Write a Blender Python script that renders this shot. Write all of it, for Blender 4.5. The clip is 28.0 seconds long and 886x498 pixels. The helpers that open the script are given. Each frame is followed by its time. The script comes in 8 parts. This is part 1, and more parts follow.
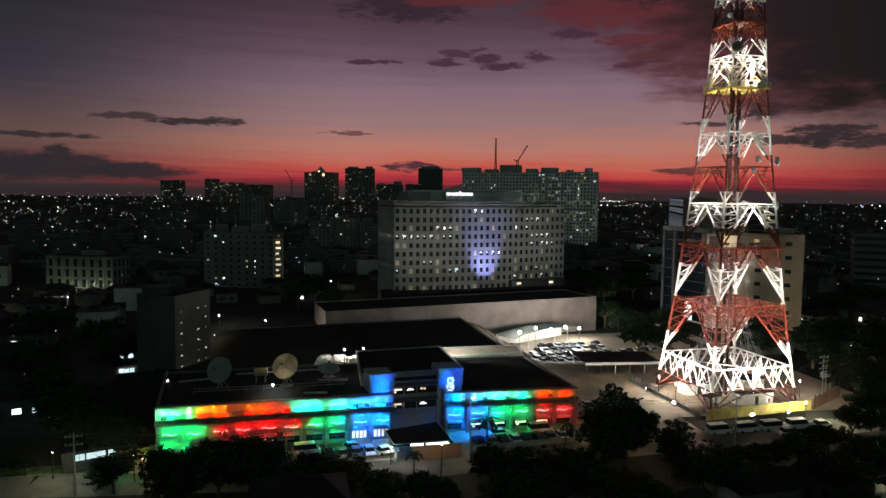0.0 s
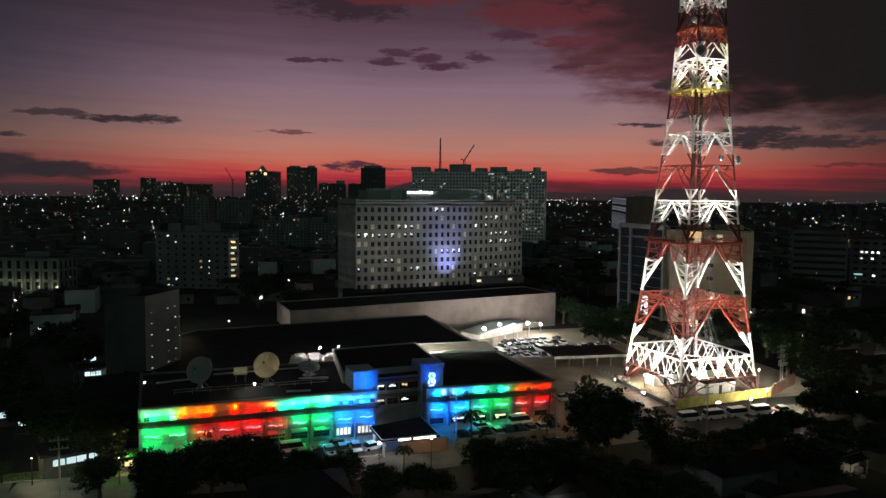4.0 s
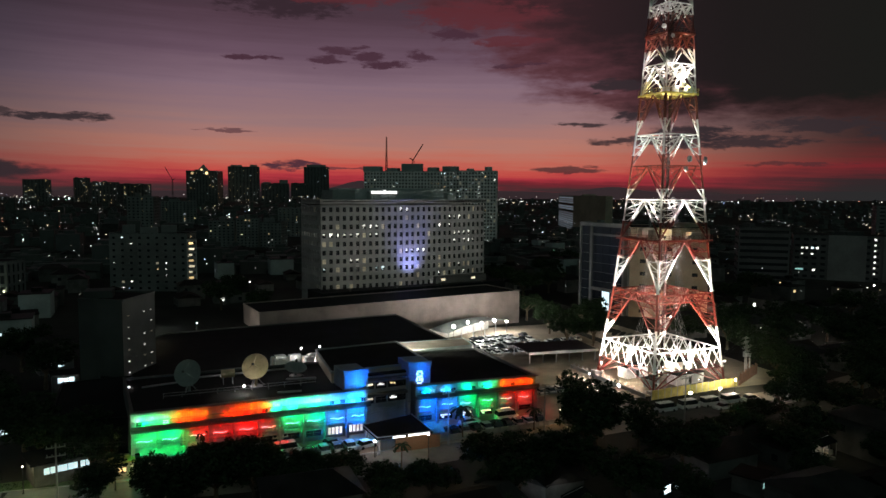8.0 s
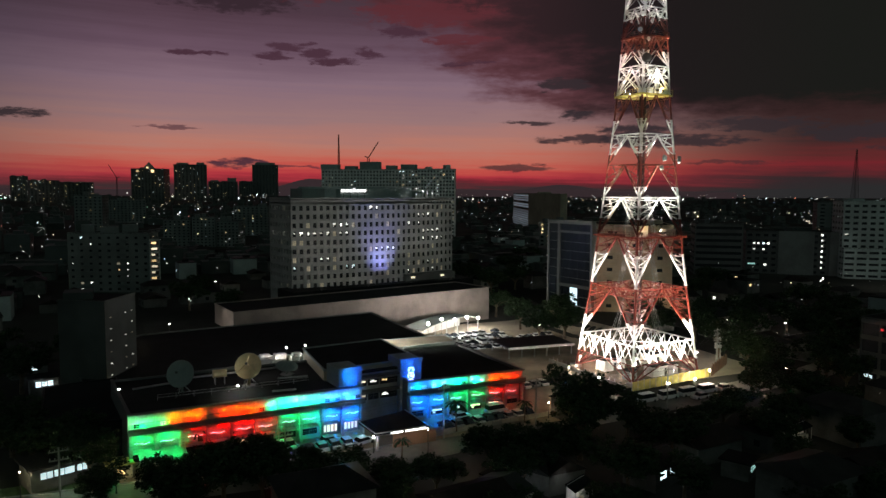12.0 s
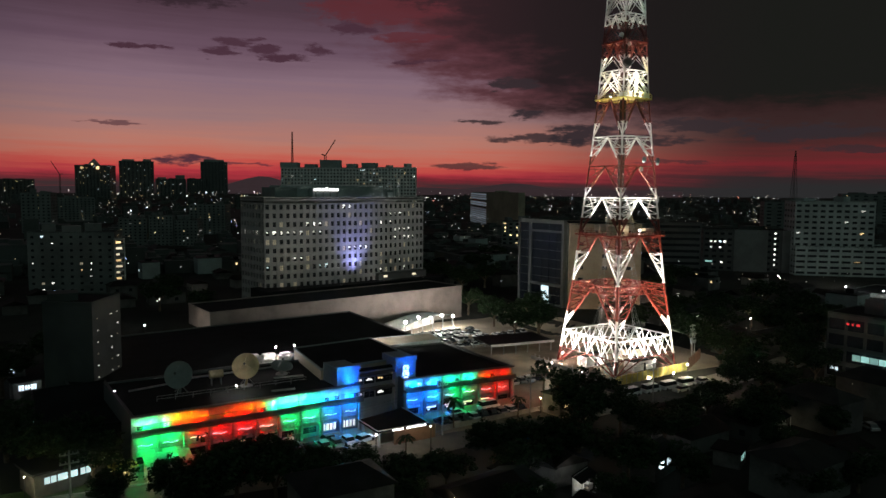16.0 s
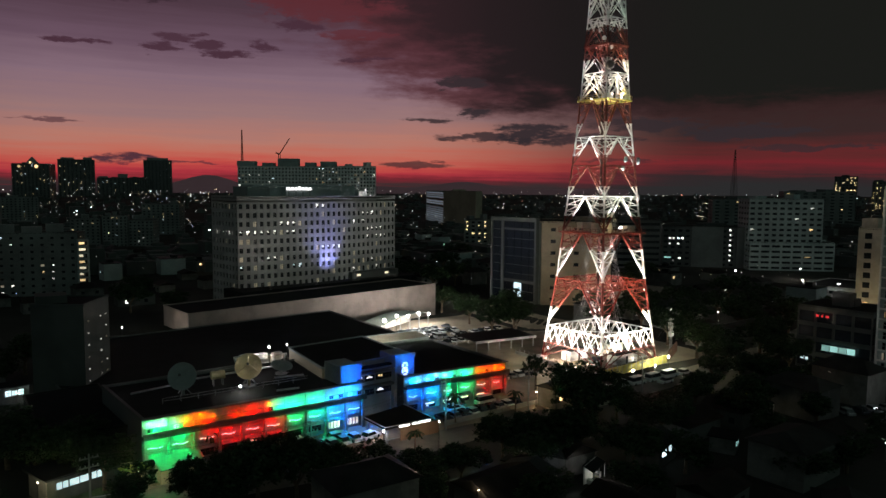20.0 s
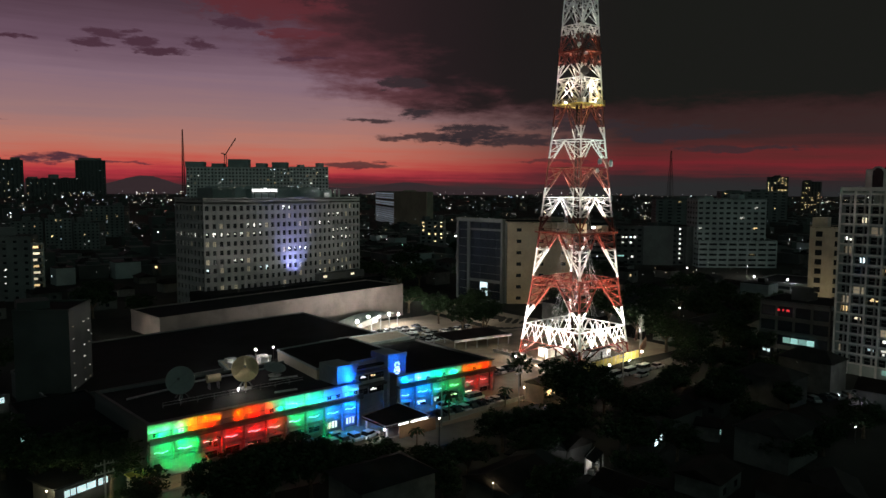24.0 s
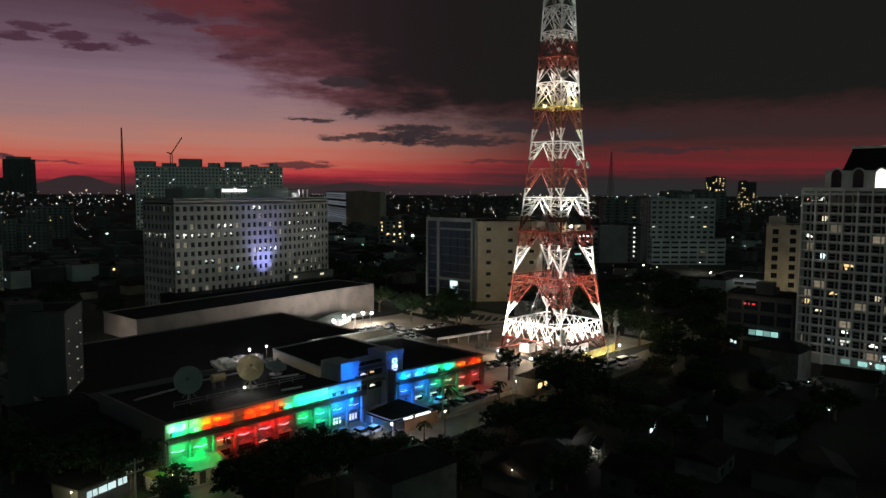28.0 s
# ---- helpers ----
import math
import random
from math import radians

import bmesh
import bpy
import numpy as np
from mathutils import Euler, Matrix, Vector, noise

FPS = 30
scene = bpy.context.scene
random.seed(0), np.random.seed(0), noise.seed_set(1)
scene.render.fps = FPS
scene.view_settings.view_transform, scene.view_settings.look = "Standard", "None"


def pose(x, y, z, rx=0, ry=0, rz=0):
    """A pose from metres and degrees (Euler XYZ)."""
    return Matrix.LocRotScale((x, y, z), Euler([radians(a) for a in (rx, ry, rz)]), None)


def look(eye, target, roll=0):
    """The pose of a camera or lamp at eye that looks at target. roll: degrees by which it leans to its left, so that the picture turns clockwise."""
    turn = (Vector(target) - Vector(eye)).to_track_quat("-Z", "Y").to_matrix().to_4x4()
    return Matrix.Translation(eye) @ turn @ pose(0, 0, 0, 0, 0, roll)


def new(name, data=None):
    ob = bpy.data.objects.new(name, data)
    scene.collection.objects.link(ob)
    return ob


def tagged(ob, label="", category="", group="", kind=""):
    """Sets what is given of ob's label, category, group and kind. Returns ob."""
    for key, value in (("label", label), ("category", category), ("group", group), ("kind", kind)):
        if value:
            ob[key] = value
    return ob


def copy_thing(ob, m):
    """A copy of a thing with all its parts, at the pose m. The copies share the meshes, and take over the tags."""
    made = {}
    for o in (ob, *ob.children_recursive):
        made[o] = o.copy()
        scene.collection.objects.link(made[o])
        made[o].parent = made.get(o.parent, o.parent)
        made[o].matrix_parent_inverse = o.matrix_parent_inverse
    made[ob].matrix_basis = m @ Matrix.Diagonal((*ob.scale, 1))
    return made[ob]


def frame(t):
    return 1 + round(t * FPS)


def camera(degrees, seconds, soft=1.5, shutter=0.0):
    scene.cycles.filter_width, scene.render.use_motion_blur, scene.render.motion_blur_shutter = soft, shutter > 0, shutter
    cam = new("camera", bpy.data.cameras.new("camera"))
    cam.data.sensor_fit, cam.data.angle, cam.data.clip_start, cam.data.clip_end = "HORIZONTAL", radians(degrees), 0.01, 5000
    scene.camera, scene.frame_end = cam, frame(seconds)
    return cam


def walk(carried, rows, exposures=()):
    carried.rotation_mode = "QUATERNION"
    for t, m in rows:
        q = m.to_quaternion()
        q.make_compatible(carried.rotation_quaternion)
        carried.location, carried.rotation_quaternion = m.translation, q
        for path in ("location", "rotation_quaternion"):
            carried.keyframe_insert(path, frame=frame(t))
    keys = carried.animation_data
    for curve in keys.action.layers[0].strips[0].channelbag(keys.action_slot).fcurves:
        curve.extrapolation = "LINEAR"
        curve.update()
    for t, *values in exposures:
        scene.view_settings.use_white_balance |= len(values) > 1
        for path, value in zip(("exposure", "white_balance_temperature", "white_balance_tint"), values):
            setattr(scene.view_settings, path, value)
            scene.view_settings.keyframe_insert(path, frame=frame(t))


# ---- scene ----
cam = camera(63.8, 28.0)
PATH = [
    (0, (-15.515, -128.482, 48.020), (-15.159, -126.521, 47.859), 0.60),
    (0.5, (-16.648, -128.528, 47.954), (-16.276, -126.569, 47.794), 0.60),
    (1, (-17.712, -128.525, 47.885), (-17.322, -126.569, 47.726), 0.50),
    (1.5, (-18.697, -128.508, 47.799), (-18.284, -126.557, 47.641), 0.60),
    (2, (-19.619, -128.509, 47.709), (-19.186, -126.563, 47.550), 0.60),
    (2.5, (-20.519, -128.480, 47.628), (-20.065, -126.538, 47.467), 0.60),
    (3, (-21.476, -128.486, 47.564), (-21.002, -126.550, 47.403), 0.60),
    (3.5, (-22.466, -128.486, 47.531), (-21.972, -126.555, 47.370), 0.60),
    (5.5, (-26.815, -128.314, 47.591), (-26.235, -126.407, 47.431), 0.60),
    (6, (-27.915, -128.281, 47.609), (-27.312, -126.381, 47.449), 0.70),
    (6.5, (-29.036, -128.236, 47.629), (-28.413, -126.342, 47.469), 0.60),
    (7, (-30.218, -128.176, 47.648), (-29.581, -126.286, 47.488), 0.60),
    (7.5, (-31.414, -128.124, 47.670), (-30.765, -126.240, 47.510), 0.50),
    (8, (-32.631, -128.045, 47.704), (-31.965, -126.166, 47.542), 0.40),
    (8.5, (-33.771, -127.945, 47.743), (-33.086, -126.073, 47.579), 0.40),
    (9, (-34.860, -127.859, 47.767), (-34.158, -125.994, 47.601), 0.40),
    (9.5, (-35.890, -127.727, 47.793), (-35.171, -125.868, 47.626), 0.40),
    (10, (-36.959, -127.575, 47.818), (-36.222, -125.724, 47.652), 0.40),
    (10.5, (-38.029, -127.447, 47.833), (-37.273, -125.603, 47.667), 0.40),
    (11, (-39.080, -127.325, 47.827), (-38.308, -125.487, 47.661), 0.40),
    (11.5, (-40.123, -127.154, 47.799), (-39.339, -125.322, 47.633), 0.40),
    (12, (-41.193, -126.985, 47.784), (-40.397, -125.158, 47.617), 0.30),
    (12.5, (-42.290, -126.802, 47.794), (-41.482, -124.981, 47.625), 0.40),
    (14.5, (-46.872, -126.055, 48.061), (-46.002, -124.262, 47.891), 0.50),
    (15, (-48.065, -125.802, 48.113), (-47.178, -124.018, 47.942), 0.50),
    (15.5, (-49.224, -125.525, 48.146), (-48.321, -123.749, 47.976), 0.50),
    (16, (-50.378, -125.188, 48.167), (-49.459, -123.420, 47.996), 0.50),
    (16.5, (-51.600, -124.857, 48.170), (-50.666, -123.097, 47.999), 0.50),
    (17, (-52.900, -124.540, 48.168), (-51.951, -122.788, 47.997), 0.50),
    (17.5, (-54.239, -124.199, 48.210), (-53.276, -122.454, 48.039), 0.50),
    (18, (-55.568, -123.819, 48.238), (-54.590, -122.083, 48.067), 0.40),
    (18.5, (-56.838, -123.409, 48.246), (-55.846, -121.682, 48.073), 0.40),
    (19, (-58.096, -123.008, 48.239), (-57.087, -121.290, 48.065), 0.40),
    (19.5, (-59.345, -122.555, 48.239), (-58.319, -120.847, 48.066), 0.40),
    (20, (-60.589, -122.106, 48.244), (-59.546, -120.409, 48.070), 0.40),
    (20.5, (-61.792, -121.662, 48.264), (-60.732, -119.975, 48.091), 0.40),
    (21, (-62.956, -121.239, 48.294), (-61.880, -119.562, 48.122), 0.40),
    (21.5, (-64.191, -120.828, 48.326), (-63.097, -119.163, 48.154), 0.30),
    (23.5, (-69.459, -119.289, 48.516), (-68.298, -117.669, 48.343), 0.30),
    (24, (-70.885, -118.848, 48.532), (-69.708, -117.240, 48.360), 0.30),
    (24.5, (-72.369, -118.375, 48.522), (-71.175, -116.779, 48.349), 0.30),
    (25, (-73.818, -117.877, 48.510), (-72.608, -116.295, 48.338), 0.30),
    (25.5, (-75.238, -117.392, 48.498), (-74.013, -115.821, 48.326), 0.30),
    (26, (-76.639, -116.925, 48.477), (-75.399, -115.365, 48.304), 0.30),
    (26.5, (-78.110, -116.420, 48.470), (-76.854, -114.872, 48.298), 0.30),
    (27, (-79.624, -115.919, 48.474), (-78.353, -114.385, 48.301), 0.20),
    (27.5, (-81.121, -115.430, 48.500), (-79.834, -113.908, 48.327), 0.20),
    (28, (-82.623, -114.959, 48.542), (-81.322, -113.450, 48.371), 0.30),
]
walk(cam, [(t, look(eye, target, roll)) for t, eye, target, roll in PATH])


# ---- world: dusk sky after sunset ----
def link(nt, a, b):
    nt.links.new(a, b)


def node(nt, kind, **values):
    n = nt.nodes.new(kind)
    for k, v in values.items():
        n.inputs[k].default_value = v
    return n


def math_node(nt, op, a, b=0.0, clamp=False):
    n = nt.nodes.new("ShaderNodeMath")
    n.operation, n.use_clamp = op, clamp
    for i, v in enumerate((a, b)):
        if isinstance(v, (int, float)):
            n.inputs[i].default_value = v
        else:
            nt.links.new(v, n.inputs[i])
    return n.outputs[0]


def ramp(nt, fac, stops, interpolation="EASE"):
    n = nt.nodes.new("ShaderNodeValToRGB")
    n.color_ramp.interpolation = interpolation
    e = n.color_ramp.elements
    while len(e) < len(stops):
        e.new(0.5)
    for el, (p, c) in zip(e, stops):
        el.position, el.color = p, (*c, 1.0)
    if fac is not None:
        nt.links.new(fac, n.inputs["Fac"])
    return n.outputs["Color"]


def mixed(nt, fac, a, b, blend="MIX"):
    n = nt.nodes.new("ShaderNodeMix")
    n.data_type, n.blend_type = "RGBA", blend
    for sock, v in ((n.inputs[0], fac), (n.inputs[6], a), (n.inputs[7], b)):
        if isinstance(v, (int, float)):
            sock.default_value = v
        elif isinstance(v, tuple):
            sock.default_value = (*v, 1.0)
        else:
            nt.links.new(v, sock)
    return n.outputs[2]


def srgb(r, g, b):
    return tuple((c / 255 / 12.92) if c / 255 <= 0.04045 else ((c / 255 + 0.055) / 1.055) ** 2.4 for c in (r, g, b))


world = bpy.data.worlds.new("dusk_sky")
scene.world = world
world.use_nodes = True
wt = world.node_tree
wt.nodes.clear()
coord = wt.nodes.new("ShaderNodeTexCoord").outputs["Generated"]
sep = wt.nodes.new("ShaderNodeSeparateXYZ")
link(wt, coord, sep.inputs[0])
dx, dy, dz = sep.outputs
azim = math_node(wt, "MULTIPLY", math_node(wt, "ARCTAN2", dx, dy), 57.2958)
elev = math_node(wt, "MULTIPLY", math_node(wt, "ARCSINE", dz), 57.2958)
nz1 = node(wt, "ShaderNodeTexNoise", Scale=2.2, Detail=6.0, Roughness=0.6)
nz2 = node(wt, "ShaderNodeTexNoise", Scale=5.0, Detail=5.0, Roughness=0.6)
nz3 = node(wt, "ShaderNodeTexNoise", Scale=13.0, Detail=6.0, Roughness=0.65)
nz4 = node(wt, "ShaderNodeTexNoise", Scale=1.0, Detail=5.0, Roughness=0.6)
flat = wt.nodes.new("ShaderNodeCombineXYZ")
link(wt, math_node(wt, "MULTIPLY", azim, 0.06), flat.inputs[0])
link(wt, math_node(wt, "MULTIPLY", elev, 0.2), flat.inputs[1])
link(wt, flat.outputs[0], nz1.inputs["Vector"])
link(wt, flat.outputs[0], nz2.inputs["Vector"])
link(wt, flat.outputs[0], nz3.inputs["Vector"])
# long thin streaks that lie level in the glow
level = wt.nodes.new("ShaderNodeCombineXYZ")
link(wt, math_node(wt, "MULTIPLY", azim, 0.05), level.inputs[0])
link(wt, math_node(wt, "ADD", math_node(wt, "MULTIPLY", elev, 1.5), math_node(wt, "MULTIPLY", azim, 0.02)), level.inputs[1])
link(wt, level.outputs[0], nz4.inputs["Vector"])
w1 = math_node(wt, "SUBTRACT", nz1.outputs["Fac"], 0.5)
w2 = math_node(wt, "SUBTRACT", nz2.outputs["Fac"], 0.5)
w3 = math_node(wt, "SUBTRACT", nz3.outputs["Fac"], 0.5)
w4 = math_node(wt, "SUBTRACT", nz4.outputs["Fac"], 0.5)
el_fac = math_node(wt, "DIVIDE", math_node(wt, "MAXIMUM", math_node(wt, "ADD", elev, math_node(wt, "ADD", math_node(wt, "MULTIPLY", w1, 1.2), math_node(wt, "MULTIPLY", w4, 2.4))), 0.0), 40.0, True)
OVERHEAD = srgb(45, 55, 55)
warm_sky = ramp(wt, el_fac, [
    (0.0, srgb(62, 44, 46)), (0.012, srgb(110, 38, 46)), (0.025, srgb(172, 52, 62)), (0.04, srgb(192, 78, 70)), (0.06, srgb(190, 106, 90)), (0.085, srgb(180, 120, 106)),
    (0.135, srgb(152, 117, 117)), (0.2, srgb(132, 106, 119)), (0.26, srgb(104, 80, 95)), (0.33, srgb(78, 57, 68)), (0.42, srgb(56, 50, 55)), (1.0, OVERHEAD)], "LINEAR")
left_sky = ramp(wt, el_fac, [
    (0.0, srgb(50, 44, 46)), (0.05, srgb(92, 60, 60)), (0.09, srgb(102, 78, 74)), (0.14, srgb(80, 66, 69)), (0.2, srgb(56, 52, 63)), (0.32, srgb(42, 41, 49)), (0.45, srgb(38, 39, 45)), (1.0, OVERHEAD)], "LINEAR")
right_sky = ramp(wt, el_fac, [
    (0.0, srgb(42, 42, 43)), (0.02, srgb(48, 38, 40)), (0.045, srgb(112, 36, 42)), (0.07, srgb(88, 40, 40)), (0.1, srgb(56, 39, 39)), (0.14, srgb(53, 39, 38)), (0.19, srgb(40, 35, 35)),
    (0.3, srgb(22, 25, 24)), (0.45, srgb(22, 26, 25)), (0.65, srgb(44, 50, 52)), (1.0, OVERHEAD)], "LINEAR")


def smooth(v):
    n = wt.nodes.new("ShaderNodeMapRange")
    n.interpolation_type = "SMOOTHSTEP"
    link(wt, v, n.inputs[0])
    return n.outputs[0]


def scaled(v, lo, width):
    return math_node(wt, "DIVIDE", math_node(wt, "SUBTRACT", v, lo), width)


# the glow is strongest to the north-north-east of the frontage and fades to both sides
sky = mixed(wt, smooth(math_node(wt, "MULTIPLY", scaled(azim, 4.0, 26.0), -1.0)), warm_sky, left_sky)
sky = mixed(wt, smooth(scaled(azim, 28.0, 24.0)), sky, right_sky)
# cloud bank: a red-lit rim and a dark grey mass
a_w = math_node(wt, "ADD", azim, math_node(wt, "ADD", math_node(wt, "MULTIPLY", w1, 17.0), math_node(wt, "MULTIPLY", w2, 9.0)))
e_w = math_node(wt, "ADD", elev, math_node(wt, "ADD", math_node(wt, "MULTIPLY", w1, 1.6), math_node(wt, "MULTIPLY", w2, 1.6)))
edge = math_node(wt, "ADD", scaled(a_w, 35.0, 1.0), math_node(wt, "MULTIPLY", math_node(wt, "SUBTRACT", e_w, 5.4), 1.35))
above = smooth(scaled(math_node(wt, "ADD", e_w, math_node(wt, "MULTIPLY", w3, 1.2)), 4.5, 2.6))
rim = math_node(wt, "MULTIPLY", smooth(scaled(edge, -7.0, 8.0)), above)
mass = math_node(wt, "MULTIPLY", smooth(scaled(edge, -2.5, 10.0)), above)
sky = mixed(wt, math_node(wt, "MULTIPLY", rim, 0.85), sky, srgb(84, 42, 46))
bank_color = ramp(wt, scaled(azim, 28.0, 24.0), [(0.0, srgb(50, 34, 38)), (0.3, srgb(34, 28, 30)), (0.55, srgb(25, 25, 25)), (1.0, srgb(20, 26, 23))], "LINEAR")
sky = mixed(wt, math_node(wt, "MULTIPLY", mass, 0.95), sky, bank_color)


def cloud(sky, az, el, wide, tall, color, strength=0.85, ragged=1.0):
    """One soft cloud with a ragged outline."""
    x = math_node(wt, "DIVIDE", math_node(wt, "SUBTRACT", math_node(wt, "ADD", azim, math_node(wt, "MULTIPLY", w2, 5.0)), az), wide)
    y = math_node(wt, "DIVIDE", math_node(wt, "SUBTRACT", math_node(wt, "ADD", elev, math_node(wt, "MULTIPLY", w2, 1.3)), el), tall)
    r = math_node(wt, "ADD", math_node(wt, "MULTIPLY", x, x), math_node(wt, "MULTIPLY", y, y))
    r = math_node(wt, "ADD", r, math_node(wt, "ADD", math_node(wt, "MULTIPLY", w1, 1.8 * ragged), math_node(wt, "MULTIPLY", w3, 3.4 * ragged)))
    return mixed(wt, math_node(wt, "MULTIPLY", smooth(math_node(wt, "SUBTRACT", 1.25, r)), strength), sky, color)


PLUM, SMOKE, RUST = srgb(70, 44, 56), srgb(50, 42, 46), srgb(92, 44, 50)
for az, el, wide, tall, color, k in (
        (4.8, 10.0, 2.4, 0.24, PLUM, 0.95), (10.1, 10.0, 1.5, 0.42, PLUM, 0.9), (11.6, 10.75, 2.0, 0.36, PLUM, 0.85), (13.7, 10.4, 1.7, 0.45, PLUM, 0.9), (14.8, 9.8, 2.6, 0.3, PLUM, 0.95), (17.5, 10.5, 1.2, 0.5, PLUM, 0.9),
        (-8.6, 5.05, 3.4, 0.34, SMOKE, 0.95), (-13.2, 5.25, 2.8, 0.18, SMOKE, 0.8), (-19.0, 3.65, 4.0, 0.3, SMOKE, 0.9), (2.5, 4.5, 2.2, 0.12, PLUM, 0.7), (7.4, 2.0, 2.6, 0.26, PLUM, 0.95), (10.5, 1.75, 4.5, 0.1, PLUM, 0.7),
        (7.0, 14.0, 4.6, 1.2, srgb(52, 38, 45), 0.9), (12.5, 14.9, 5.0, 0.9, RUST, 0.8), (20.5, 12.2, 2.2, 0.55, PLUM, 0.9), (22.0, 13.6, 6.0, 1.0, RUST, 0.85), (25.5, 9.9, 2.2, 0.2, PLUM, 0.8), (24.5, 11.6, 3.0, 0.35, RUST, 0.8),
        (34.2, 6.0, 1.5, 0.45, SMOKE, 0.95), (30.6, 5.3, 2.2, 0.2, SMOKE, 0.9), (33.4, 8.2, 2.4, 0.5, SMOKE, 0.9), (34.6, 3.95, 4.2, 0.3, SMOKE, 0.9), (38.4, 4.3, 3.2, 0.85, SMOKE, 0.97), (42.0, 3.7, 5.0, 0.5, SMOKE, 0.9),
        (29.8, 1.8, 3.2, 0.24, SMOKE, 0.8), (47.0, 4.9, 5.0, 0.5, SMOKE, 0.85), (54.4, 4.2, 5.2, 0.6, SMOKE, 0.95), (45.5, 2.1, 4.0, 0.16, SMOKE, 0.6), (59.0, 3.0, 5.0, 0.25, SMOKE, 0.75)):
    sky = cloud(sky, az, el, wide, tall, color, k)
# low grey bank over the western horizon
for az, el, wide, tall in ((-13.0, 1.3, 4.5, 0.6), (-18.5, 1.5, 6.0, 1.05), (-18.2, 2.6, 1.0, 0.42), (-26.0, 1.6, 8.0, 1.2)):
    sky = cloud(sky, az, el, wide, tall, srgb(47, 41, 45), 0.95, 0.3)
# twilight from the east, behind the city
east = smooth(scaled(math_node(wt, "MULTIPLY", dy, -1.0), -0.1, 0.7))
sky = mixed(wt, east, sky, srgb(79, 97, 92))
background = node(wt, "ShaderNodeBackground", Strength=1.0)
link(wt, sky, background.inputs["Color"])
out = wt.nodes.new("ShaderNodeOutputWorld")
link(wt, background.outputs[0], out.inputs["Surface"])


# ---- materials ----
def surface(name, color, rough=0.7, metal=0.0, grain=4.0, vary=0.25, bump=0.15, dirt=0.35, patch=0.3, per_object=0.0):
    m = bpy.data.materials.new(name)
    m.use_nodes = True
    nt = m.node_tree
    b = nt.nodes["Principled BSDF"]
    tc = nt.nodes.new("ShaderNodeTexCoord").outputs["Object"]
    fine = node(nt, "ShaderNodeTexNoise", Scale=grain, Detail=5.0, Roughness=0.65)
    big = node(nt, "ShaderNodeTexNoise", Scale=patch, Detail=4.0, Roughness=0.6)
    link(nt, tc, fine.inputs["Vector"])
    link(nt, tc, big.inputs["Vector"])
    dark = tuple(c * (1 - vary) for c in color)
    light = tuple(min(1, c * (1 + vary)) for c in color)
    c1 = mixed(nt, fine.outputs["Fac"], dark, light)
    stain = ramp(nt, big.outputs["Fac"], [(0.35, (1 - dirt,) * 3), (0.62, (1, 1, 1))])
    c2 = mixed(nt, 1.0, c1, stain, "MULTIPLY")
    if per_object:
        rnd = nt.nodes.new("ShaderNodeObjectInfo").outputs["Random"]
        shade = ramp(nt, rnd, [(0.0, (1 - per_object,) * 3), (1.0, (1, 1, 1))], "LINEAR")
        c2 = mixed(nt, 1.0, c2, shade, "MULTIPLY")
    link(nt, c2, b.inputs["Base Color"])
    r = math_node(nt, "ADD", math_node(nt, "MULTIPLY", fine.outputs["Fac"], 0.2), rough - 0.1, True)
    link(nt, r, b.inputs["Roughness"])
    b.inputs["Metallic"].default_value = metal
    if bump:
        bp = node(nt, "ShaderNodeBump", Strength=bump, Distance=0.05)
        link(nt, fine.outputs["Fac"], bp.inputs["Height"])
        link(nt, bp.outputs[0], b.inputs["Normal"])
    return m


def glow(name, color, strength, vary=0.0):
    m = bpy.data.materials.new(name)
    m.use_nodes = True
    nt = m.node_tree
    b = nt.nodes["Principled BSDF"]
    b.inputs["Base Color"].default_value = (*[0.5 * c for c in color], 1)
    b.inputs["Emission Color"].default_value = (*color, 1)
    b.inputs["Emission Strength"].default_value = strength
    if vary:
        rnd = nt.nodes.new("ShaderNodeObjectInfo").outputs["Random"]
        tc = nt.nodes.new("ShaderNodeTexCoord").outputs["Object"]
        nz = node(nt, "ShaderNodeTexNoise", Scale=1.3, Detail=2.0)
        link(nt, tc, nz.inputs["Vector"])
        k = math_node(nt, "MULTIPLY", math_node(nt, "ADD", rnd, 1 - vary), math_node(nt, "ADD", nz.outputs["Fac"], 0.4))
        link(nt, math_node(nt, "MULTIPLY", k, strength), b.inputs["Emission Strength"])
    return m


def island_glow(name, stops, strength):
    """Lights of many colours and powers: each island of the mesh takes its own."""
    m = bpy.data.materials.new(name)
    m.use_nodes = True
    nt = m.node_tree
    b = nt.nodes["Principled BSDF"]
    rnd = nt.nodes.new("ShaderNodeNewGeometry").outputs["Random Per Island"]
    link(nt, ramp(nt, rnd, stops, "CONSTANT"), b.inputs["Emission Color"])
    k = math_node(nt, "FRACT", math_node(nt, "MULTIPLY", rnd, 37.7))
    k = math_node(nt, "MULTIPLY", math_node(nt, "POWER", k, 4.5), strength)
    link(nt, math_node(nt, "ADD", k, strength * 0.05), b.inputs["Emission Strength"])
    return m


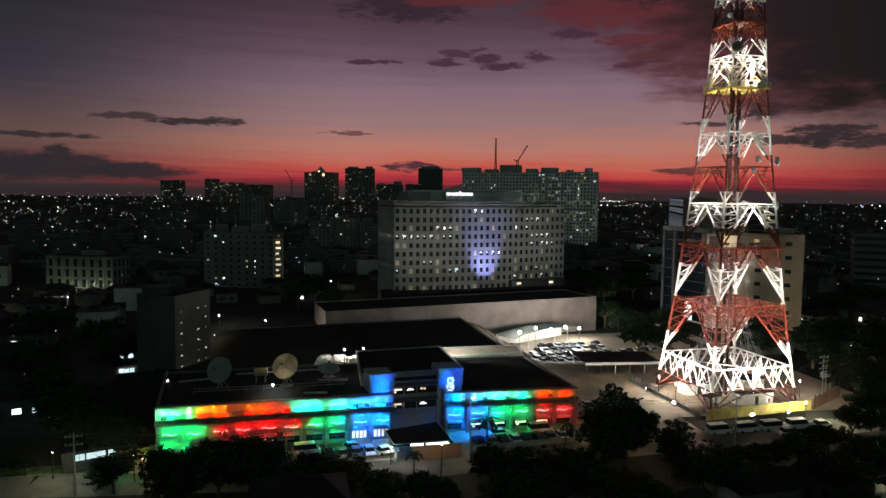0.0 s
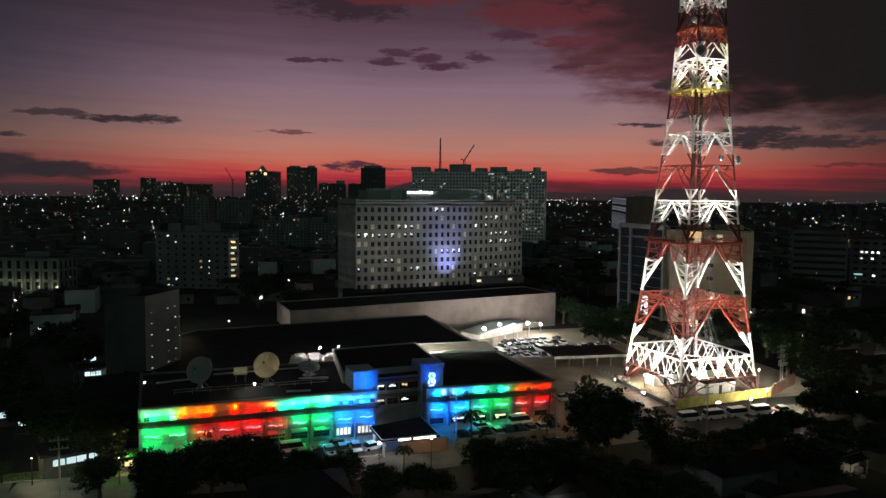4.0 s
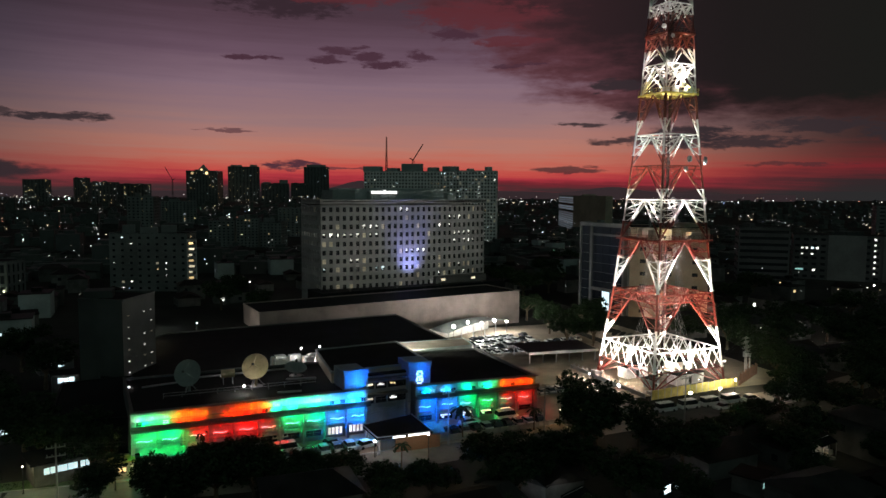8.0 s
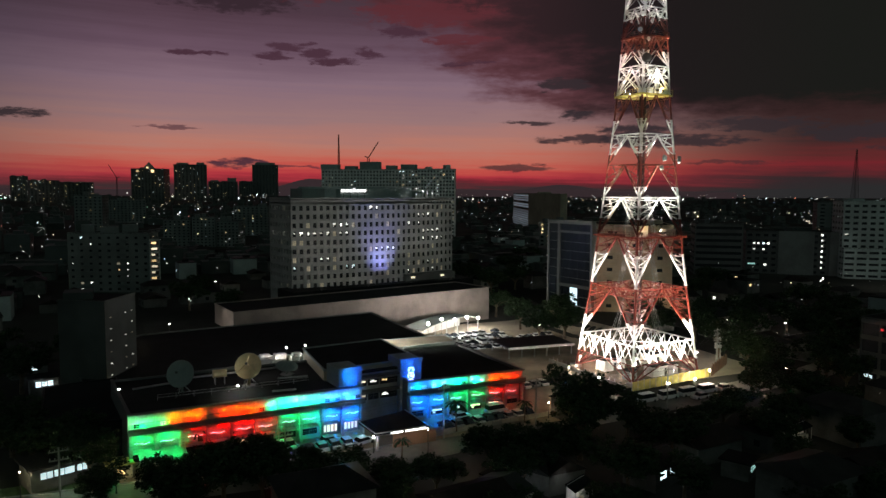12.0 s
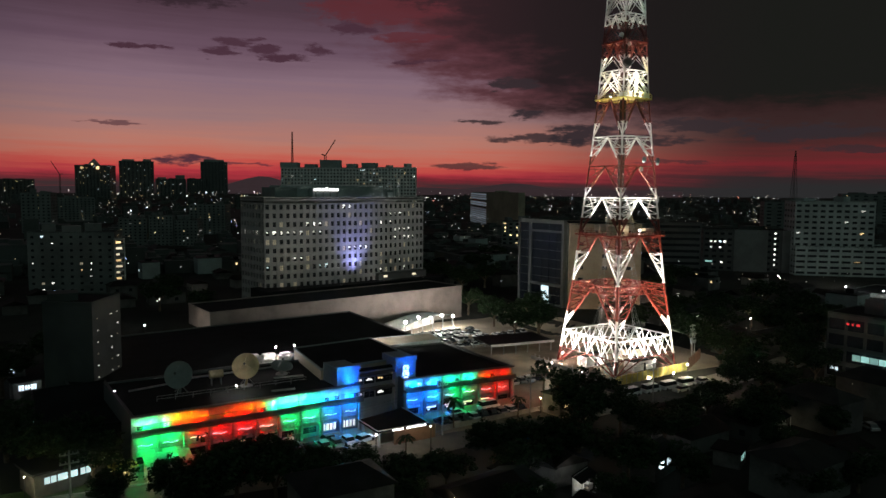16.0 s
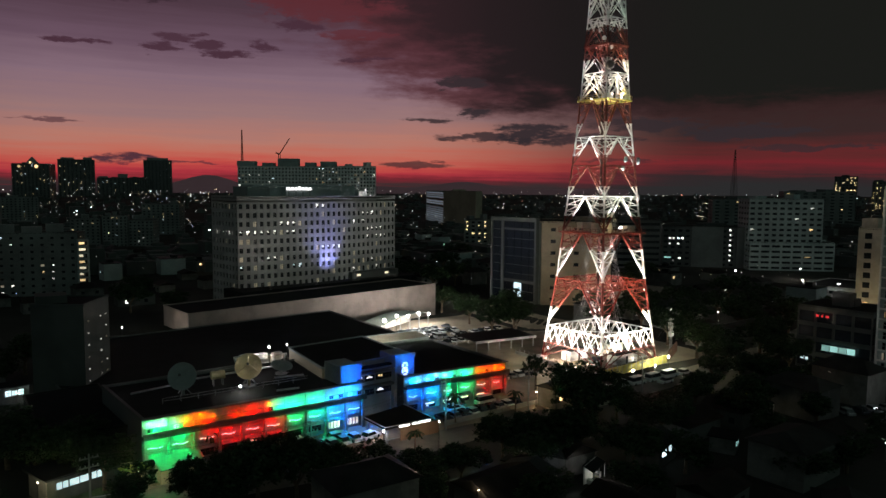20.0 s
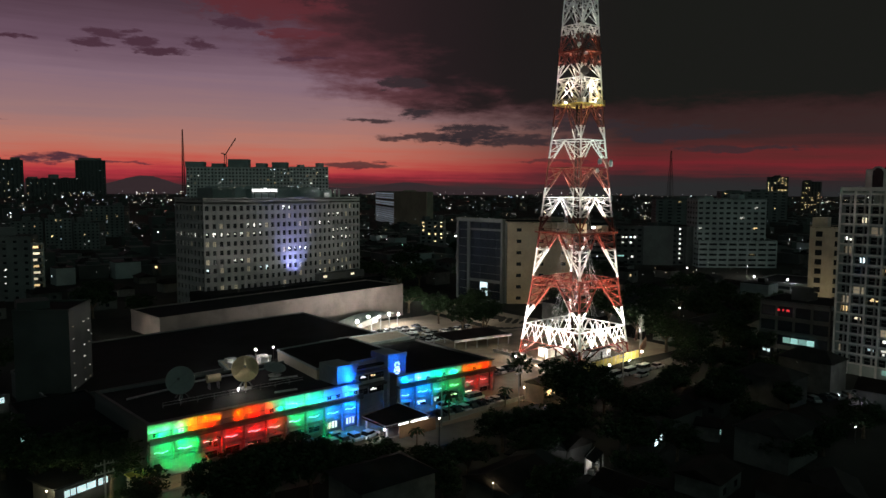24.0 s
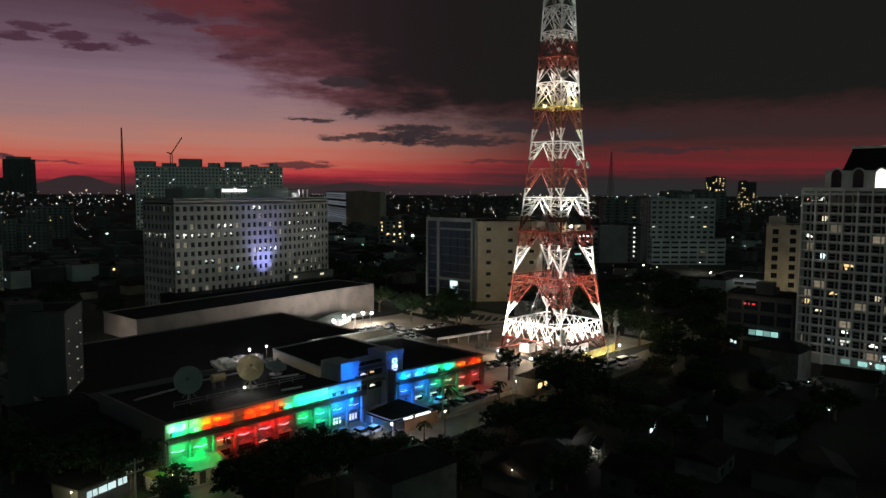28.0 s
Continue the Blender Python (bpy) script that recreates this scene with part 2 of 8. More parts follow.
def glass(name, color=(0.02, 0.022, 0.025), rough=0.12):
    m = bpy.data.materials.new(name)
    m.use_nodes = True
    nt = m.node_tree
    b = nt.nodes["Principled BSDF"]
    tc = nt.nodes.new("ShaderNodeTexCoord").outputs["Object"]
    nz = node(nt, "ShaderNodeTexNoise", Scale=0.8, Detail=2.0)
    link(nt, tc, nz.inputs["Vector"])
    link(nt, mixed(nt, nz.outputs["Fac"], tuple(c * 0.6 for c in color), tuple(c * 1.5 for c in color)), b.inputs["Base Color"])
    b.inputs["Roughness"].default_value = rough
    b.inputs["Specular IOR Level"].default_value = 0.6
    return m


M_ASPHALT = surface("worn_concrete_road", (0.15, 0.14, 0.12), 0.85, grain=6, patch=0.12, dirt=0.4)
M_GROUND = surface("city_ground", (0.03, 0.03, 0.025), 0.95, grain=0.5, patch=0.02, dirt=0.5, bump=0)
M_CONC = surface("concrete", (0.32, 0.31, 0.29), 0.8, grain=3, patch=0.15, dirt=0.35)
M_LOT = surface("concrete_paving", (0.25, 0.205, 0.15), 0.85, grain=2, patch=0.08, dirt=0.45)
M_OFFICE = surface("precast_panel", (0.25, 0.245, 0.24), 0.75, grain=1.5, patch=0.06, dirt=0.22)
M_WALL = surface("painted_wall", (0.62, 0.6, 0.58), 0.65, grain=2.5, patch=0.2, dirt=0.25)
M_CREAM = surface("cream_wall", (0.5, 0.43, 0.34), 0.75, grain=2, patch=0.12, dirt=0.3)
M_TAN = surface("tan_cladding", (0.3, 0.245, 0.175), 0.7, grain=1.2, patch=0.06, dirt=0.25)
M_GREY = surface("grey_render", (0.32, 0.36, 0.35), 0.8, grain=1.2, patch=0.06, dirt=0.3)
M_DARKGREY = surface("dark_grey_render", (0.22, 0.24, 0.23), 0.8, grain=1.2, patch=0.06, dirt=0.3)
M_BROWN = surface("brown_wall", (0.19, 0.105, 0.065), 0.75, grain=2.5, patch=0.2, dirt=0.3)
M_ROOF = surface("dark_bitumen_roof", (0.01, 0.011, 0.011), 0.9, grain=2, patch=0.1, dirt=0.4)
M_ROOF2 = surface("weathered_metal_roof", (0.034, 0.036, 0.034), 0.6, grain=2, patch=0.15, dirt=0.5, per_object=0.6)
M_TILE = surface("red_brown_roof_sheet", (0.026, 0.02, 0.017), 0.8, grain=3, patch=0.2, dirt=0.5, per_object=0.5)
M_HOUSE = surface("house_wall", (0.15, 0.147, 0.137), 0.8, grain=2, patch=0.2, dirt=0.4, per_object=0.5)
M_WHITE = surface("white_tower_paint", (0.78, 0.77, 0.74), 0.45, grain=6, patch=0.5, dirt=0.15, bump=0.05)
M_RED = surface("red_tower_paint", (0.12, 0.016, 0.007), 0.45, grain=6, patch=0.5, dirt=0.2, bump=0.05)
M_RISER = surface("red_brown_tray_with_shade", (0.035, 0.01, 0.008), 0.7, grain=6, patch=0.5, dirt=0.3, bump=0.05)
M_STEEL = surface("galvanised_steel", (0.4, 0.4, 0.4), 0.45, 0.7, grain=6, patch=0.5, dirt=0.3, bump=0.05)
M_DARKSTEEL = surface("dark_steel", (0.07, 0.065, 0.06), 0.5, 0.4, grain=6, patch=0.5, dirt=0.3, bump=0.05)
M_DISH = surface("dish_paint", (0.4, 0.31, 0.17), 0.55, grain=2, patch=0.4, dirt=0.25, bump=0.05)
M_BARK = surface("bark", (0.12, 0.085, 0.055), 0.9, grain=8, patch=1.0, dirt=0.4, bump=0.6)
M_LEAF = surface("foliage", (0.026, 0.048, 0.02), 0.6, grain=3, patch=0.4, dirt=0.6, bump=0)
M_GRASS = surface("grass_verge", (0.06, 0.1, 0.03), 0.9, grain=6, patch=0.3, dirt=0.4)
M_YELLOW = surface("yellow_hoarding", (0.6, 0.48, 0.12), 0.7, grain=3, patch=0.4, dirt=0.4)
M_TYRE = surface("tyre_rubber", (0.02, 0.02, 0.02), 0.85, bump=0)
M_MOUNT = surface("far_hills_with_haze", (0.05, 0.045, 0.05), 1.0, grain=0.01, patch=0.002, bump=0)
# the hills emit faintly: distance haze put into their material
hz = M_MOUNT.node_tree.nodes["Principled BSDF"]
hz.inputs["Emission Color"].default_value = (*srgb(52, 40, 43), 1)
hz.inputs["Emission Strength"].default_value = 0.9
M_HALL = surface("hall_render", (0.21, 0.17, 0.15), 0.75, grain=2, patch=0.12, dirt=0.3)
M_FARROOF = surface("far_roofs", (0.07, 0.074, 0.068), 0.9, grain=0.4, patch=0.03, dirt=0.5, bump=0)
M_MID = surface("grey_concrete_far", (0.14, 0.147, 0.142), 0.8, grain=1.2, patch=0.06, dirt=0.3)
# darkest grey concrete, for far blocks, studio and the wings' end walls
M_DARKCONC = surface("very_dark_concrete", (0.065, 0.07, 0.068), 0.8, grain=1.2, patch=0.06, dirt=0.3)
for m in (M_ROOF, M_ROOF2, M_TILE, M_GROUND, M_LEAF, M_HOUSE):
    m.node_tree.nodes["Principled BSDF"].inputs["Specular IOR Level"].default_value = 0.12
M_GLASS = glass("dark_window_glass")
M_BLUEGLASS = glass("blue_curtain_glass", (0.012, 0.016, 0.022), 0.22)
M_BLUEGLASS.node_tree.nodes["Principled BSDF"].inputs["Specular IOR Level"].default_value = 0.3
M_LIT = glow("lit_room_white", (0.97, 0.95, 0.86), 2.8, 0.75)
M_LITC = glow("lit_room_cool", (0.72, 0.92, 1.0), 2.6, 0.75)
M_LITW = glow("lit_room_warm", (1.0, 0.68, 0.32), 2.0, 0.75)
M_LITCREAM = glow("lit_room_cream", (1.0, 0.86, 0.6), 0.9, 0.4)
M_LITY = glow("lit_room_yellow", (1.0, 0.74, 0.34), 5.0, 0.7)
M_LITDIM = glow("dim_lit_room", (1.0, 0.85, 0.6), 0.2, 0.8)
M_LAMP = glow("lamp_lens", (1.0, 0.97, 0.9), 45.0)
M_LAMPW = glow("warm_lamp_lens", (1.0, 0.8, 0.5), 25.0)
M_TEAL = glow("teal_display", (0.5, 0.95, 0.88), 0.55, 0.6)
M_SIGN = glow("white_sign_face", (1.0, 1.0, 1.0), 1.5)
M_SWOOSH = glow("thin_white_glow", (0.9, 0.95, 1.0), 1.1)
M_TUBE = glow("white_light_strip", (0.95, 0.97, 1.0), 4.0)


# ---- mesh helpers ----
class Build:
    """Collects boxes, bars and faces, and turns them into one mesh."""

    def __init__(self):
        self.v, self.f, self.m = [], [], []

    def face(self, pts, mi=0):
        k = len(self.v)
        self.v += [tuple(p) for p in pts]
        self.f.append(tuple(range(k, k + len(pts))))
        self.m.append(mi)

    def solid(self, pts, faces, mi=0):
        k = len(self.v)
        self.v += [tuple(p) for p in pts]
        self.f += [tuple(k + i for i in f) for f in faces]
        self.m += [mi] * len(faces)

    def box(self, x0, y0, z0, x1, y1, z1, mi=0):
        p = [(x, y, z) for z in (z0, z1) for y in (y0, y1) for x in (x0, x1)]
        self.solid(p, [(0, 2, 3, 1), (4, 5, 7, 6), (0, 1, 5, 4), (2, 6, 7, 3), (0, 4, 6, 2), (1, 3, 7, 5)], mi)

    def prism(self, poly, z0, z1, mi=0):
        n = len(poly)
        p = [(x, y, z0) for x, y in poly] + [(x, y, z1) for x, y in poly]
        f = [tuple(range(n - 1, -1, -1)), tuple(range(n, 2 * n))] + [(i, (i + 1) % n, n + (i + 1) % n, n + i) for i in range(n)]
        self.solid(p, f, mi)

    def bar(self, a, b, w, h=None, mi=0):
        a, b = Vector(a), Vector(b)
        d = (b - a)
        if d.length < 1e-6:
            return
        d.normalize()
        s = d.cross(Vector((0, 0, 1)))
        s = Vector((1, 0, 0)) if s.length < 1e-3 else s.normalized()
        u = s.cross(d)
        h = h or w
        c = [s * (i * w / 2) + u * (j * h / 2) for i, j in ((-1, -1), (1, -1), (1, 1), (-1, 1))]
        p = [a + o for o in c] + [b + o for o in c]
        self.solid(p, [(3, 2, 1, 0), (4, 5, 6, 7), (0, 1, 5, 4), (1, 2, 6, 5), (2, 3, 7, 6), (3, 0, 4, 7)], mi)

    def tube(self, a, b, r, r2=None, n=8, mi=0, caps=True):
        a, b = Vector(a), Vector(b)
        r2 = r if r2 is None else r2
        d = (b - a).normalized()
        s = d.cross(Vector((0.31, 0.2, 0.93)) if abs(d.z) < 0.9 else Vector((1, 0, 0))).normalized()
        u = s.cross(d)
        ring = [(math.cos(i * math.tau / n), math.sin(i * math.tau / n)) for i in range(n)]
        p = [a + (s * c + u * t) * r for c, t in ring] + [b + (s * c + u * t) * r2 for c, t in ring]
        f = [(i, n + i, n + (i + 1) % n, (i + 1) % n) for i in range(n)]
        if caps:
            f += [tuple(range(n)), tuple(range(2 * n - 1, n - 1, -1))]
        self.solid(p, f, mi)

    def path(self, pts, r, n=4):
        """One continuous thin tube along the points."""
        pts = [Vector(p) for p in pts]
        k = len(self.v)
        for i, p in enumerate(pts):
            d = (pts[min(i + 1, len(pts) - 1)] - pts[max(i - 1, 0)]).normalized()
            s = d.cross(Vector((0, 0, 1)))
            s = s.normalized() if s.length > 1e-4 else Vector((1, 0, 0))
            u = s.cross(d)
            self.v += [tuple(p + (s * math.cos(j * math.tau / n) + u * math.sin(j * math.tau / n)) * r) for j in range(n)]
        for i in range(len(pts) - 1):
            for j in range(n):
                a, b = k + i * n + j, k + i * n + (j + 1) % n
                self.f.append((a, b, b + n, a + n))
                self.m.append(0)

    def mesh(self, name, mats):
        me = bpy.data.meshes.new(name)
        me.from_pydata(self.v, [], self.f)
        for m in mats:
            me.materials.append(m)
        if len(mats) > 1:
            me.polygons.foreach_set("material_index", self.m)
        me.update()
        return me


def put(name, mb, mats, parent=None, m=None, label=""):
    """Links a Build, or a mesh, as one object, under a parent where one is given."""
    mats = mats if isinstance(mats, (list, tuple)) else [mats]
    ob = new(name, mb.mesh(name, mats) if isinstance(mb, Build) else mb)
    if parent is not None:
        ob.parent = parent
    if m is not None:
        ob.matrix_basis = m
    if label:
        ob["label"] = label
    return ob


def thing(name, m, label, category, group="", kind=""):
    ob = new(name)
    ob.empty_display_size = 0.2
    ob.matrix_basis = m
    return tagged(ob, label, category, group, kind)


def lamp(name, kind, where, color, watts, target=None, angle=100, blend=0.6, size=0.15):
    d = bpy.data.lights.new(name, kind)
    d.color, d.energy = color, watts
    d.shadow_soft_size = size
    if kind == "SPOT":
        d.spot_size, d.spot_blend = radians(angle), blend
    ob = new(name, d)
    ob.matrix_basis = look(where, target) if target is not None else Matrix.Translation(where)
    return ob


def window_wall(mb, o, u, width, z0, z1, cols, rows, fw=0.5, fh=0.55, depth=0.35, mi=0, skip=()):
    """A wall face with recessed openings: adds frame faces and reveals, returns the places of the panes (matrix, w, h, col, row).
    o: lower left corner seen from outside, u: unit vector to the right seen from outside."""
    o, u = Vector(o), Vector(u).normalized()
    n = Vector((u.y, -u.x, 0))
    cw, ch = width / cols, (z1 - z0) / rows
    w, h = cw * fw, ch * fh
    panes = []

    def pt(s, z, d=0.0):
        return o + u * s + Vector((0, 0, z)) - n * d
    for r in range(rows):
        za, zb = r * ch, (r + 1) * ch
        wa, wb = za + (ch - h) / 2, zb - (ch - h) / 2
        mb.face([pt(0, za), pt(width, za), pt(width, wa), pt(0, wa)], mi)
        mb.face([pt(0, wb), pt(width, wb), pt(width, zb), pt(0, zb)], mi)
        x = 0.0
        for c in range(cols):
            a = c * cw + (cw - w) / 2
            b = a + w
            mb.face([pt(x, wa), pt(a, wa), pt(a, wb), pt(x, wb)], mi)
            x = b
            mb.face([pt(a, wa), pt(b, wa), pt(b, wa, depth), pt(a, wa, depth)], mi)
            mb.face([pt(a, wb, depth), pt(b, wb, depth), pt(b, wb), pt(a, wb)], mi)
            mb.face([pt(a, wa), pt(a, wa, depth), pt(a, wb, depth), pt(a, wb)], mi)
            mb.face([pt(b, wa, depth), pt(b, wa), pt(b, wb), pt(b, wb, depth)], mi)
            if (c, r) not in skip:
                c3 = pt((a + b) / 2, (wa + wb) / 2, depth)
                rot = Matrix((u, -n, Vector((0, 0, 1)))).transposed().to_4x4()
                panes.append((Matrix.Translation(c3) @ rot, w, h, c, r))
        mb.face([pt(x, wa), pt(width, wa), pt(width, wb), pt(x, wb)], mi)
    return panes


def pane_mesh(name, w, h, mat, frame_mat=None):
    mb = Build()
    mb.box(-w / 2 - 0.02, 0, -h / 2 - 0.02, w / 2 + 0.02, 0.06, h / 2 + 0.02)
    if frame_mat:
        mb.box(-0.03, -0.04, -h / 2, 0.03, 0.0, h / 2, 1)
        mb.box(-w / 2, -0.04, -0.03 + h * 0.12, w / 2, 0.0, 0.03 + h * 0.12, 1)
        return mb.mesh(name, [mat, frame_mat])
    return mb.mesh(name, [mat])


def lit_pane_mesh(name, w, h, mat, variant=0):
    """Dark glass through which lamps and part of a lit room show."""
    mb = Build()
    mb.box(-w / 2 - 0.02, 0, -h / 2 - 0.02, w / 2 + 0.02, 0.06, h / 2 + 0.02)
    spots = (((-0.3, 0.08, -0.06, 0.36), (0.02, 0.0, 0.2, 0.3)), ((-0.34, 0.02, 0.3, 0.2), (-0.2, 0.26, 0.1, 0.4)), ((-0.1, -0.25, 0.24, 0.38), (0.3, 0.05, 0.4, 0.3)),
             ((-0.4, 0.12, 0.4, 0.42), (-0.3, -0.3, -0.12, 0.0)))[variant % 4]
    for x0, z0, x1, z1 in spots:
        mb.box(w * x0, -0.02, h * z0, w * x1, -0.002, h * z1, 1)
    return mb.mesh(name, [M_GLASS, mat])


def fill_panes(parent, panes, rng, choose, name="window_pane"):
    """choose(col, row) gives the material of the pane; meshes are shared by size and material."""
    store = {}
    for m, w, h, c, r in panes:
        mat = choose(c, r)
        pick = (c * 7 + r * 5) % 4 if mat.name.startswith("lit") else 0
        key = (round(w, 3), round(h, 3), mat.name, pick)
        if key not in store:
            store[key] = lit_pane_mesh(name, w, h, mat, pick) if mat.name.startswith("lit") else pane_mesh(name, w, h, mat, M_DARKSTEEL if w > 1.0 and h > 1.0 else None)
        put(name, store[key], [], parent, m)


# ---- ground, roads, hills ----
def step01(v, a, b):
    t = min(1.0, max(0.0, (v - a) / (b - a)))
    return t * t * (3 - 2 * t)


def ground_z(x, y):
    """The car park behind the east wing lies in a hollow."""
    return -6.5 * step01(x, 40, 56) * (1 - step01(x, 104, 117)) * step01(y, 56, 92) * (1 - step01(y, 146, 164))


def sheet(mb, xs, ys, lift=0.0):
    k = len(mb.v)
    mb.v += [(x, y, ground_z(x, y) + lift) for y in ys for x in xs]
    n = len(xs)
    for j in range(len(ys) - 1):
        for i in range(n - 1):
            p = k + j * n + i
            mb.f.append((p, p + 1, p + n + 1, p + n))
            mb.m.append(0)


mb = Build()
sheet(mb, [-5000, -1500, -400, -100, 0] + list(range(36, 122, 4)) + [160, 400, 1500, 5000], [-1500, -300, -60, 0, 30] + list(range(52, 170, 4)) + [200, 400, 1500, 5000])
tagged(put("ground", mb, M_GROUND), "dark flat city ground reaching the horizon", "ground", kind="structure")

mb = Build()
road = [(-260, -34, 9), (-120, -14, 9), (-61, -7.5, 9), (-15, -11, 9.5), (26, -6.5, 9.5), (70, -3.0, 9), (120, 3, 9), (260, 40, 9)]
for (xa, ya, wa), (xb, yb, wb) in zip(road, road[1:]):
    d = Vector((xb - xa, yb - ya, 0)).normalized()
    n = Vector((-d.y, d.x, 0))
    a, b = Vector((xa, ya, 0.02)), Vector((xb, yb, 0.02))
    mb.face([a - n * wa / 2, b - n * wb / 2, b + n * wb / 2, a + n * wa / 2])
tagged(put("road", mb, M_ASPHALT), "grey worn concrete street in front of the broadcasting centre", "road", kind="structure")

mb = Build()
mb.box(-46, -4.5, 0.0, 62, 14, 0.05)
sheet(mb, list(range(38, 118, 4)), list(range(10, 134, 4)), 0.045)
tagged(put("pavement", mb, M_LOT), "stained pale concrete yard and car park", "pavement", kind="structure")

mb = Build()
rng = random.Random(5)
for k in range(3):
    y = 4650 - k * 60
    pts = []
    for i in range(121):
        x = -4200 + i * 75
        a = math.degrees(math.atan2(x, y))
        h = 34 + 14 * max(0, noise.noise((a * 0.11 + k * 7, 1.5, 0))) + 10 * max(0, noise.noise((a * 0.4, 4.5 + k, 0)))
        h += 80 * math.exp(-((a - 12.9) / 2.3) ** 2) * (k == 0) + 48 * math.exp(-((a - 33.4) / 3.0) ** 2) * (k == 1) + 10 * math.exp(-((a - 22) / 5) ** 2) * (k == 2)
        r = y / max(0.55, math.cos(radians(a)))
        r = min(r, 4700 - k * 60)
        pts.append((r * math.sin(radians(a)), r * math.cos(radians(a)), h))
    for p, q in zip(pts, pts[1:]):
        mb.face([(p[0], p[1], -2), (q[0], q[1], -2), q, p])
        mb.face([p, q, (q[0] * 1.02, q[1] * 1.02, -2), (p[0] * 1.02, p[1] * 1.02, -2)])
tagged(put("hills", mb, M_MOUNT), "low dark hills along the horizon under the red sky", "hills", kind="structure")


# ---- transmitter tower ----
TOWER = pose(80.0, 22.8, 0, 0, 0, 4)
PROFILE = [(0, 11.1), (23.07, 8.45), (62, 5.25), (72, 4.6), (105, 3.0), (132, 1.7)]
BANDS = [(0, 4.7, 1), (4.7, 14.7, 0), (14.7, 23.4, 1), (23.4, 31.5, 0), (31.5, 40.5, 1), (40.5, 48.6, 0), (48.6, 57, 1), (57, 65.7, 0),
         (65.7, 72, 1), (72, 82.7, 0), (82.7, 91, 1), (91, 104, 0), (104, 111, 1), (111, 118, 0), (118, 126, 1), (126, 150, 0)]
RINGS = [0.4, 9.4, 22.9, 36.2, 45.9, 54.3, 62.0, 72.0, 79.0, 86.5, 93.5, 100.5, 107.5, 114.5, 121.0, 127.0, 132.0]


def half_at(z):
    for (za, ha), (zb, hb) in zip(PROFILE, PROFILE[1:]):
        if z <= zb:
            return ha + (hb - ha) * (z - za) / (zb - za)
    return PROFILE[-1][1]


def band(z):
    for a, b, k in BANDS:
        if a <= z < b:
            return k
    return 0


def member(mb, a, b, w):
    """A steel member, cut where the paint changes colour."""
    a, b = Vector(a), Vector(b)
    cuts = [0.0, 1.0]
    if abs(b.z - a.z) > 0.3:
        for z, _, _ in BANDS:
            t = (z - a.z) / (b.z - a.z)
            if 0.02 < t < 0.98:
                cuts.append(t)
    cuts.sort()
    for s, t in zip(cuts, cuts[1:]):
        p, q = a.lerp(b, s), a.lerp(b, t)
        mb.bar(p, q, w, mi=band((p.z + q.z) / 2))


tower = thing("transmitter_tower", TOWER, "tall red and white lattice steel transmitter tower lit by floodlights", "tower")
CORNERS = [(-1, -1), (1, -1), (1, 1), (-1, 1)]
PAINT = [M_WHITE, M_RED]


def corner(i, z):
    h = half_at(z)
    cx, cy = CORNERS[i % 4]
    return Vector((cx * h, cy * h, z))


for i in range(4):
    for za, zb, k in BANDS:
        if za >= 132:
            continue
        zb = min(zb, 132)
        mb = Build()
        zs = [za] + [z for z, _ in PROFILE if za < z < zb] + [zb]
        w = 0.62 if za < 40 else 0.48 if za < 72 else 0.36
        for a, b in zip(zs, zs[1:]):
            mb.tube(corner(i, a), corner(i, b), w / 2, n=8)
        # gusset collar at the foot of each section
        mb.tube(corner(i, za), corner(i, za + 0.25), w * 0.8, n=8)
        put("leg_section", mb, PAINT[k], tower)
    mb = Build()
    c = corner(i, 0)
    mb.prism([(c.x - 1.1, c.y - 1.1), (c.x + 1.1, c.y - 1.1), (c.x + 1.1, c.y + 1.1), (c.x - 1.1, c.y + 1.1)], 0, 0.8)
    put("footing", mb, M_CONC, tower)

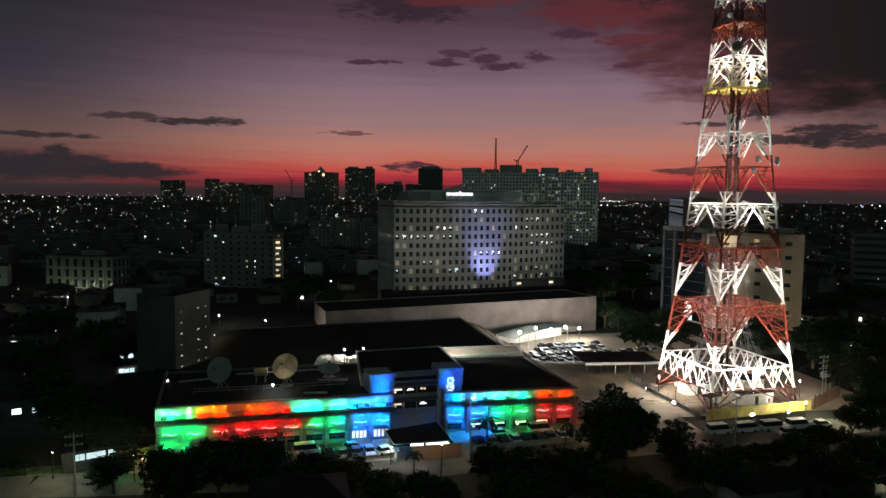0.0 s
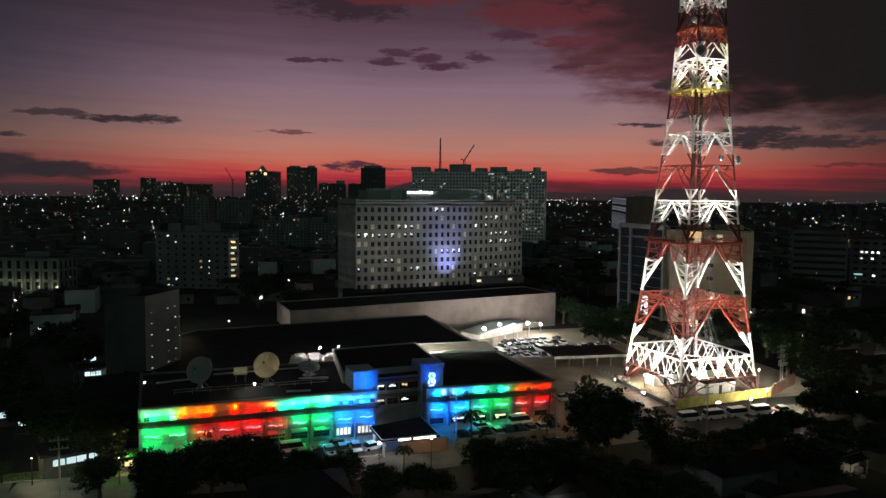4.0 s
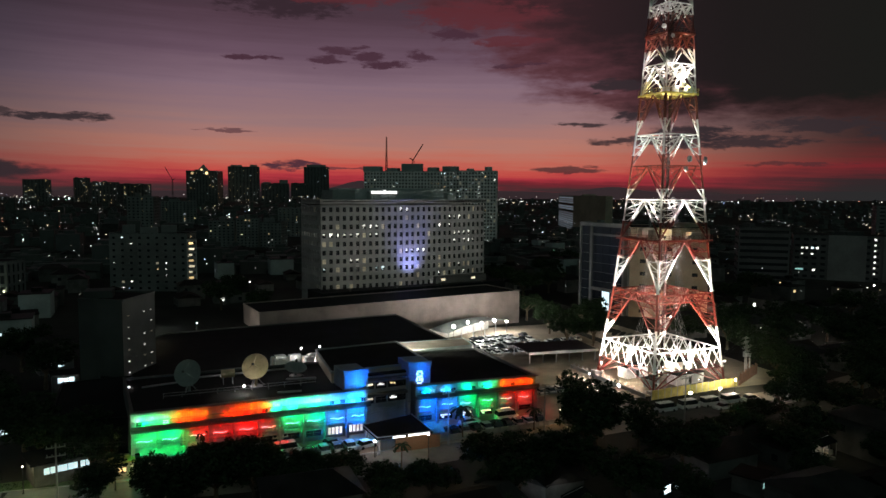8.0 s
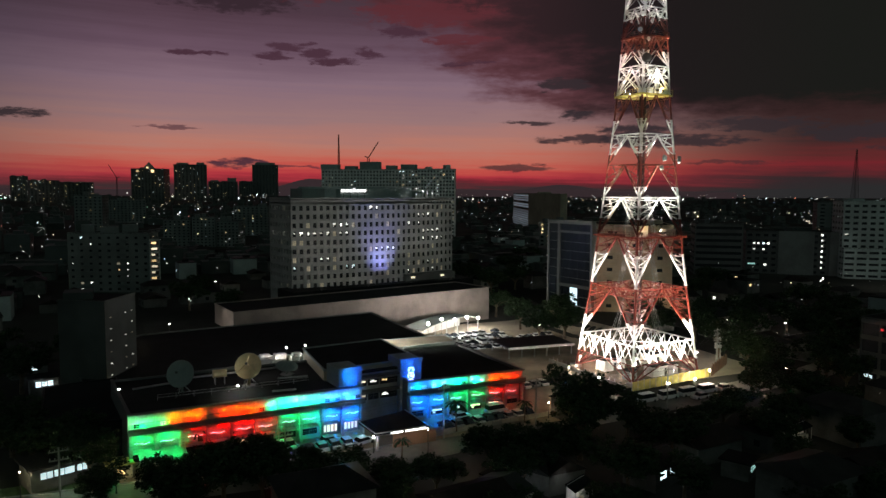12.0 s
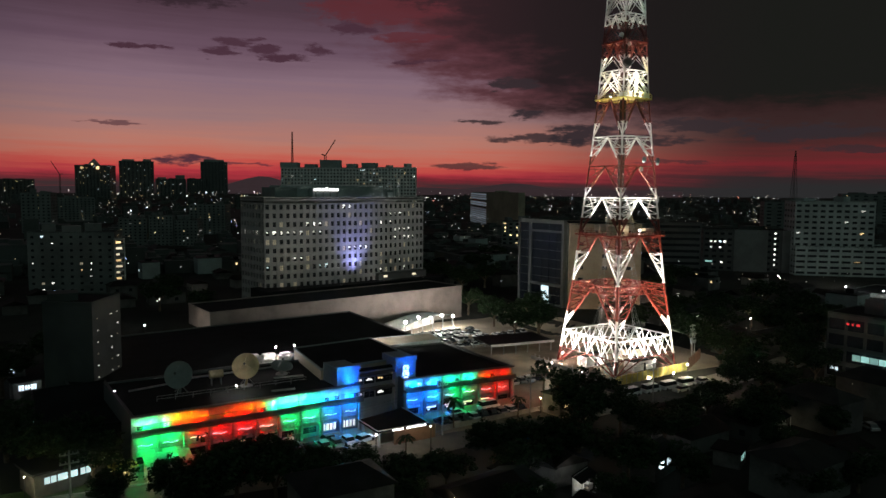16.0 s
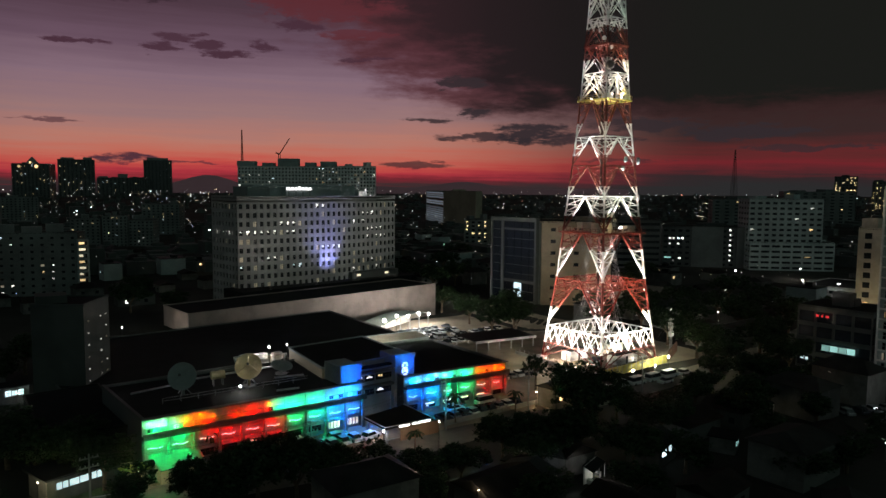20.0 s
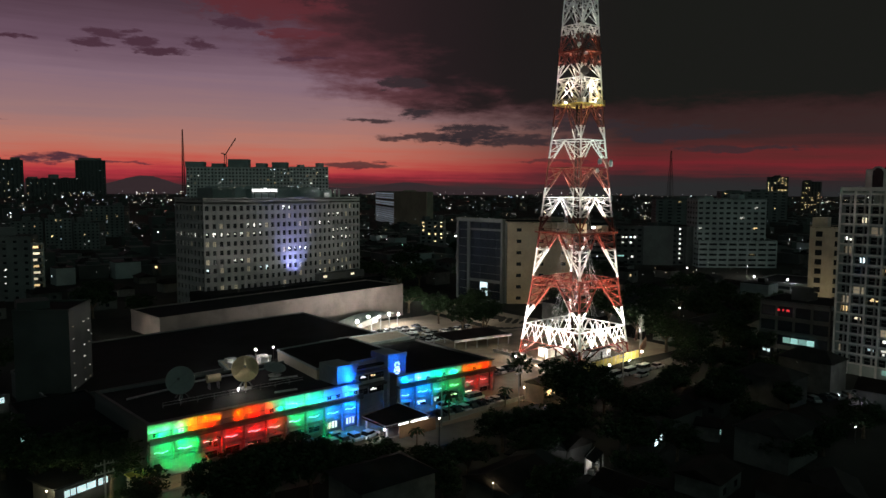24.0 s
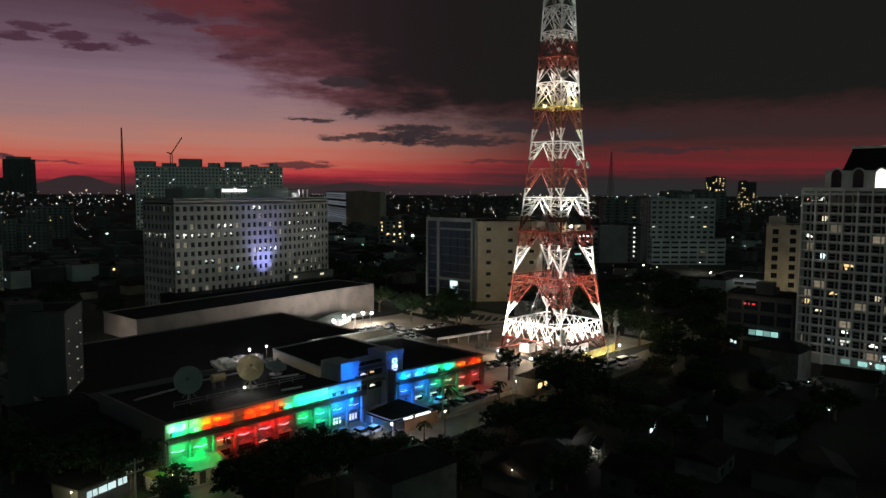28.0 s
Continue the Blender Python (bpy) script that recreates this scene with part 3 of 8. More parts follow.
upper_lattice = Build()
for j, (za, zb) in enumerate(zip(RINGS, RINGS[1:])):
    big = za < 40
    for i in range(4):
        # main diagonals from the lower corners to the middle of the upper ring
        rods = []
        lo = za + (1.3 if za in (9.4, 22.9) else 0.2)
        mid = (corner(i, zb) + corner(i + 1, zb)) / 2
        for c, o in ((i, i + 1), (i + 1, i)):
            if j == 0:
                # the foot: plain red struts up to the belt girder
                for t in (0.25, 0.5):
                    rods.append((corner(c, 0.5), corner(c, 4.7).lerp(corner(o, 4.7), t), 0.24))
                rods.append((corner(c, 2.6), corner(c, 4.7).lerp(corner(o, 4.7), 0.12), 0.14))
                continue
            foot = corner(c, lo)
            rods.append((foot, mid, 0.34 if big else 0.24))
            # secondary lattice between the leg and the diagonal
            n = 5 if big else 3
            last = None
            for k in range(1, n + 1):
                t = k / (n + 0.35)
                p = corner(c, lo + (zb - lo) * t)
                q = foot.lerp(mid, t)
                rods.append((p, q, 0.15 if big else 0.12))
                if last is not None:
                    rods.append((last, q, 0.15 if big else 0.12))
                last = p
            inner = foot.lerp(mid, 0.62)
            rods.append((inner, corner(c, zb) * 0.72 + mid * 0.28, 0.13))
        if za > 70:
            rods.append((corner(i, za), corner(i + 1, zb), 0.14))
            rods.append((corner(i + 1, za), corner(i, zb), 0.14))
        for p, q, w in rods:
            if zb < 40:
                mb = Build()
                member(mb, p, q, w)
                put("brace", mb, PAINT, tower)
            else:
                member(upper_lattice, p, q, w)
        # ring girder on each face; the deep belts are built bar by bar
        deep = {9.4: 4.7, 22.9: 1.9}.get(zb, 0.0)
        a, b = corner(i, zb), corner(i + 1, zb)
        bars = [(a, b, 0.3 if big else 0.22)]
        if deep:
            a2, b2 = corner(i, zb - deep), corner(i + 1, zb - deep)
            bars.append((a2, b2, 0.26))
            for k in range(8):
                s, t = k / 8, (k + 1) / 8
                if k % 2 == 0:
                    bars += [(a2.lerp(b2, s), a.lerp(b, t), 0.22), (a2.lerp(b2, s), a.lerp(b, s), 0.15)]
                    if deep > 4:
                        bars.append((a2.lerp(b2, t), a.lerp(b, s), 0.17))
                else:
                    bars.append((a.lerp(b, s), a2.lerp(b2, t), 0.22))
        for p, q, w in bars:
            mb = Build()
            member(mb, p, q, w)
            put("ring_girder", mb, PAINT, tower)
    # inner lattice girders between the middles of the faces
    if deep:
        for i in range(4):
            mb = Build()
            a, b = [(corner(j, zb) + corner(j + 1, zb)) / 2 for j in (i, i + 1)]
            a2, b2 = [(corner(j, zb - deep) + corner(j + 1, zb - deep)) / 2 for j in (i, i + 1)]
            member(mb, a, b, 0.16)
            member(mb, a2, b2, 0.2)
            for k in range(6):
                s, t = k / 6, (k + 1) / 6
                p, q = (a2.lerp(b2, s), a.lerp(b, t)) if k % 2 == 0 else (a.lerp(b, s), a2.lerp(b2, t))
                member(mb, p, q, 0.18)
            put("inner_girder", mb, PAINT, tower)
    # plan bracing across the ring
    mb = Build()
    mids = [(corner(i, zb) + corner(i + 1, zb)) / 2 for i in range(4)]
    if not deep:
        for i in range(4):
            member(mb, mids[i], mids[(i + 1) % 4], 0.16)
        put("plan_bracing", mb, PAINT, tower)

tagged(put("upper_lattice", upper_lattice, PAINT, tower), kind="stuff")

# slack guy cables between the rings
for i in range(4):
    for za, zb, t in ((9.4, 21.0, 0.5), (22.9, 34.5, 0.5), (36.2, 45.0, 0.5)):
        for k in (-0.09, -0.03, 0.05, 0.1):
            mb = Build()
            a, b = corner(i, za).lerp(corner(i + 1, za), t + k), corner(i, zb).lerp(corner(i + 1, zb), t + k * 0.15)
            mb.tube(a * 0.86, (b.x * 0.5, b.y * 0.5, zb), 0.035, n=4)
            put("guy_cable", mb, M_STEEL, tower)

# ladder and cable riser up the middle, its colour darkened for the unlit front leg
mb = Build()
mb.bar((-0.75, 0.1, 0.5), (-0.75, 0.1, 130), 0.75, 0.16)
mb.bar((0.75, 0.1, 0.5), (0.75, 0.1, 130), 0.5, 0.16)
for s in (-0.35, 0.35):
    mb.bar((s, 0, 0.5), (s, 0, 130), 0.09)
for k in range(215):
    mb.bar((-0.35, 0, 1 + k * 0.6), (0.35, 0, 1 + k * 0.6), 0.06)
put("cable_riser", mb, M_RISER, tower, label="dark red-brown cable ladder up the middle of the tower")
for s, r in ((0.9, 0.11), (1.25, 0.09), (1.55, 0.07)):
    mb = Build()
    mb.tube((s, 0.3, 0.5), (s * 0.8, 0.3, 128), r, n=6)
    put("feeder_cable", mb, M_TYRE, tower)


def tower_platform(z, over, mat, rail=1.1):
    h = half_at(z) + over
    mb = Build()
    mb.box(-h, -h, z - 0.12, h, h, z)
    for s in (-1, 1):
        mb.box(-h, s * h - 0.12, z - 0.4, h, s * h + 0.12, z + 0.02)
        mb.box(s * h - 0.12, -h, z - 0.4, s * h + 0.12, h, z + 0.02)
    deck = put("platform", mb, mat, tower)
    mb = Build()
    n = max(4, int(2 * h / 1.5))
    for i in range(4):
        a, b = Vector((CORNERS[i][0] * h, CORNERS[i][1] * h, z)), Vector((CORNERS[(i + 1) % 4][0] * h, CORNERS[(i + 1) % 4][1] * h, z))
        for k in range(n):
            p = a.lerp(b, k / n)
            mb.bar(p, p + Vector((0, 0, rail)), 0.06)
        for hz in (0.55, rail):
            mb.bar(a + Vector((0, 0, hz)), b + Vector((0, 0, hz)), 0.06)
    put("railing", mb, mat, deck)


tower_platform(36.2, 0.9, M_RED)
# yellow here stands for amber lamplight on the platform, put into its colour
tower_platform(72.0, 0.5, M_YELLOW)
tower_platform(86.5, 0.3, M_RED)


def drum(z, dirx, diry, size, out=0.8, mat=None):
    """A round microwave dish bolted on the tower."""
    d = Vector((dirx, diry, 0)).normalized()
    h = half_at(z)
    c = Vector((max(-h, min(h, d.x * h * 1.35)), max(-h, min(h, d.y * h * 1.35)), z))
    mb = Build()
    mb.tube(c + d * out, c + d * (out + size * 0.32), size / 2, n=18)
    mb.tube(c + d * (out + size * 0.32), c + d * (out + size * 0.42), size / 2, size * 0.32, n=18)
    mb.bar(c - d * 0.2, c + d * (out + 0.1), 0.18)
    mb.tube(c + d * 0.15 + Vector((0, 0, -size * 0.6)), c + d * 0.15 + Vector((0, 0, size * 0.6)), 0.07)
    put("microwave_dish", mb, mat or M_STEEL, tower, label="round microwave dish on the tower")


drum(55.6, 1, -1, 2.0, 1.1)
drum(45.6, 1, -0.8, 2.0, 0.5)
drum(46.0, 1, 0.6, 1.2, 0.5)
drum(56.0, 0.25, -1, 1.5, 0.2)
drum(87.5, -1, -0.7, 1.1, 1.5, M_WHITE)
drum(91.5, -1, -0.8, 1.1, 0.5, M_WHITE)
drum(85.4, -0.55, -1, 0.9, 0.3, M_WHITE)
drum(98.8, -1, -0.1, 1.4, 0.6, M_WHITE)
drum(80.6, -0.7, -1, 2.4, 0.25, M_DARKSTEEL)
drum(53.5, 0.1, -1, 1.2, 0.2)
for (x, y, w, d, h) in ((2.9, -3.6, 2.4, 1.2, 1.6), (-3.2, -2.9, 1.6, 1.1, 1.2), (3.4, 1.5, 1.2, 1.8, 2.4), (2.6, -2.0, 0.7, 0.7, 6.5)):
    mb = Build()
    mb.box(x - w / 2, y - d / 2, 72.0, x + w / 2, y + d / 2, 72.0 + h)
    mb.box(x - w / 2 - 0.05, y - d / 2 - 0.05, 72.0 + h, x + w / 2 + 0.05, y + d / 2 + 0.05, 72.1 + h)
    put("equipment_cabinet", mb, M_WHITE, tower, label="white equipment cabinet on the platform")
for (x, y, w, d, h) in ((-5.0, -4.4, 5.6, 2.2, 2.4), (4.6, -5.6, 3.2, 1.8, 1.6), (-1.2, 5.2, 4.0, 2.0, 2.2)):
    mb = Build()
    mb.box(x - w / 2, y - d / 2, 36.2, x + w / 2, y + d / 2, 36.2 + h)
    mb.box(x - w / 2 - 0.08, y - d / 2 - 0.08, 36.2 + h, x + w / 2 + 0.08, y + d / 2 + 0.08, 36.32 + h)
    put("equipment_shelter", mb, M_CREAM, tower, label="cream equipment shelter on the tower platform")
mb = Build()
mb.tube((0, 0, 131), (0, 0, 148), 0.45, 0.3, n=10)
for k in range(8):
    mb.tube((0, 0, 133 + k * 1.8), (0, 0, 133.9 + k * 1.8), 0.75, n=10)
put("antenna_mast", mb, M_WHITE, tower)

# floodlights of the tower
flood = Build()
flood.box(-0.45, -0.25, 0.0, 0.45, 0.25, 0.1, 0)
flood.bar((0, 0, 0.1), (0, 0, 0.7), 0.12, mi=0)
flood.box(-0.45, -0.2, 0.6, 0.45, 0.2, 1.15, 0)
flood.box(-0.4, -0.22, 0.65, 0.4, -0.2, 1.1, 1)
flood_mesh = flood.mesh("tower_floodlight", [M_DARKSTEEL, M_LAMP])


def tower_flood(x, y, z, tx, ty, tz, watts, angle=75, face=None, color=(1.0, 0.97, 0.88)):
    ob = tagged(put("tower_floodlight", flood_mesh, []), "bright white floodlight aimed at the tower", "floodlight", "tower floodlights")
    yaw = math.degrees(math.atan2(ty - y, tx - x)) + 90
    ob.matrix_basis = TOWER @ pose(x, y, z, 0, 0, yaw + (180 if face is None else face))
    w = TOWER @ Vector((x, y, z + 1.4))
    lamp("flood_beam", "SPOT", w, color, watts, TOWER @ Vector((tx, ty, tz)), angle, 0.9, 0.4)


for x, y in ((-15.5, -4), (-4, -15.5), (15.5, -4), (5, -15.5), (-15.5, 8)):
    tower_flood(x, y, 0.05, x * 0.4, y * 0.4, 27, 125000, 80)
for x, y in ((-7, -7), (7, -7), (7, 7), (-7, 7)):
    tower_flood(x, y, 0.05, x * 1.1, y * 1.1, 10, 2200, 120)
for x, y in ((-3.0, 3.0), (3.0, -3.0), (3.0, 3.0)):
    tower_flood(x, y, 0.05, x * 3.4 + 2.0, y * 3.4 + 2.0, 8.5, 6500, 140)
for x, y in ((-8.1, 0), (0, -8.1), (8.1, 0), (0, 8.1)):
    tower_flood(x, y, 36.2, x * 0.62, y * 0.62, 56, 46000, 95, 0)
for x, y, w in ((-5.0, 0, 9000), (0, -5.0, 16000), (5.0, 0, 22000), (0, 5.0, 12000)):
    tower_flood(x, y, 72.0, x * 0.6, y * 0.6, 81, w, 120, 0)
for x, y in ((-4.4, -2.2), (-4.4, 2.2), (2.4, -4.4)):
    tower_flood(x, y, 72.0, x * 0.8, y * 0.8, 74, 1800, 140, 0, (1.0, 0.6, 0.1))
for x, y in ((-5.5, -6.6), (2.0, -7.0)):
    tower_flood(x, y, 36.2, x * 0.5, y * 0.5, 40, 420, 140, 0, (1.0, 0.66, 0.2))
for x, y in ((-4.0, 0), (0, -4.0)):
    tower_flood(x, y, 86.5, x * 0.6, y * 0.6, 98, 5000, 110, 0)


# ---- office block with a bowed front ----
def office_block():
    a, b = Vector((16.0, 155.3, 0)), Vector((93.5, 171.6, 0))
    u = (b - a).normalized()
    back = Vector((-u.y, u.x, 0)) * 22
    H = 43.8
    root = thing("office_block", pose(0, 0, 0), "pale grey office block with a grid of square windows, some lit", "office building")
    mb = Build()
    rng = random.Random(11)
    panes = []
    segs = 29
    width = (b - a).length
    front = []
    for k in range(segs + 1):
        t = k / segs
        front.append(a + u * (t * width) - back.normalized() * (4.2 * 4 * t * (1 - t)))
    for k in range(segs):
        p, q = front[k], front[k + 1]
        for m, w, h, c, r in window_wall(mb, p, q - p, (q - p).length, 0.6, 42.3, 1, 12, 0.52, 0.55, 0.5):
            panes.append((m, w, h, k, r))
    mb.face([front[0] + Vector((0, 0, 42.3)), *[p + Vector((0, 0, 42.3)) for p in front[1:]], front[-1] + Vector((0, 0, H)), *[p + Vector((0, 0, H)) for p in reversed(front[:-1])]])
    # side and back walls
    side = window_wall(mb, a + back, a - (a + back), 22, 0.6, 42.3, 8, 12, 0.5, 0.55, 0.5)
    side2 = window_wall(mb, b, back, 22, 0.6, 42.3, 8, 12, 0.5, 0.55, 0.5)
    for p, q in ((a + back, a), (b, b + back)):
        mb.face([p + Vector((0, 0, 42.3)), q + Vector((0, 0, 42.3)), q + Vector((0, 0, H)), p + Vector((0, 0, H))])
    mb.face([b + back, a + back, a + back + Vector((0, 0, H)), b + back + Vector((0, 0, H))])
    put("wall", mb, M_OFFICE, root)
    mb = Build()
    mb.prism([(p.x, p.y) for p in front] + [((b + back).x, (b + back).y), ((a + back).x, (a + back).y)], H - 0.6, H - 0.3)
    put("roof", mb, M_ROOF, root)
    mb = Build()
    ring = front + [b + back, a + back]
    for p, q in zip(ring, ring[1:] + ring[:1]):
        mb.bar(p + Vector((0, 0, H + 0.1)), q + Vector((0, 0, H + 0.1)), 0.5, 0.35)
    put("parapet_coping", mb, M_OFFICE, root)
    lit_cells = {}
    for r, cells in {11: {12: M_LIT, 13: M_LIT}, 10: {21: M_LIT, 22: M_LIT, 23: M_LIT}, 9: {6: M_LIT, 7: M_LIT, 8: M_LIT, 9: M_LITDIM, 19: M_LIT, 21: M_LIT},
                     8: {0: M_LIT, 1: M_LIT, 2: M_LIT, 3: M_LIT, 4: M_LIT, 5: M_LIT, 6: M_LITDIM, 7: M_LIT, 8: M_LIT, 17: M_LITDIM, 22: M_LIT, 23: M_LIT, 24: M_LIT, 25: M_LIT},
                     7: {0: M_LITDIM, 22: M_LIT, 24: M_LIT, 25: M_LIT, 26: M_LIT}, 6: {12: M_LITDIM, 13: M_LIT, 14: M_LIT, 15: M_LIT, 16: M_LIT},
                     5: {0: M_LITDIM, 4: M_LIT, 5: M_LIT, 6: M_LITDIM, 19: M_LITDIM}, 4: {0: M_LITC, 2: M_LITDIM, 6: M_LITDIM, 8: M_LITC, 9: M_LITC, 21: M_LITDIM, 23: M_LIT},
                     3: {19: M_LIT, 24: M_LIT, 22: M_LITDIM, 26: M_LITDIM}, 2: {18: M_LIT, 19: M_LIT, 12: M_LITDIM, 4: M_LITDIM}}.items():
        for c, m in cells.items():
            lit_cells[c, r] = m
    fill_panes(root, panes, rng, lambda c, r: lit_cells.get((c, r)) or (M_LITDIM if rng.random() < 0.05 else M_GLASS))
    fill_panes(root, side, rng, lambda c, r: M_LIT if r == 8 and c < 7 else M_LITDIM if rng.random() < 0.06 else M_GLASS)
    fill_panes(root, side2, rng, lambda c, r: M_LITDIM if rng.random() < 0.06 else M_GLASS)
    # roof storey
    for s0, s1, d0, d1, h, mat in ((11, 62, 0.35, 0.8, 4.8, M_GREY), (8, 18, 0.3, 0.85, 4.0, M_DARKGREY), (62, 70, 0.4, 0.7, 3.2, M_DARKGREY), (24, 50, 0.18, 0.34, 3.9, M_GREY)):
        mb = Build()
        q = [a + u * s0 + back * d0, a + u * s1 + back * d0, a + u * s1 + back * d1, a + u * s0 + back * d1]
        mb.prism([(p.x, p.y) for p in q], H - 0.3, H + h)
        put("roof_storey", mb, mat, root)
    for s in (66.5, 69, 71.5):
        p = a + u * s + back * 0.25
        mb = Build()
        mb.box(p.x - 0.25, p.y - 0.25, H - 0.3, p.x + 0.25, p.y + 0.25, H + 3.4)
        mb.box(p.x - 0.4, p.y - 0.4, H + 3.4, p.x + 0.4, p.y + 0.4, H + 3.7)
        put("vent_stack", mb, M_WALL, root)
    p = a + u * 65 + back * 0.3
    mb = Build()
    mb.box(p.x - 1.5, p.y - 0.6, H - 0.3, p.x + 1.5, p.y + 0.6, H + 2.2)
    put("roof_equipment", mb, M_WALL, root)
    lamp("roof_lamp", "POINT", a + u * 67.5 + back * 0.05 + Vector((0, 0, H + 1.8)), (1, 1, 1), 900, size=0.3)
    # lit sign: plain shapes
    sroot = thing("roof_sign", pose(0, 0, 0), "lit white sign on the office roof", "sign")
    s0 = Vector((38.8, 163.4, 46.4))
    su = Vector((11.8, 2.0, 0)).normalized()
    mb = Build()
    mb.bar(s0 + Vector((0, 0, -0.2)), s0 + su * 12 + Vector((0, 0, -0.2)), 0.25)
    for k in range(4):
        p = s0 + su * (1 + 3.3 * k)
        mb.bar(Vector((p.x, p.y, H - 0.4)), p, 0.18)
    put("sign_frame", mb, M_DARKSTEEL, sroot)
    for x0, x1, h0, h1 in ((0, 1.7, 0.0, 1.2), (2.1, 3.4, 0.0, 1.2), (3.8, 4.9, 0.0, 1.2), (5.4, 6.6, 0.0, 1.6), (7.1, 8.3, 0.0, 1.2), (8.7, 9.9, 0.0, 1.2), (10.3, 11.6, 0.0, 1.2)):
        mb = Build()
        p, q = s0 + su * x0, s0 + su * x1
        n = Vector((su.y, -su.x, 0)) * 0.15
        mb.solid([p + n + Vector((0, 0, h0)), q + n + Vector((0, 0, h0)), q + n + Vector((0, 0, h1)), p + n + Vector((0, 0, h1)),
                  p - n + Vector((0, 0, h0)), q - n + Vector((0, 0, h0)), q - n + Vector((0, 0, h1)), p - n + Vector((0, 0, h1))],
                 [(0, 1, 2, 3), (5, 4, 7, 6), (1, 5, 6, 2), (4, 0, 3, 7), (3, 2, 6, 7), (4, 5, 1, 0)])
        put("sign_shape", mb, M_SIGN, sroot)
    # blue uplights at the foot of the bow
    for s in range(4):
        p = a + u * (8 + s * 21) - back.normalized() * 10.6
        tagged(put("facade_floodlight", flood_mesh, [], None, pose(p.x, p.y, 8.0, 0, 0, 180 + 12)), "floodlight on the podium roof aimed at the office block", "floodlight", "office floodlights")
        lamp("facade_beam", "SPOT", p + Vector((0, 0, 9.4)), (1.0, 0.97, 0.92), 80, p + back.normalized() * 9.0 + Vector((0, 0, 44)), 130, 1.0, 0.4)
    for k in (13.4, 14.6):
        t = k / segs
        p = a + u * (t * width) - back.normalized() * (4.2 * 4 * t * (1 - t) + 4.6)
        lamp("blue_uplight", "SPOT", p + Vector((0, 0, 8.3)), (0.3, 0.34, 1.0), 42000, p + back.normalized() * 4.6 + Vector((0, 0, 26)), 62, 1.0, 0.3)
    mb = Build()
    q = [a - back * 0.5 + u * -4, b - back * 0.5 + u * 4, b + back * 0.2 + u * 4, a + back * 0.2 + u * -4]
    mb.prism([(p.x, p.y) for p in q], 0, 8.0)
    tagged(put("podium", mb, M_ROOF, None), "low dark flat-roofed podium in front of the office block", "building")
    # plant hut on the podium roof, with lamps in its windows
    hut = thing("podium_hut", pose(0, 0, 0), "low dark roof hut with two small lit windows", "building")
    c = a + u * 62 - back.normalized() * 6.5
    mb = Build()
    mb.prism([((c + u * x + back.normalized() * y).x, (c + u * x + back.normalized() * y).y) for x, y in ((-12, 0), (14, 0), (14, 4.5), (-12, 4.5))], 7.9, 11.0)
    put("wall", mb, M_DARKCONC, hut)
    for x in (-9.5, 6.0):
        mb = Build()
        p = c + u * x - back.normalized() * 0.06
        mb.bar(p + Vector((0, 0, 9.6)), p + u * 2.0 + Vector((0, 0, 9.6)), 0.1, 0.9)
        put("window", mb, M_LITCREAM, hut)
    return root


office_block()


# ---- long warehouse hall ----
def prism_thing(name, poly, z, label, category, wall_mat, roof_mat, parapet=0.4, base=0.0, cap=None):
    root = thing(name, pose(0, 0, 0), label, category)
    mb = Build()
    mb.prism(poly, base, z)
    put("wall", mb, wall_mat, root)
    cx, cy = sum(p[0] for p in poly) / len(poly), sum(p[1] for p in poly) / len(poly)
    inner = [(x + (cx - x) * 0.006, y + (cy - y) * 0.006) for x, y in poly]
    mb = Build()
    mb.prism(inner, z + 0.005, z + 0.12)
    put("roof", mb, roof_mat, root)
    if parapet:
        mb = Build()
        for p, q in zip(poly, poly[1:] + poly[:1]):
            mb.bar((*p, z + parapet / 2), (*q, z + parapet / 2), 0.35, parapet)
        put("parapet", mb, cap or wall_mat, root)
    return root


hall = prism_thing("warehouse_hall", [(-11.8, 113.2), (95, 137.0), (89, 158), (-15.5, 135)], 6.6, "long pale-walled hall with a dark flat roof", "warehouse", M_HALL, M_ROOF, 0.5, -7.5)
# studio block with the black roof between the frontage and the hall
studio = prism_thing("studio_block", [(-52, 40), (-3, 46), (36, 49), (32.4, 103.6), (-40, 92), (-56, 70)], 5.4, "low studio block with a black flat roof", "building", M_DARKCONC, M_ROOF, 0.5, -7.0)


# ---- broadcasting centre: frontage in coloured light ----
LIGHTS = {"g": (0.0, 1.0, 0.13), "c": (0.0, 1.0, 0.42), "b": (0.0, 0.1, 1.0), "k": (0.0, 0.22, 1.0), "r": (1.0, 0.0, 0.0)}
SCALLOPS = {"g": (0.3, 1.0, 0.6), "c": (0.25, 1.0, 0.75), "b": (0.08, 0.7, 1.0), "k": (0.3, 0.9, 1.0), "r": (1.0, 0.26, 0.0)}
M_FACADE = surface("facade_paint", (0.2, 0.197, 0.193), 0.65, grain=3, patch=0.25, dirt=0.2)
M_FIN = surface("facade_slab", (0.06, 0.058, 0.056), 0.7, grain=3, patch=0.25, dirt=0.3)

fixture = Build()
fixture.box(-0.16, -0.1, 0.0, 0.16, 0.1, 0.07)
fixture.box(-0.05, -0.03, 0.07, 0.05, 0.03, 0.1)
fixture_mesh = fixture.mesh("wall_washer", [M_DARKSTEEL])


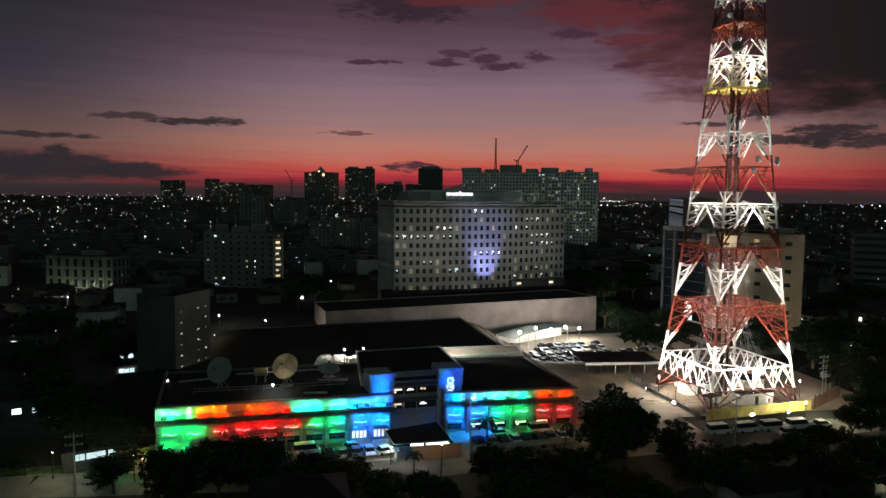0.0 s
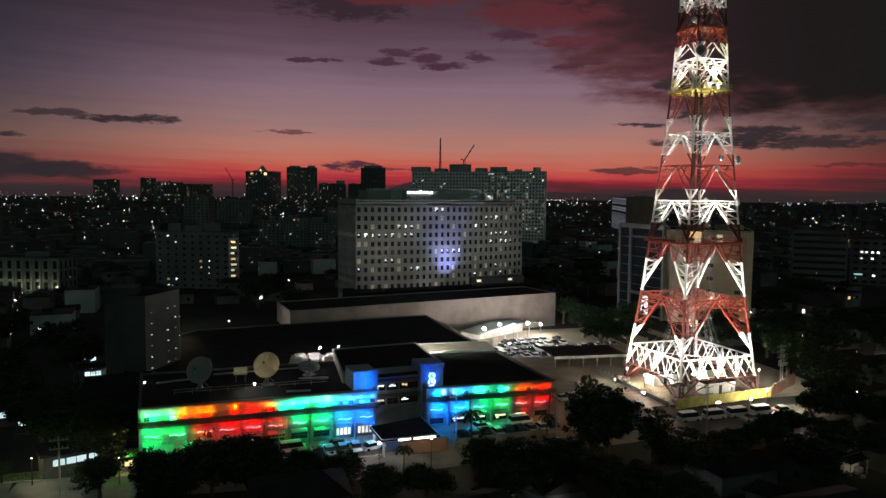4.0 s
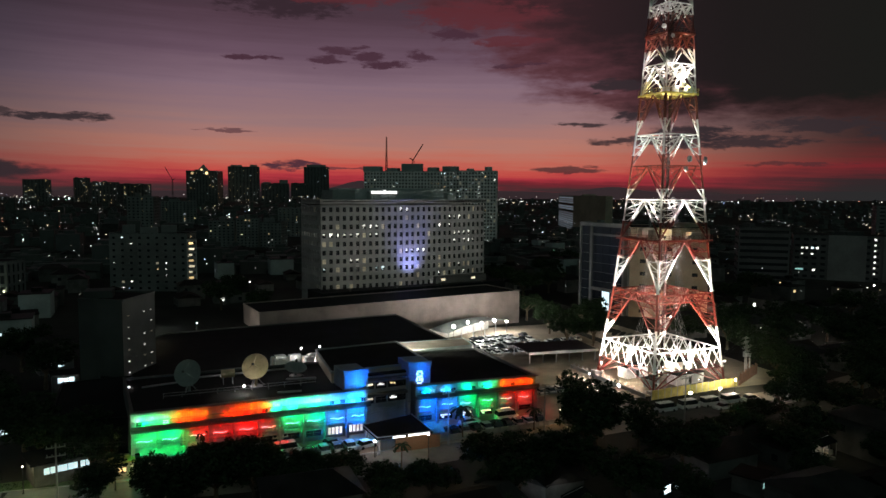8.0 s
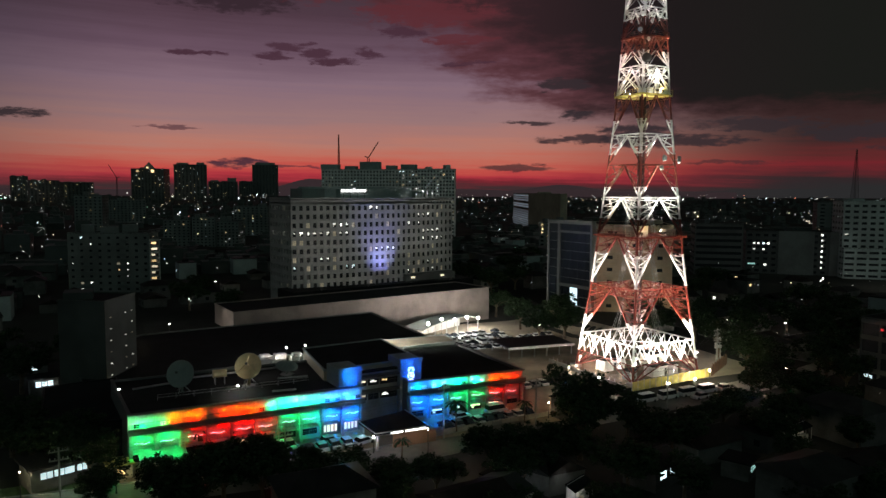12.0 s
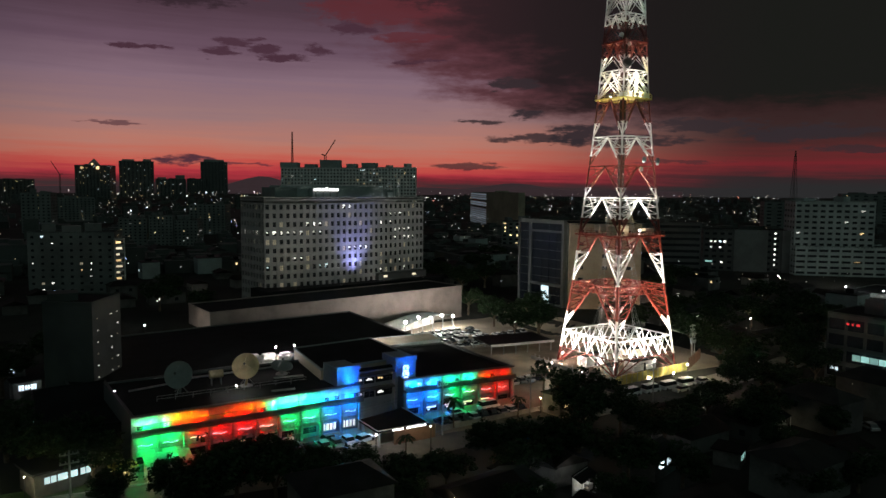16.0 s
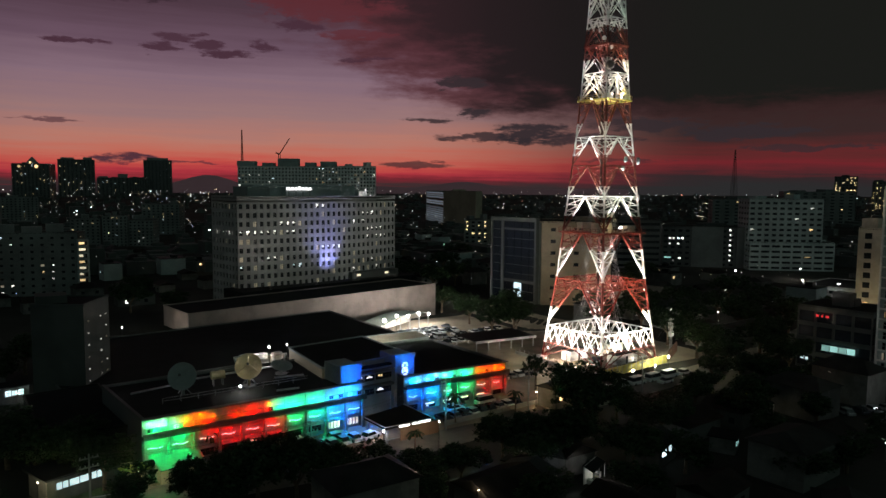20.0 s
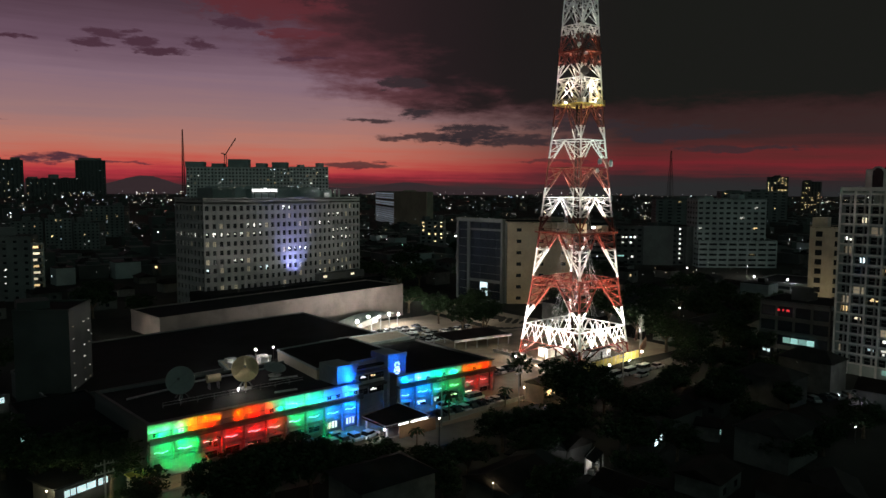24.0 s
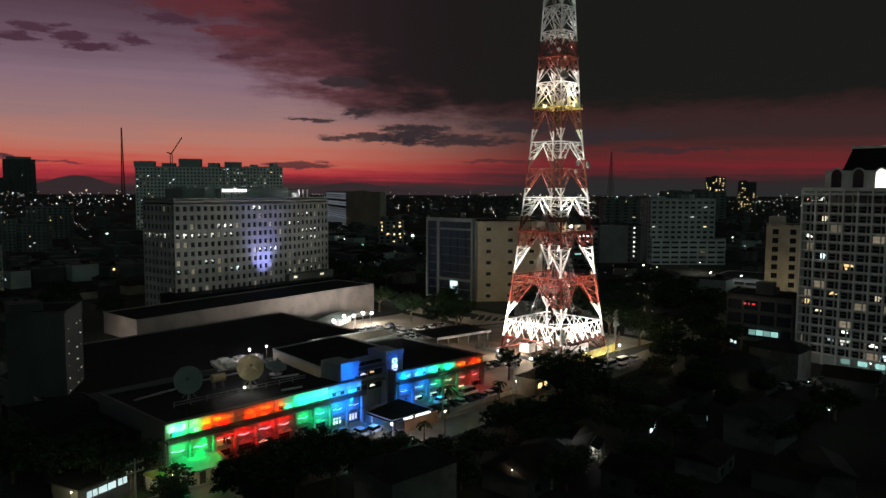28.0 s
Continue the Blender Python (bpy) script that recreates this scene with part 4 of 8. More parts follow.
def swoosh_mesh():
    """A thin wavy glowing strip, 2.4 m long, drawn for the bright line on a hood."""
    mb = Build()
    pts = [(-1.25 + 0.1 * k, 0.0, 0.1 * math.sin(k * 0.3) - 0.06 * k / 25) for k in range(26)]
    for x, y, z in pts:
        mb.v += [(x, -0.03, z - 0.05), (x, 0.03, z - 0.05), (x, 0.03, z + 0.05), (x, -0.03, z + 0.05)]
    for k in range(25):
        for a, b in ((0, 1), (1, 2), (2, 3), (3, 0)):
            mb.f.append((k * 4 + a, k * 4 + b, k * 4 + 4 + b, k * 4 + 4 + a))
            mb.m.append(0)
    return mb.mesh("light_strip", [M_SWOOSH])


SWOOSH = swoosh_mesh()


def wing(name, m, length, bays, top, zones, zones_low, label, depth=26, lower_windows=None, seed=1):
    """One wing: ground-floor bays between columns, a projecting slab and a lit upper wall. zones: colour letters per bay."""
    root = thing(name, m, label, "building")
    bay = length / bays
    slab0, slab1 = 5.8, 6.25
    mb = Build()
    mb.box(0, 0.35, slab1, length, 0.65, top - 0.2)
    put("wall", mb, M_FACADE, root)
    # end and rear walls take a darker tone than the front: shade put into colour
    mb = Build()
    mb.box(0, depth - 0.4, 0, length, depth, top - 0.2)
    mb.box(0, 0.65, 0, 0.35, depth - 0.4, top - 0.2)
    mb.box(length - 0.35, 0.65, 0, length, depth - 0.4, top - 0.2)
    put("rear_wall", mb, M_DARKCONC, root)
    mb = Build()
    mb.box(0.35, 0.65, top - 0.9, length - 0.35, depth - 0.4, top - 0.6)
    put("roof", mb, M_ROOF, root)
    mb = Build()
    mb.box(-0.1, 0.2, top - 0.2, length + 0.1, 0.75, top)
    mb.box(-0.1, 0.75, top - 0.2, 0.45, depth, top)
    mb.box(length - 0.45, 0.75, top - 0.2, length + 0.1, depth, top)
    put("parapet_coping", mb, M_FIN, root)
    mb = Build()
    mb.box(-0.2, -1.0, slab0, length + 0.2, 0.65, slab1)
    put("slab_edge", mb, M_FIN, root, label="grey projecting slab between the storeys")
    mb = Build()
    mb.box(-0.2, -0.95, slab1, length + 0.2, -0.8, slab1 + 0.62)
    put("balcony_parapet", mb, M_FIN, root)
    mb = Build()
    mb.box(-0.2, -0.3, top - 0.2, length + 0.2, 0.2, top)
    put("eave", mb, M_FIN, root)
    # ledge added to give the light scallops a flat lower edge
    mb = Build()
    mb.box(0, 0.24, top - 1.85, length, 0.35, top - 1.77)
    put("string_course", mb, M_FIN, root, label="thin ledge along the upper wall")
    mb = Build()
    mb.box(0.35, 0.9, -1.0, length - 0.35, 1.2, slab0)
    put("recessed_wall", mb, M_FACADE, root)
    col = Build()
    col.box(-0.25, -0.35, -1.0, 0.25, 0.35, slab0)
    col.box(-0.32, -0.42, -1.0, 0.32, 0.42, 0.3)
    col_mesh = col.mesh("column", [M_FACADE])
    for k in range(bays + 1):
        put("column", col_mesh, [], root, pose(min(max(k * bay, 0.26), length - 0.26), -0.2, 0))
    pil = Build()
    pil.box(-0.14, -0.12, slab1, 0.14, 0.0, top - 0.2)
    pil_mesh = pil.mesh("pilaster", [M_FACADE])
    awn = Build()
    awn.solid([(-1.5, 0, 0.5), (1.5, 0, 0.5), (1.5, -0.9, 0.1), (-1.5, -0.9, 0.1), (-1.5, 0, 0.42), (1.5, 0, 0.42), (1.5, -0.9, 0.0), (-1.5, -0.9, 0.0)],
              [(0, 3, 2, 1), (4, 5, 6, 7), (3, 7, 6, 2), (0, 4, 7, 3), (1, 2, 6, 5), (0, 1, 5, 4)])
    awn_mesh = awn.mesh("window_hood", [M_FACADE])
    upw = {k: pane_mesh("upper_window", 0.9, 0.6, mt, M_DARKSTEEL) for k, mt in (("d", M_GLASS), ("l", M_LITDIM))}
    lww = {"d": pane_mesh("ground_window", 3.0, 1.1, M_GLASS, M_DARKSTEEL), "l": lit_pane_mesh("ground_window", 3.0, 1.1, M_LITCREAM, 3), "m": lit_pane_mesh("ground_window", 3.0, 1.1, M_LITCREAM, 1)}
    door = {k: pane_mesh("glazed_panel", 0.42, 1.3, mt) for k, mt in (("l", M_LITCREAM),)}
    rng = random.Random(seed)
    for k in range(bays):
        c0 = (k + 0.5) * bay
        z = zones[k]
        zl = zones_low[k]
        put("pilaster", pil_mesh, [], root, pose(k * bay, 0.35, 0))
        for s in (-0.25, 0.25):
            x = c0 + s * bay
            zz = z[0] if s < 0 or len(z) == 1 else z[1]
            if zz == ".":
                continue
            put("wall_washer", fixture_mesh, [], root, pose(x, 0.14, top - 0.3))
            wash = {"r": 420, "b": 1000, "k": 950}.get(zz, 620)
            if len(z) == 2:
                lamp("colour_wash", "SPOT", m @ Vector((x, -0.55, slab1 + 0.35)), LIGHTS[zz], wash, m @ Vector((x, 0.35, slab1 + 1.5)), 140, 0.5, 0.3)
            elif s < 0:
                lamp("colour_wash", "SPOT", m @ Vector((c0, -0.55, slab1 + 0.35)), LIGHTS[zz], wash * 2, m @ Vector((c0, 0.35, slab1 + 1.5)), 150, 0.5, 0.4)
            lamp("washer_beam", "SPOT", m @ Vector((x, 0.15, top - 0.34)), SCALLOPS[zz], 5600 if zz == "r" else 4200, m @ Vector((x, 0.2, slab1)), 62, 0.12, 0.03)
            if zz in "bk" or rng.random() < 0.3:
                put("upper_window", upw["l" if rng.random() < 0.15 else "d"], [], root, pose(x + 0.2, 0.32, slab1 + 0.68))
        # ground floor bay
        put("window_hood", awn_mesh, [], root, pose(c0, 0.9, 2.2))
        # the lit edge of the hood, built as a glowing strip
        put("light_strip", SWOOSH, [], root, pose(c0 + rng.uniform(-0.3, 0.3), 0.7, 3.75 + rng.uniform(-0.1, 0.1)))
        kind = (lower_windows or {}).get(k, "d")
        if kind == "p":
            for i in range(4):
                put("glazed_panel", door["l"], [], root, pose(c0 - 1.1 + i * 0.75, 0.85, 1.25))
        else:
            put("ground_window", lww[kind], [], root, pose(c0, 0.85, 1.25))
        lamp("bay_beam", "SPOT", m @ Vector((c0, -0.4, slab0 - 0.15)), LIGHTS[zl], {"r": 2700, "b": 12000}.get(zl, 3400), m @ Vector((c0, 0.8, 2.2)), 156, 0.6, 0.15)
    return root


# both wings follow the street, which falls gently to the east
M_LW = pose(-43, 0, 0.85, 0, 1.1, 7.4)
M_RW = pose(9.7, 7.4, -0.2, 0, 1.35, 4.4)
wing("west_wing", M_LW, 42.6, 10, 9.15, ["g", "gr", "r", ".r", "r", "rc", "c", "c", "kb", "b"], ["g", "g", "r", "r", "r", "r", "g", "g", "b", "b"],
     "two-storey office wing washed in green, red and blue light", 26, {8: "p", 9: "p", 4: "m"}, 3)
wing("east_wing", M_RW, 28.3, 6, 8.55, ["k", "k", "c", "c", "r", "r"], ["b", "b", "g", "g", "r", "r"],
     "two-storey office wing washed in blue, green and red light", 30, {1: "l", 2: "l", 3: "l", 4: "l"}, 4)


def pylon(m, w, h, emblem, label):
    root = thing("entrance_pylon", m, label, "building", "entrance pylons")
    mb = Build()
    mb.box(0, 0, 0, w, 0.4, h - 0.9)
    put("wall", mb, M_FACADE, root)
    mb = Build()
    mb.box(0.05, 0.4, 0, w - 0.05, 6.5, h - 0.3)
    put("side_wall", mb, M_DARKGREY, root)
    mb = Build()
    mb.box(-0.15, -0.15, h - 0.9, w + 0.15, 0.4, h)
    put("cap", mb, M_FACADE, root)
    if emblem:
        mb = Build()
        cx = w * 0.5
        for x0, z0, x1, z1 in ((-0.55, 3.0, 0.55, 3.3), (-0.7, 2.45, -0.35, 2.95), (0.3, 2.5, 0.75, 2.9), (-0.55, 1.9, 0.6, 2.25), (-0.75, 1.1, -0.4, 1.8), (-0.1, 1.2, 0.2, 1.8), (0.4, 1.0, 0.8, 1.75), (-0.5, 0.5, 0.55, 0.85)):
            mb.box(cx + x0, -0.1, h - 5.2 + z0, cx + x1, -0.005, h - 5.2 + z1)
        put("emblem", mb, M_SWOOSH, root, label="pale raised emblem of plain shapes")
    lamp("pylon_beam", "SPOT", m @ Vector((w * 0.5, -0.35, h - 1.3)), (0.02, 0.6, 1.0), 14000 if not emblem else 900, m @ Vector((w * 0.5, -0.12, h - 4.0)), 36, 0.5, 0.05)
    lamp("pylon_uplight", "SPOT", m @ Vector((w * 0.5, -0.4, 9.0)), (0.02, 0.6, 1.0), 5200, m @ Vector((w * 0.5, -0.2, 11.5)), 44, 0.7, 0.05)
    lamp("pylon_wash", "SPOT", m @ Vector((w * 0.5, -2.6, 9.6)), (0.0, 0.05, 1.0), 6500, m @ Vector((w * 0.5, 0, h - 2.0)), 120, 0.8, 0.1)
    return root


pylon(M_LW @ pose(38.3, 1.9, 0), 4.9, 12.5, False, "square blue-lit entrance pylon with a glowing light scallop")
pylon(M_RW @ pose(-0.6, 3.1, 0), 4.9, 12.6, True, "square blue-lit entrance pylon with a pale emblem")

# recessed entrance block between the wings
M_EN = pose(-0.4, 7.4, 0, 0, 0, 6.0)
entry = thing("entrance_block", M_EN, "recessed dark entrance block with lit windows", "building")
mb = Build()
mb.box(0, 3.6, 0, 10.4, 4.0, 10.0)
mb.box(0, 4.0, 0, 0.3, 4.6, 10.0)
mb.box(10.1, 4.0, 0, 10.4, 4.6, 10.0)
put("wall", mb, M_FACADE, entry)
mb = Build()
mb.box(-0.1, 3.5, 10.0, 10.5, 4.7, 10.4)
put("roof", mb, M_ROOF, entry)
mb = Build()
mb.box(0, 2.2, 6.0, 10.4, 3.6, 6.5)
mb.box(0, 2.2, 9.3, 10.4, 3.6, 9.6)
put("slab_edge", mb, M_FIN, entry)
ew = {"c": pane_mesh("lobby_window", 2.3, 1.2, M_GLASS, M_DARKSTEEL), "l": lit_pane_mesh("lobby_window", 2.3, 1.2, M_LIT, 1), "d": lit_pane_mesh("lobby_window", 2.3, 1.2, M_LITCREAM, 3), "w": lit_pane_mesh("lobby_window", 2.3, 1.2, M_LITW, 0)}
for x, k in ((1.6, "d"), (4.3, "l"), (7.0, "w"), (9.2, "c")):
    put("lobby_window", ew[k], [], entry, pose(x, 3.55, 7.9))
for x, k in ((1.6, "d"), (4.3, "c"), (7.0, "l"), (9.2, "c")):
    put("lobby_window", ew[k], [], entry, pose(x, 3.55, 4.9))

# roof blocks behind the pylons
back1 = prism_thing("stage_house", [(-6.4, 13.2), (15.2, 15.6), (14.0, 37.5), (-6.0, 34.4)], 10.7, "tall tan-walled stage block with a dark flat roof", "building", M_TAN, M_ROOF, 0.4, 0.0, M_DARKGREY)
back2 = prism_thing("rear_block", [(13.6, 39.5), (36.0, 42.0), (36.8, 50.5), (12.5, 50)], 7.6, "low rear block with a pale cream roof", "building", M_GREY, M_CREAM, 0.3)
deck = prism_thing("plant_deck", [(-16, 38), (-6.5, 38.5), (-2, 48), (-14.5, 50)], 6.2, "pale plant deck on the studio roof under two lamps", "building", M_GREY, M_CREAM, 0.3)
# fill lamp added out of sight to brighten the cream rear roof
fill_light = thing("wall_floodlight", pose(14.1, 37.6, 9.6, 0, 0, 97), "white floodlight on the wall of the stage block", "floodlight")
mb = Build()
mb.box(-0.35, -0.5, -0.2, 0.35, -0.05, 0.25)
put("housing", mb, M_DARKSTEEL, fill_light)
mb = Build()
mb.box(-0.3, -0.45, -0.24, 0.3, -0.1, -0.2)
put("lens", mb, M_LAMP, fill_light)
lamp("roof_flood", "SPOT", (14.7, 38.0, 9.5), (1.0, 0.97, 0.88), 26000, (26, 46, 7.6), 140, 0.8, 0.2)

# porte-cochere canopy
canopy = thing("entrance_canopy", pose(-1.8, -6.3, 0, 0, 0, 2.5), "dark flat entrance canopy with a white light strip", "canopy")
mb = Build()
mb.solid([(0, 0, 3.3), (10.7, 0, 3.3), (10.1, 10.2, 3.5), (-0.7, 7.2, 3.5), (0, 0, 2.85), (10.7, 0, 2.85), (10.1, 10.2, 3.05), (-0.7, 7.2, 3.05)],
         [(0, 1, 2, 3), (7, 6, 5, 4), (0, 4, 5, 1), (1, 5, 6, 2), (2, 6, 7, 3), (3, 7, 4, 0)])
put("canopy_roof", mb, M_ROOF, canopy)
mb = Build()
for p, q in (((0, 0, 3.36), (10.7, 0, 3.36)), ((0, 0, 3.36), (-0.7, 7.2, 3.56)), ((10.7, 0, 3.36), (10.1, 10.2, 3.56))):
    mb.bar(p, q, 0.16, 0.12)
put("gutter", mb, M_STEEL, canopy)
for x0, x1 in ((3.0, 5.3), (5.9, 10.0)):
    mb = Build()
    mb.box(x0, -0.14, 2.9, x1, -0.02, 3.16)
    put("light_strip", mb, M_TUBE, canopy)
mb = Build()
mb.box(3.6, 0.4, 0, 12.4, 0.7, 2.5)
mb.box(3.5, 0.3, 2.5, 12.5, 0.8, 2.62)
put("screen_wall", mb, M_BROWN, canopy)
for x, y in ((0.4, 0.4), (10.2, 1.2), (0.0, 6.8), (9.6, 9.2)):
    mb = Build()
    mb.box(x - 0.2, y - 0.2, 0, x + 0.2, y + 0.2, 2.88 if y < 5 else 3.06)
    mb.box(x - 0.28, y - 0.28, 0, x + 0.28, y + 0.28, 0.4)
    put("post", mb, M_FACADE, canopy)
lamp("canopy_lamp", "POINT", (-2.4, -1.5, 2.7), (0.7, 0.8, 1.0), 260, size=0.2)

# annex with a dark roof beside the west wing
annex = prism_thing("west_annex", [(-57, 10), (-43.6, 9), (-45.5, 40), (-59, 38)], 6.4, "dark flat-roofed annex beside the lit wing", "building", M_ROOF2, M_ROOF, 0.4)


# ---- neighbouring buildings ----
def apartment(name, a, b, depth, H, cols, rows, mat, label, category="building", lit=0.06, seed=1, side_cols=3, fw=0.5, fh=0.5, z0=0.0, roof_bits=2,
              lits=None, dark=None, bays=False, recess=0.3, joined=False):
    """A block on the line a-b (its face towards the street, left end first), with recessed windows on the face and on both ends."""
    rng = random.Random(seed)
    a, b = Vector((*a, 0)), Vector((*b, 0))
    u = (b - a).normalized()
    back = Vector((-u.y, u.x, 0)) * depth
    root = thing(name, pose(0, 0, 0), label, category)
    mb = Build()
    width = (b - a).length
    top = H - 1.0
    faces = [window_wall(mb, a, u, width, z0, top, cols, rows, fw, fh, recess),
             window_wall(mb, a + back, -back, depth, z0, top, side_cols, rows, fw, fh, recess),
             window_wall(mb, b, back, depth, z0, top, side_cols, rows, fw, fh, recess)]
    for p, q in ((a, b), (b, b + back), (b + back, a + back), (a + back, a)):
        mb.face([p + Vector((0, 0, top)), q + Vector((0, 0, top)), q + Vector((0, 0, H)), p + Vector((0, 0, H))])
        if z0 > 0:
            mb.face([p, q, q + Vector((0, 0, z0)), p + Vector((0, 0, z0))])
    mb.face([b + back, a + back, a + back + Vector((0, 0, top)), b + back + Vector((0, 0, top))])
    if bays:
        for k in range(cols + 1):
            p = a + u * (width * k / cols)
            pier = Build()
            pier.bar(p + Vector((0, 0, z0)), p + Vector((0, 0, H)), 0.35, 0.6)
            put("column", pier, mat, root)
    put("wall", mb, mat, root)
    mb = Build()
    q = [a, b, b + back, a + back]
    mb.prism([(p.x, p.y) for p in q], H - 0.5, H - 0.2)
    put("roof", mb, M_ROOF, root)
    for k in range(roof_bits):
        t, w = rng.uniform(0.15, 0.8), rng.uniform(0.12, 0.25) * width
        p = a + u * (t * width) + back * rng.uniform(0.3, 0.6)
        mb = Build()
        mb.box(p.x - w / 2, p.y - depth * 0.15, H - 0.3, p.x + w / 2, p.y + depth * 0.15, H + rng.uniform(1.2, 3.6))
        put("roof_unit", mb, mat, root)
    lits = lits or [M_LIT, M_LIT, M_LITC, M_LITW, M_LITDIM]
    store, gloom = {}, Build()
    for panes in faces:
        for m, w, h, c, r in panes:
            if rng.random() < lit:
                mt = rng.choice(lits)
            elif joined:
                o = [m @ Vector(v) for v in ((-w / 2, 0, -h / 2), (w / 2, 0, -h / 2), (w / 2, 0, h / 2), (-w / 2, 0, h / 2))]
                gloom.face(o)
                continue
            else:
                mt = dark or M_GLASS
            pick = (c * 7 + r * 5) % 4 if mt.name.startswith("lit") else 0
            key = (round(w, 3), round(h, 3), mt.name, pick)
            if key not in store:
                store[key] = lit_pane_mesh("window_pane", w, h, mt, pick) if mt.name.startswith("lit") else pane_mesh("window_pane", w, h, mt)
            put("window_pane", store[key], [], root, m)
    if gloom.f:
        tagged(put("window_glass", gloom, dark or M_GLASS, root), kind="stuff")
    return root


M_BAND = glow("dim_cool_office_band", (0.7, 0.85, 1.0), 0.14, 0.5)
# large residential slab behind the office block, with its end tower
condo = apartment("residential_slab", (125, 546), (205, 498), 22, 66.5, 30, 21, M_WALL, "long pale residential slab with scattered lit windows", "apartment building", 0.12, 21, 5, joined=True, roof_bits=0)
for t, w, h in ((0.08, 14, 4.5), (0.3, 9, 3.0), (0.5, 16, 7.0), (0.72, 8, 3.5), (0.9, 12, 4.5)):
    mb = Build()
    p = Vector((125, 546, 0)).lerp(Vector((205, 498, 0)), t)
    mb.prism([(p.x - w / 2, p.y + w * 0.3), (p.x + w / 2, p.y - w * 0.3), (p.x + w / 2 + 6, p.y - w * 0.3 + 10), (p.x - w / 2 + 6, p.y + w * 0.3 + 10)], 66.2, 66.5 + h)
    put("roof_unit", mb, M_GREY, condo)
apartment("residential_tower", (203, 494), (234, 478), 24, 67.0, 12, 21, M_WALL, "grey residential tower with rows of lit stair windows", "apartment building", 0.2, 22, 5, joined=True, roof_bits=2)
apartment("tan_office", (125.7, 104), (150, 89), 26, 34.5, 3, 7, M_TAN, "tan office block with small dark side windows", "office building", 0.0, 23, 3, 0.22, 0.3, roof_bits=1)
# glazed face of the tan block
glz = thing("glazed_office", pose(0, 0, 0), "dark glazed office front with a pale frame", "office building")
ga, gb = Vector((119.4, 131, 0)), Vector((124.0, 105.5, 0))
gu = (gb - ga).normalized()
gback = Vector((-gu.y, gu.x, 0))
mb = Build()
gl = (gb - ga).length
for s0, s1 in ((0, 0.8), (6.3, 7.6), (gl - 1.0, gl)):
    p, q = ga + gu * s0, ga + gu * s1
    mb.prism([(p.x, p.y), (q.x, q.y), ((q + gback * 2).x, (q + gback * 2).y), ((p + gback * 2).x, (p + gback * 2).y)], 0, 35.2)
p, q = ga, gb
mb.prism([(p.x, p.y), (q.x, q.y), ((q + gback * 2).x, (q + gback * 2).y), ((p + gback * 2).x, (p + gback * 2).y)], 34.0, 35.6)
p, q = ga + gu * 7.6, gb - gu
mb.prism([(p.x, p.y), (q.x, q.y), ((q + gback).x, (q + gback).y), ((p + gback).x, (p + gback).y)], 30.4, 31.2)
mb.prism([(p.x, p.y), (q.x, q.y), ((q + gback).x, (q + gback).y), ((p + gback).x, (p + gback).y)], 8.2, 9.4)
put("frame", mb, M_MID, glz)
for r in range(9):
    for c in range(6):
        p, q = ga + gu * (0.8 + c * 4.2) + gback * 0.6, ga + gu * (4.9 + c * 4.2) + gback * 0.6
        if q.y < gb.y:
            q = gb + gback * 0.6
        mb = Build()
        mb.prism([(p.x, p.y), (q.x, q.y), ((q + gback * 0.1).x, (q + gback * 0.1).y), ((p + gback * 0.1).x, (p + gback * 0.1).y)], 1.0 + r * 3.68, 4.55 + r * 3.68)
        put("glass_panel", mb, M_BLUEGLASS if r > 1 or c % 3 else M_LITC if c == 3 else M_BLUEGLASS, glz)
mb = Build()
mb.prism([(121.5, 130.5), (126.0, 105.5), (150, 111), (146, 134)], 0, 33.8)
put("wall", mb, M_DARKGREY, glz)
apartment("striped_tower", (468, 786), (412, 646), 30, 42.7, 1, 15, M_GREY, "distant office tower with pale horizontal bands", "office building", 0.9, 24, 1, 0.98, 0.5, dark=M_BLUEGLASS, roof_bits=0, lits=[M_BAND])
apartment("plain_tower", (410.5, 644.5), (409, 569.5), 9, 43.5, 1, 3, M_TAN, "distant plain brown tower block", "office building", 0.0, 25, 1, 0.02, 0.05, roof_bits=1)
hot = apartment("hotel_block", (318.6, 145.3), (353, 119.8), 20, 42.5, 10, 13, M_GREY, "grey hotel block with regular small windows", "hotel", 0.03, 26, 4, 0.62, 0.42, roof_bits=2)
apartment("hotel_podium", (316.0, 142.0), (354, 112.5), 14, 17.0, 8, 5, M_GREY, "grey hotel podium with long dark windows", "hotel", 0.04, 27, 3, 0.8, 0.4, roof_bits=0)
apartment("grey_office", (253, 188), (274, 172.5), 18, 29.5, 1, 8, M_DARKCONC, "dark grey office block with long window bands", "office building", 0.0, 28, 2, 0.94, 0.45, roof_bits=1)
clinic = apartment("corner_office", (287, 183), (325, 148), 20, 25, 12, 7, M_DARKCONC, "grey office block with a lit stair column", "office building", 0.0, 33, 3, 0.55, 0.42, roof_bits=2)
cu = Vector((38, -35, 0)).normalized()
cn = Vector((cu.y, -cu.x, 0))
for s0, s1 in ((17.5, 36.0), (44.0, 51.0)):
    p, q = Vector((287, 183, 0)) + cu * s0, Vector((287, 183, 0)) + cu * s1
    mb = Build()
    mb.prism([((p + cn * 0.5).x, (p + cn * 0.5).y), ((q + cn * 0.5).x, (q + cn * 0.5).y), (q.x, q.y), (p.x, p.y)], 0, 25)
    put("blank_wall", mb, M_MID, clinic)
